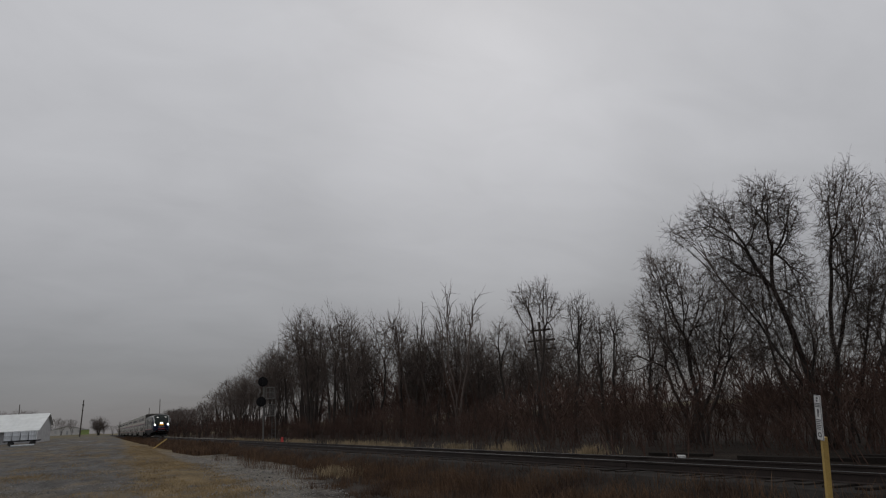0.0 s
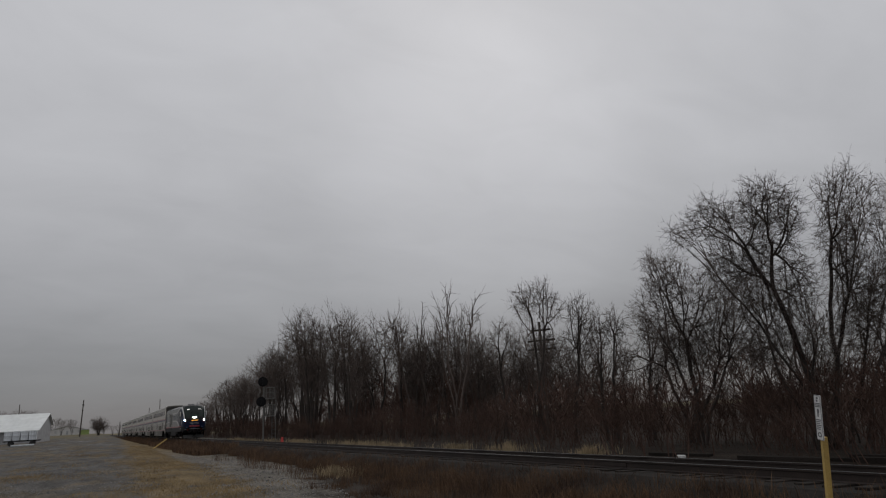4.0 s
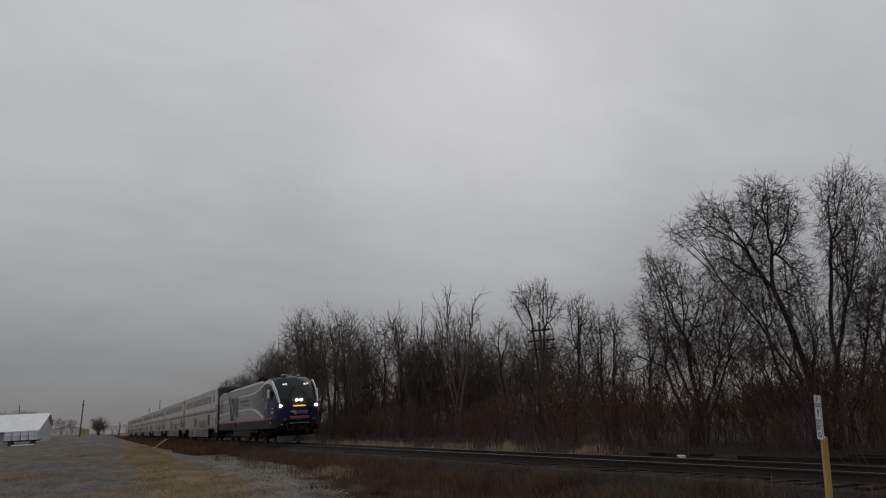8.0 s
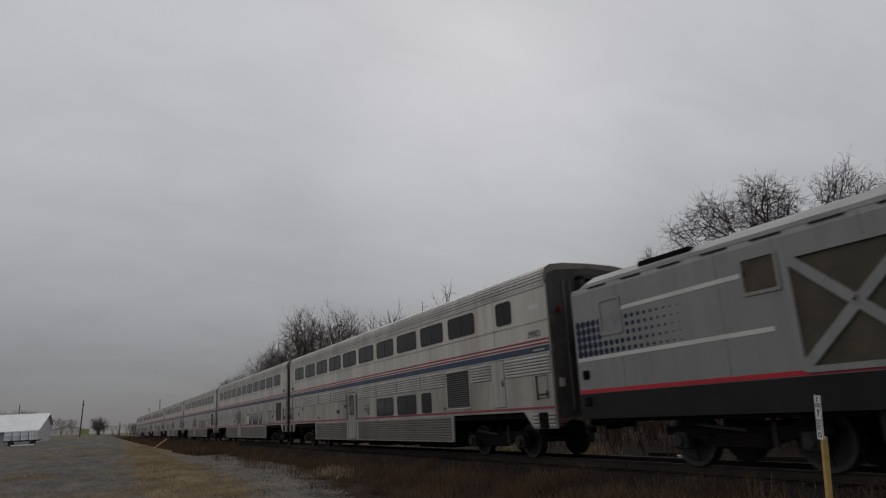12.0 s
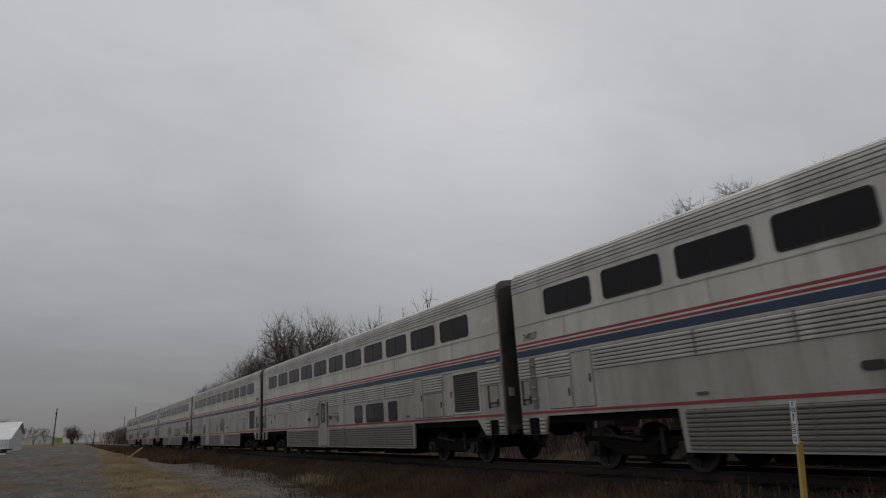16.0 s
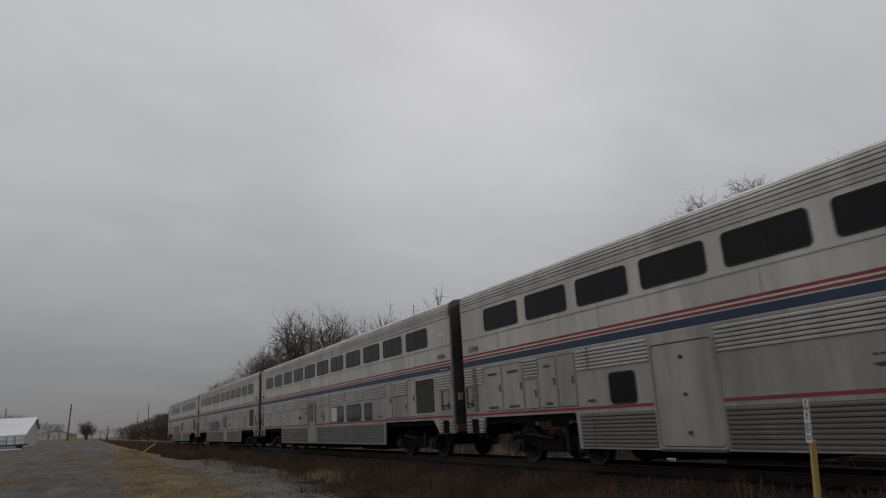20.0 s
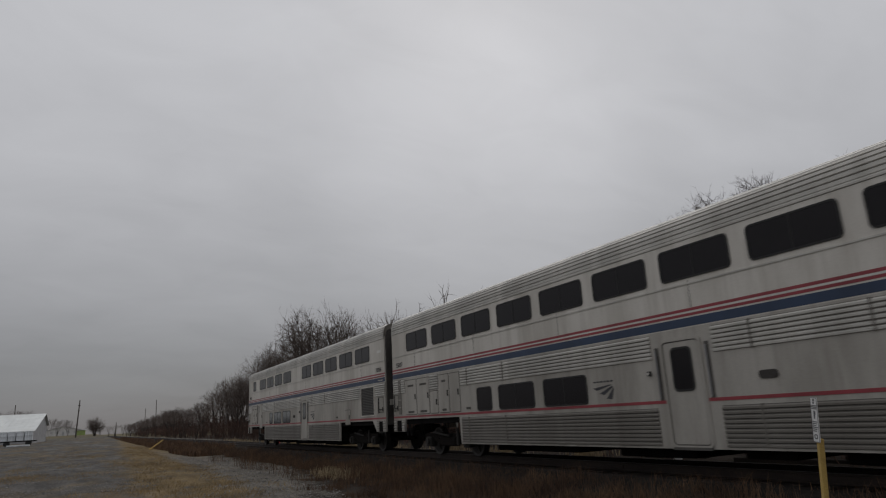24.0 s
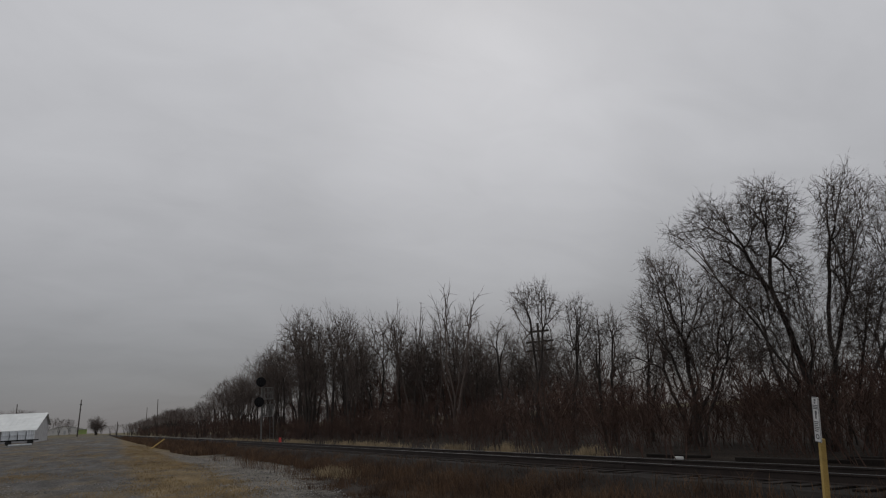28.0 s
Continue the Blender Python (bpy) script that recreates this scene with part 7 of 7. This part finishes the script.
def house():
    z0 = ground_z(-400, -13)
    h = thing("house", pose(-400, -11.8, z0), "small pale house with a dark gable roof", "house")
    bm = bmesh.new()
    plate(bm, [(y, z) for y, z in ((-8.2, 0), (8.2, 0), (8.2, 2.5), (0, 4.5), (-8.2, 2.5))], 0, 9)
    me = part("wall_shell", bm, HOUSE_WALL, h)
    me.matrix_basis = pose(0, 0, 0, 0, 0, 90)
    for s in (-1, 1):
        bm = bmesh.new()
        v = [(0.4, s * 8.7, 2.37), (-9.4, s * 8.7, 2.37), (-9.4, 0, 4.53), (0.4, 0, 4.53)]
        lo = [bm.verts.new(p) for p in v]
        hi = [bm.verts.new((p[0], p[1], p[2] + 0.2)) for p in v]
        bm.faces.new(lo)
        bm.faces.new(hi[::-1])
        for k in range(4):
            bm.faces.new((lo[k], hi[k], hi[(k + 1) % 4], lo[(k + 1) % 4]))
        part("roof_slope", bm, SHINGLE, h)
    for y in (-5.2, -2.6, 2.4, 5.4):
        bm = bmesh.new()
        box(bm, 0.0, 0.06, y - 0.6, y + 0.6, 1.0, 2.2)
        part("window", bm, SHINGLE, h)
    bm = bmesh.new()
    box(bm, 0.0, 0.06, -0.5, 0.5, 0.0, 2.05)
    part("door", bm, JUNK, h)
    shed = thing("shed", pose(-330, -3.2, ground_z(-330, -3.2)), "faded green shed beside the field", "shed")
    bm = bmesh.new()
    box(bm, -2, 0, -1.8, 1.8, 0, 2.0)
    part("wall_shell", bm, GREEN_PAINT, shed)
    bm = bmesh.new()
    box(bm, -2.3, 0.3, -2.1, 2.1, 2.0, 2.2, 0.05)
    part("roof", bm, SHINGLE, shed)


house()


def yard_clutter():
    z = ground_z(-126, -9)
    t = thing("flatbed_trailer", pose(-126, -9.7, z), "flatbed trailer loaded with pale crates", "trailer")
    bm = bmesh.new()
    box(bm, -1.1, 1.1, -2.6, 2.4, 0.62, 0.78, 0.02)
    part("bed", bm, UNDER, t)
    for y in (-1.6, 1.3):
        for x in (-1.0, 1.0):
            bm = bmesh.new()
            rod(bm, (x - 0.1, y, 0.36), (x + 0.1, y, 0.36), 0.36, n=16)
            part("wheel", bm, RUBBER, t)
    k = 0
    for y in (-2.0, -0.9, 0.2, 1.3):
        for zz in (0.79, 1.50):
            c = thing("crate", pose(-126, -9.7 + y, z + zz), "weathered pale crate on the trailer", "crate", "crates on the trailer")
            bm = bmesh.new()
            box(bm, -0.95, 0.95, -0.50, 0.50, 0.0, 0.68, 0.03)
            part("body", bm, CRATE, c)
            bm = bmesh.new()
            for q in (-0.35, 0.0, 0.35):
                box(bm, 0.95, 0.975, q - 0.06, q + 0.06, 0.02, 0.66)
            tagged(part("batten", bm, CRATE, c), kind="stuff")
    for x, y, w in ((-122, -9.4, 1.5), (-121.5, -13.6, 1.1), (-118, -14.4, 1.3)):
        s = thing("scrap_panel", place(x, y), "pale scrap sheet lying on the lot", "scrap")
        bm = bmesh.new()
        box(bm, -0.5, 0.5, -w, w, 0.02, 0.22, 0.03)
        part("sheet", bm, CRATE, s)
    m = thing("farm_machine", place(-123, -15.2), "dark farm machine parked in the yard", "machine")
    bm = bmesh.new()
    box(bm, -0.8, 0.8, -1.4, 0.9, 0.6, 1.3, 0.08)
    part("body", bm, UNDER, m)
    bm = bmesh.new()
    box(bm, -0.6, 0.6, -1.2, -0.1, 1.3, 2.1, 0.08)
    part("cabin", bm, PANE, m)
    for y in (-1.0, 0.5):
        for x in (-0.85, 0.85):
            bm = bmesh.new()
            rod(bm, (x - 0.15, y, 0.5), (x + 0.15, y, 0.5), 0.5, n=16)
            part("wheel", bm, RUBBER, m)


yard_clutter()

# ---- ties of the track, piece by piece ----


def lay_ties():
    bm = bmesh.new()
    box(bm, -0.11, 0.11, -1.3, 1.3, 0.20, 0.372, 0.012)
    ob = part("tie", bm, TIE)
    me = ob.data
    bpy.data.objects.remove(ob)
    r = np.random.default_rng(77)
    for k in range(170):
        x = 8.0 - 0.53 * k
        shared("tie", me, TRACK, pose(x + r.normal(0, 0.015), r.normal(0, 0.03), r.normal(0, 0.006), 0, 0, r.normal(0, 0.6)))
    bm = bmesh.new()
    for k in range(170, 560):
        x = 8.0 - 0.53 * k
        box(bm, x - 0.11, x + 0.11, -1.3, 1.3, 0.20, 0.371)
    tagged(part("far_ties", bm, TIE, TRACK), kind="stuff")


lay_ties()

# ---- what moves ----
RUN = (  # seconds, front edge of the first car along the track
    (0, -161.72), (1, -150.09), (2, -138.30), (3, -126.35), (4, -114.22), (5, -101.95), (6, -89.54), (7, -77.00), (8, -64.37), (9, -51.66),
    (10, -38.90), (11, -26.12), (12, -13.34), (13, -0.60), (14, 12.07), (15, 24.67), (16, 37.15), (17, 49.50), (18, 61.71), (19, 73.76),
    (20, 85.65), (21, 97.37), (22, 108.94), (23, 120.36), (24, 131.65), (25, 142.86), (26, 154.00), (27, 165.09), (28, 176.34),
)


def run(t):
    """The train's place at t, smooth through the rows of RUN."""
    k = min(int(t), 27)
    f = t - k
    p0, p1, p2, p3 = (RUN[min(max(j, 0), 28)][1] for j in (k - 1, k, k + 1, k + 2))
    if k == 0:
        p0 = 2 * p1 - p2
    if k == 27:
        p3 = 2 * p2 - p1
    return p1 + 0.5 * f * (p2 - p0 + f * (2 * p0 - 5 * p1 + 4 * p2 - p3 + f * (3 * (p1 - p2) + p3 - p0)))


def motions():
    for k, car in enumerate(CARS):
        walk(car, [(t, pose(run(t) - 25.91 * k - NOSE, TY, RT)) for t in range(29)])
    walk(LOCO, [(t, pose(run(t) + 0.9 - REAR, TY, RT)) for t in range(29)])
    for wheel, x, r in ROTORS:
        rows = []
        for n in range(841):
            t = n / 30
            rows.append((t, pose(x, 0, r, 0, math.degrees((run(t) - run(0)) / r) % 360.0, 0)))
        walk(wheel, rows)


motions()
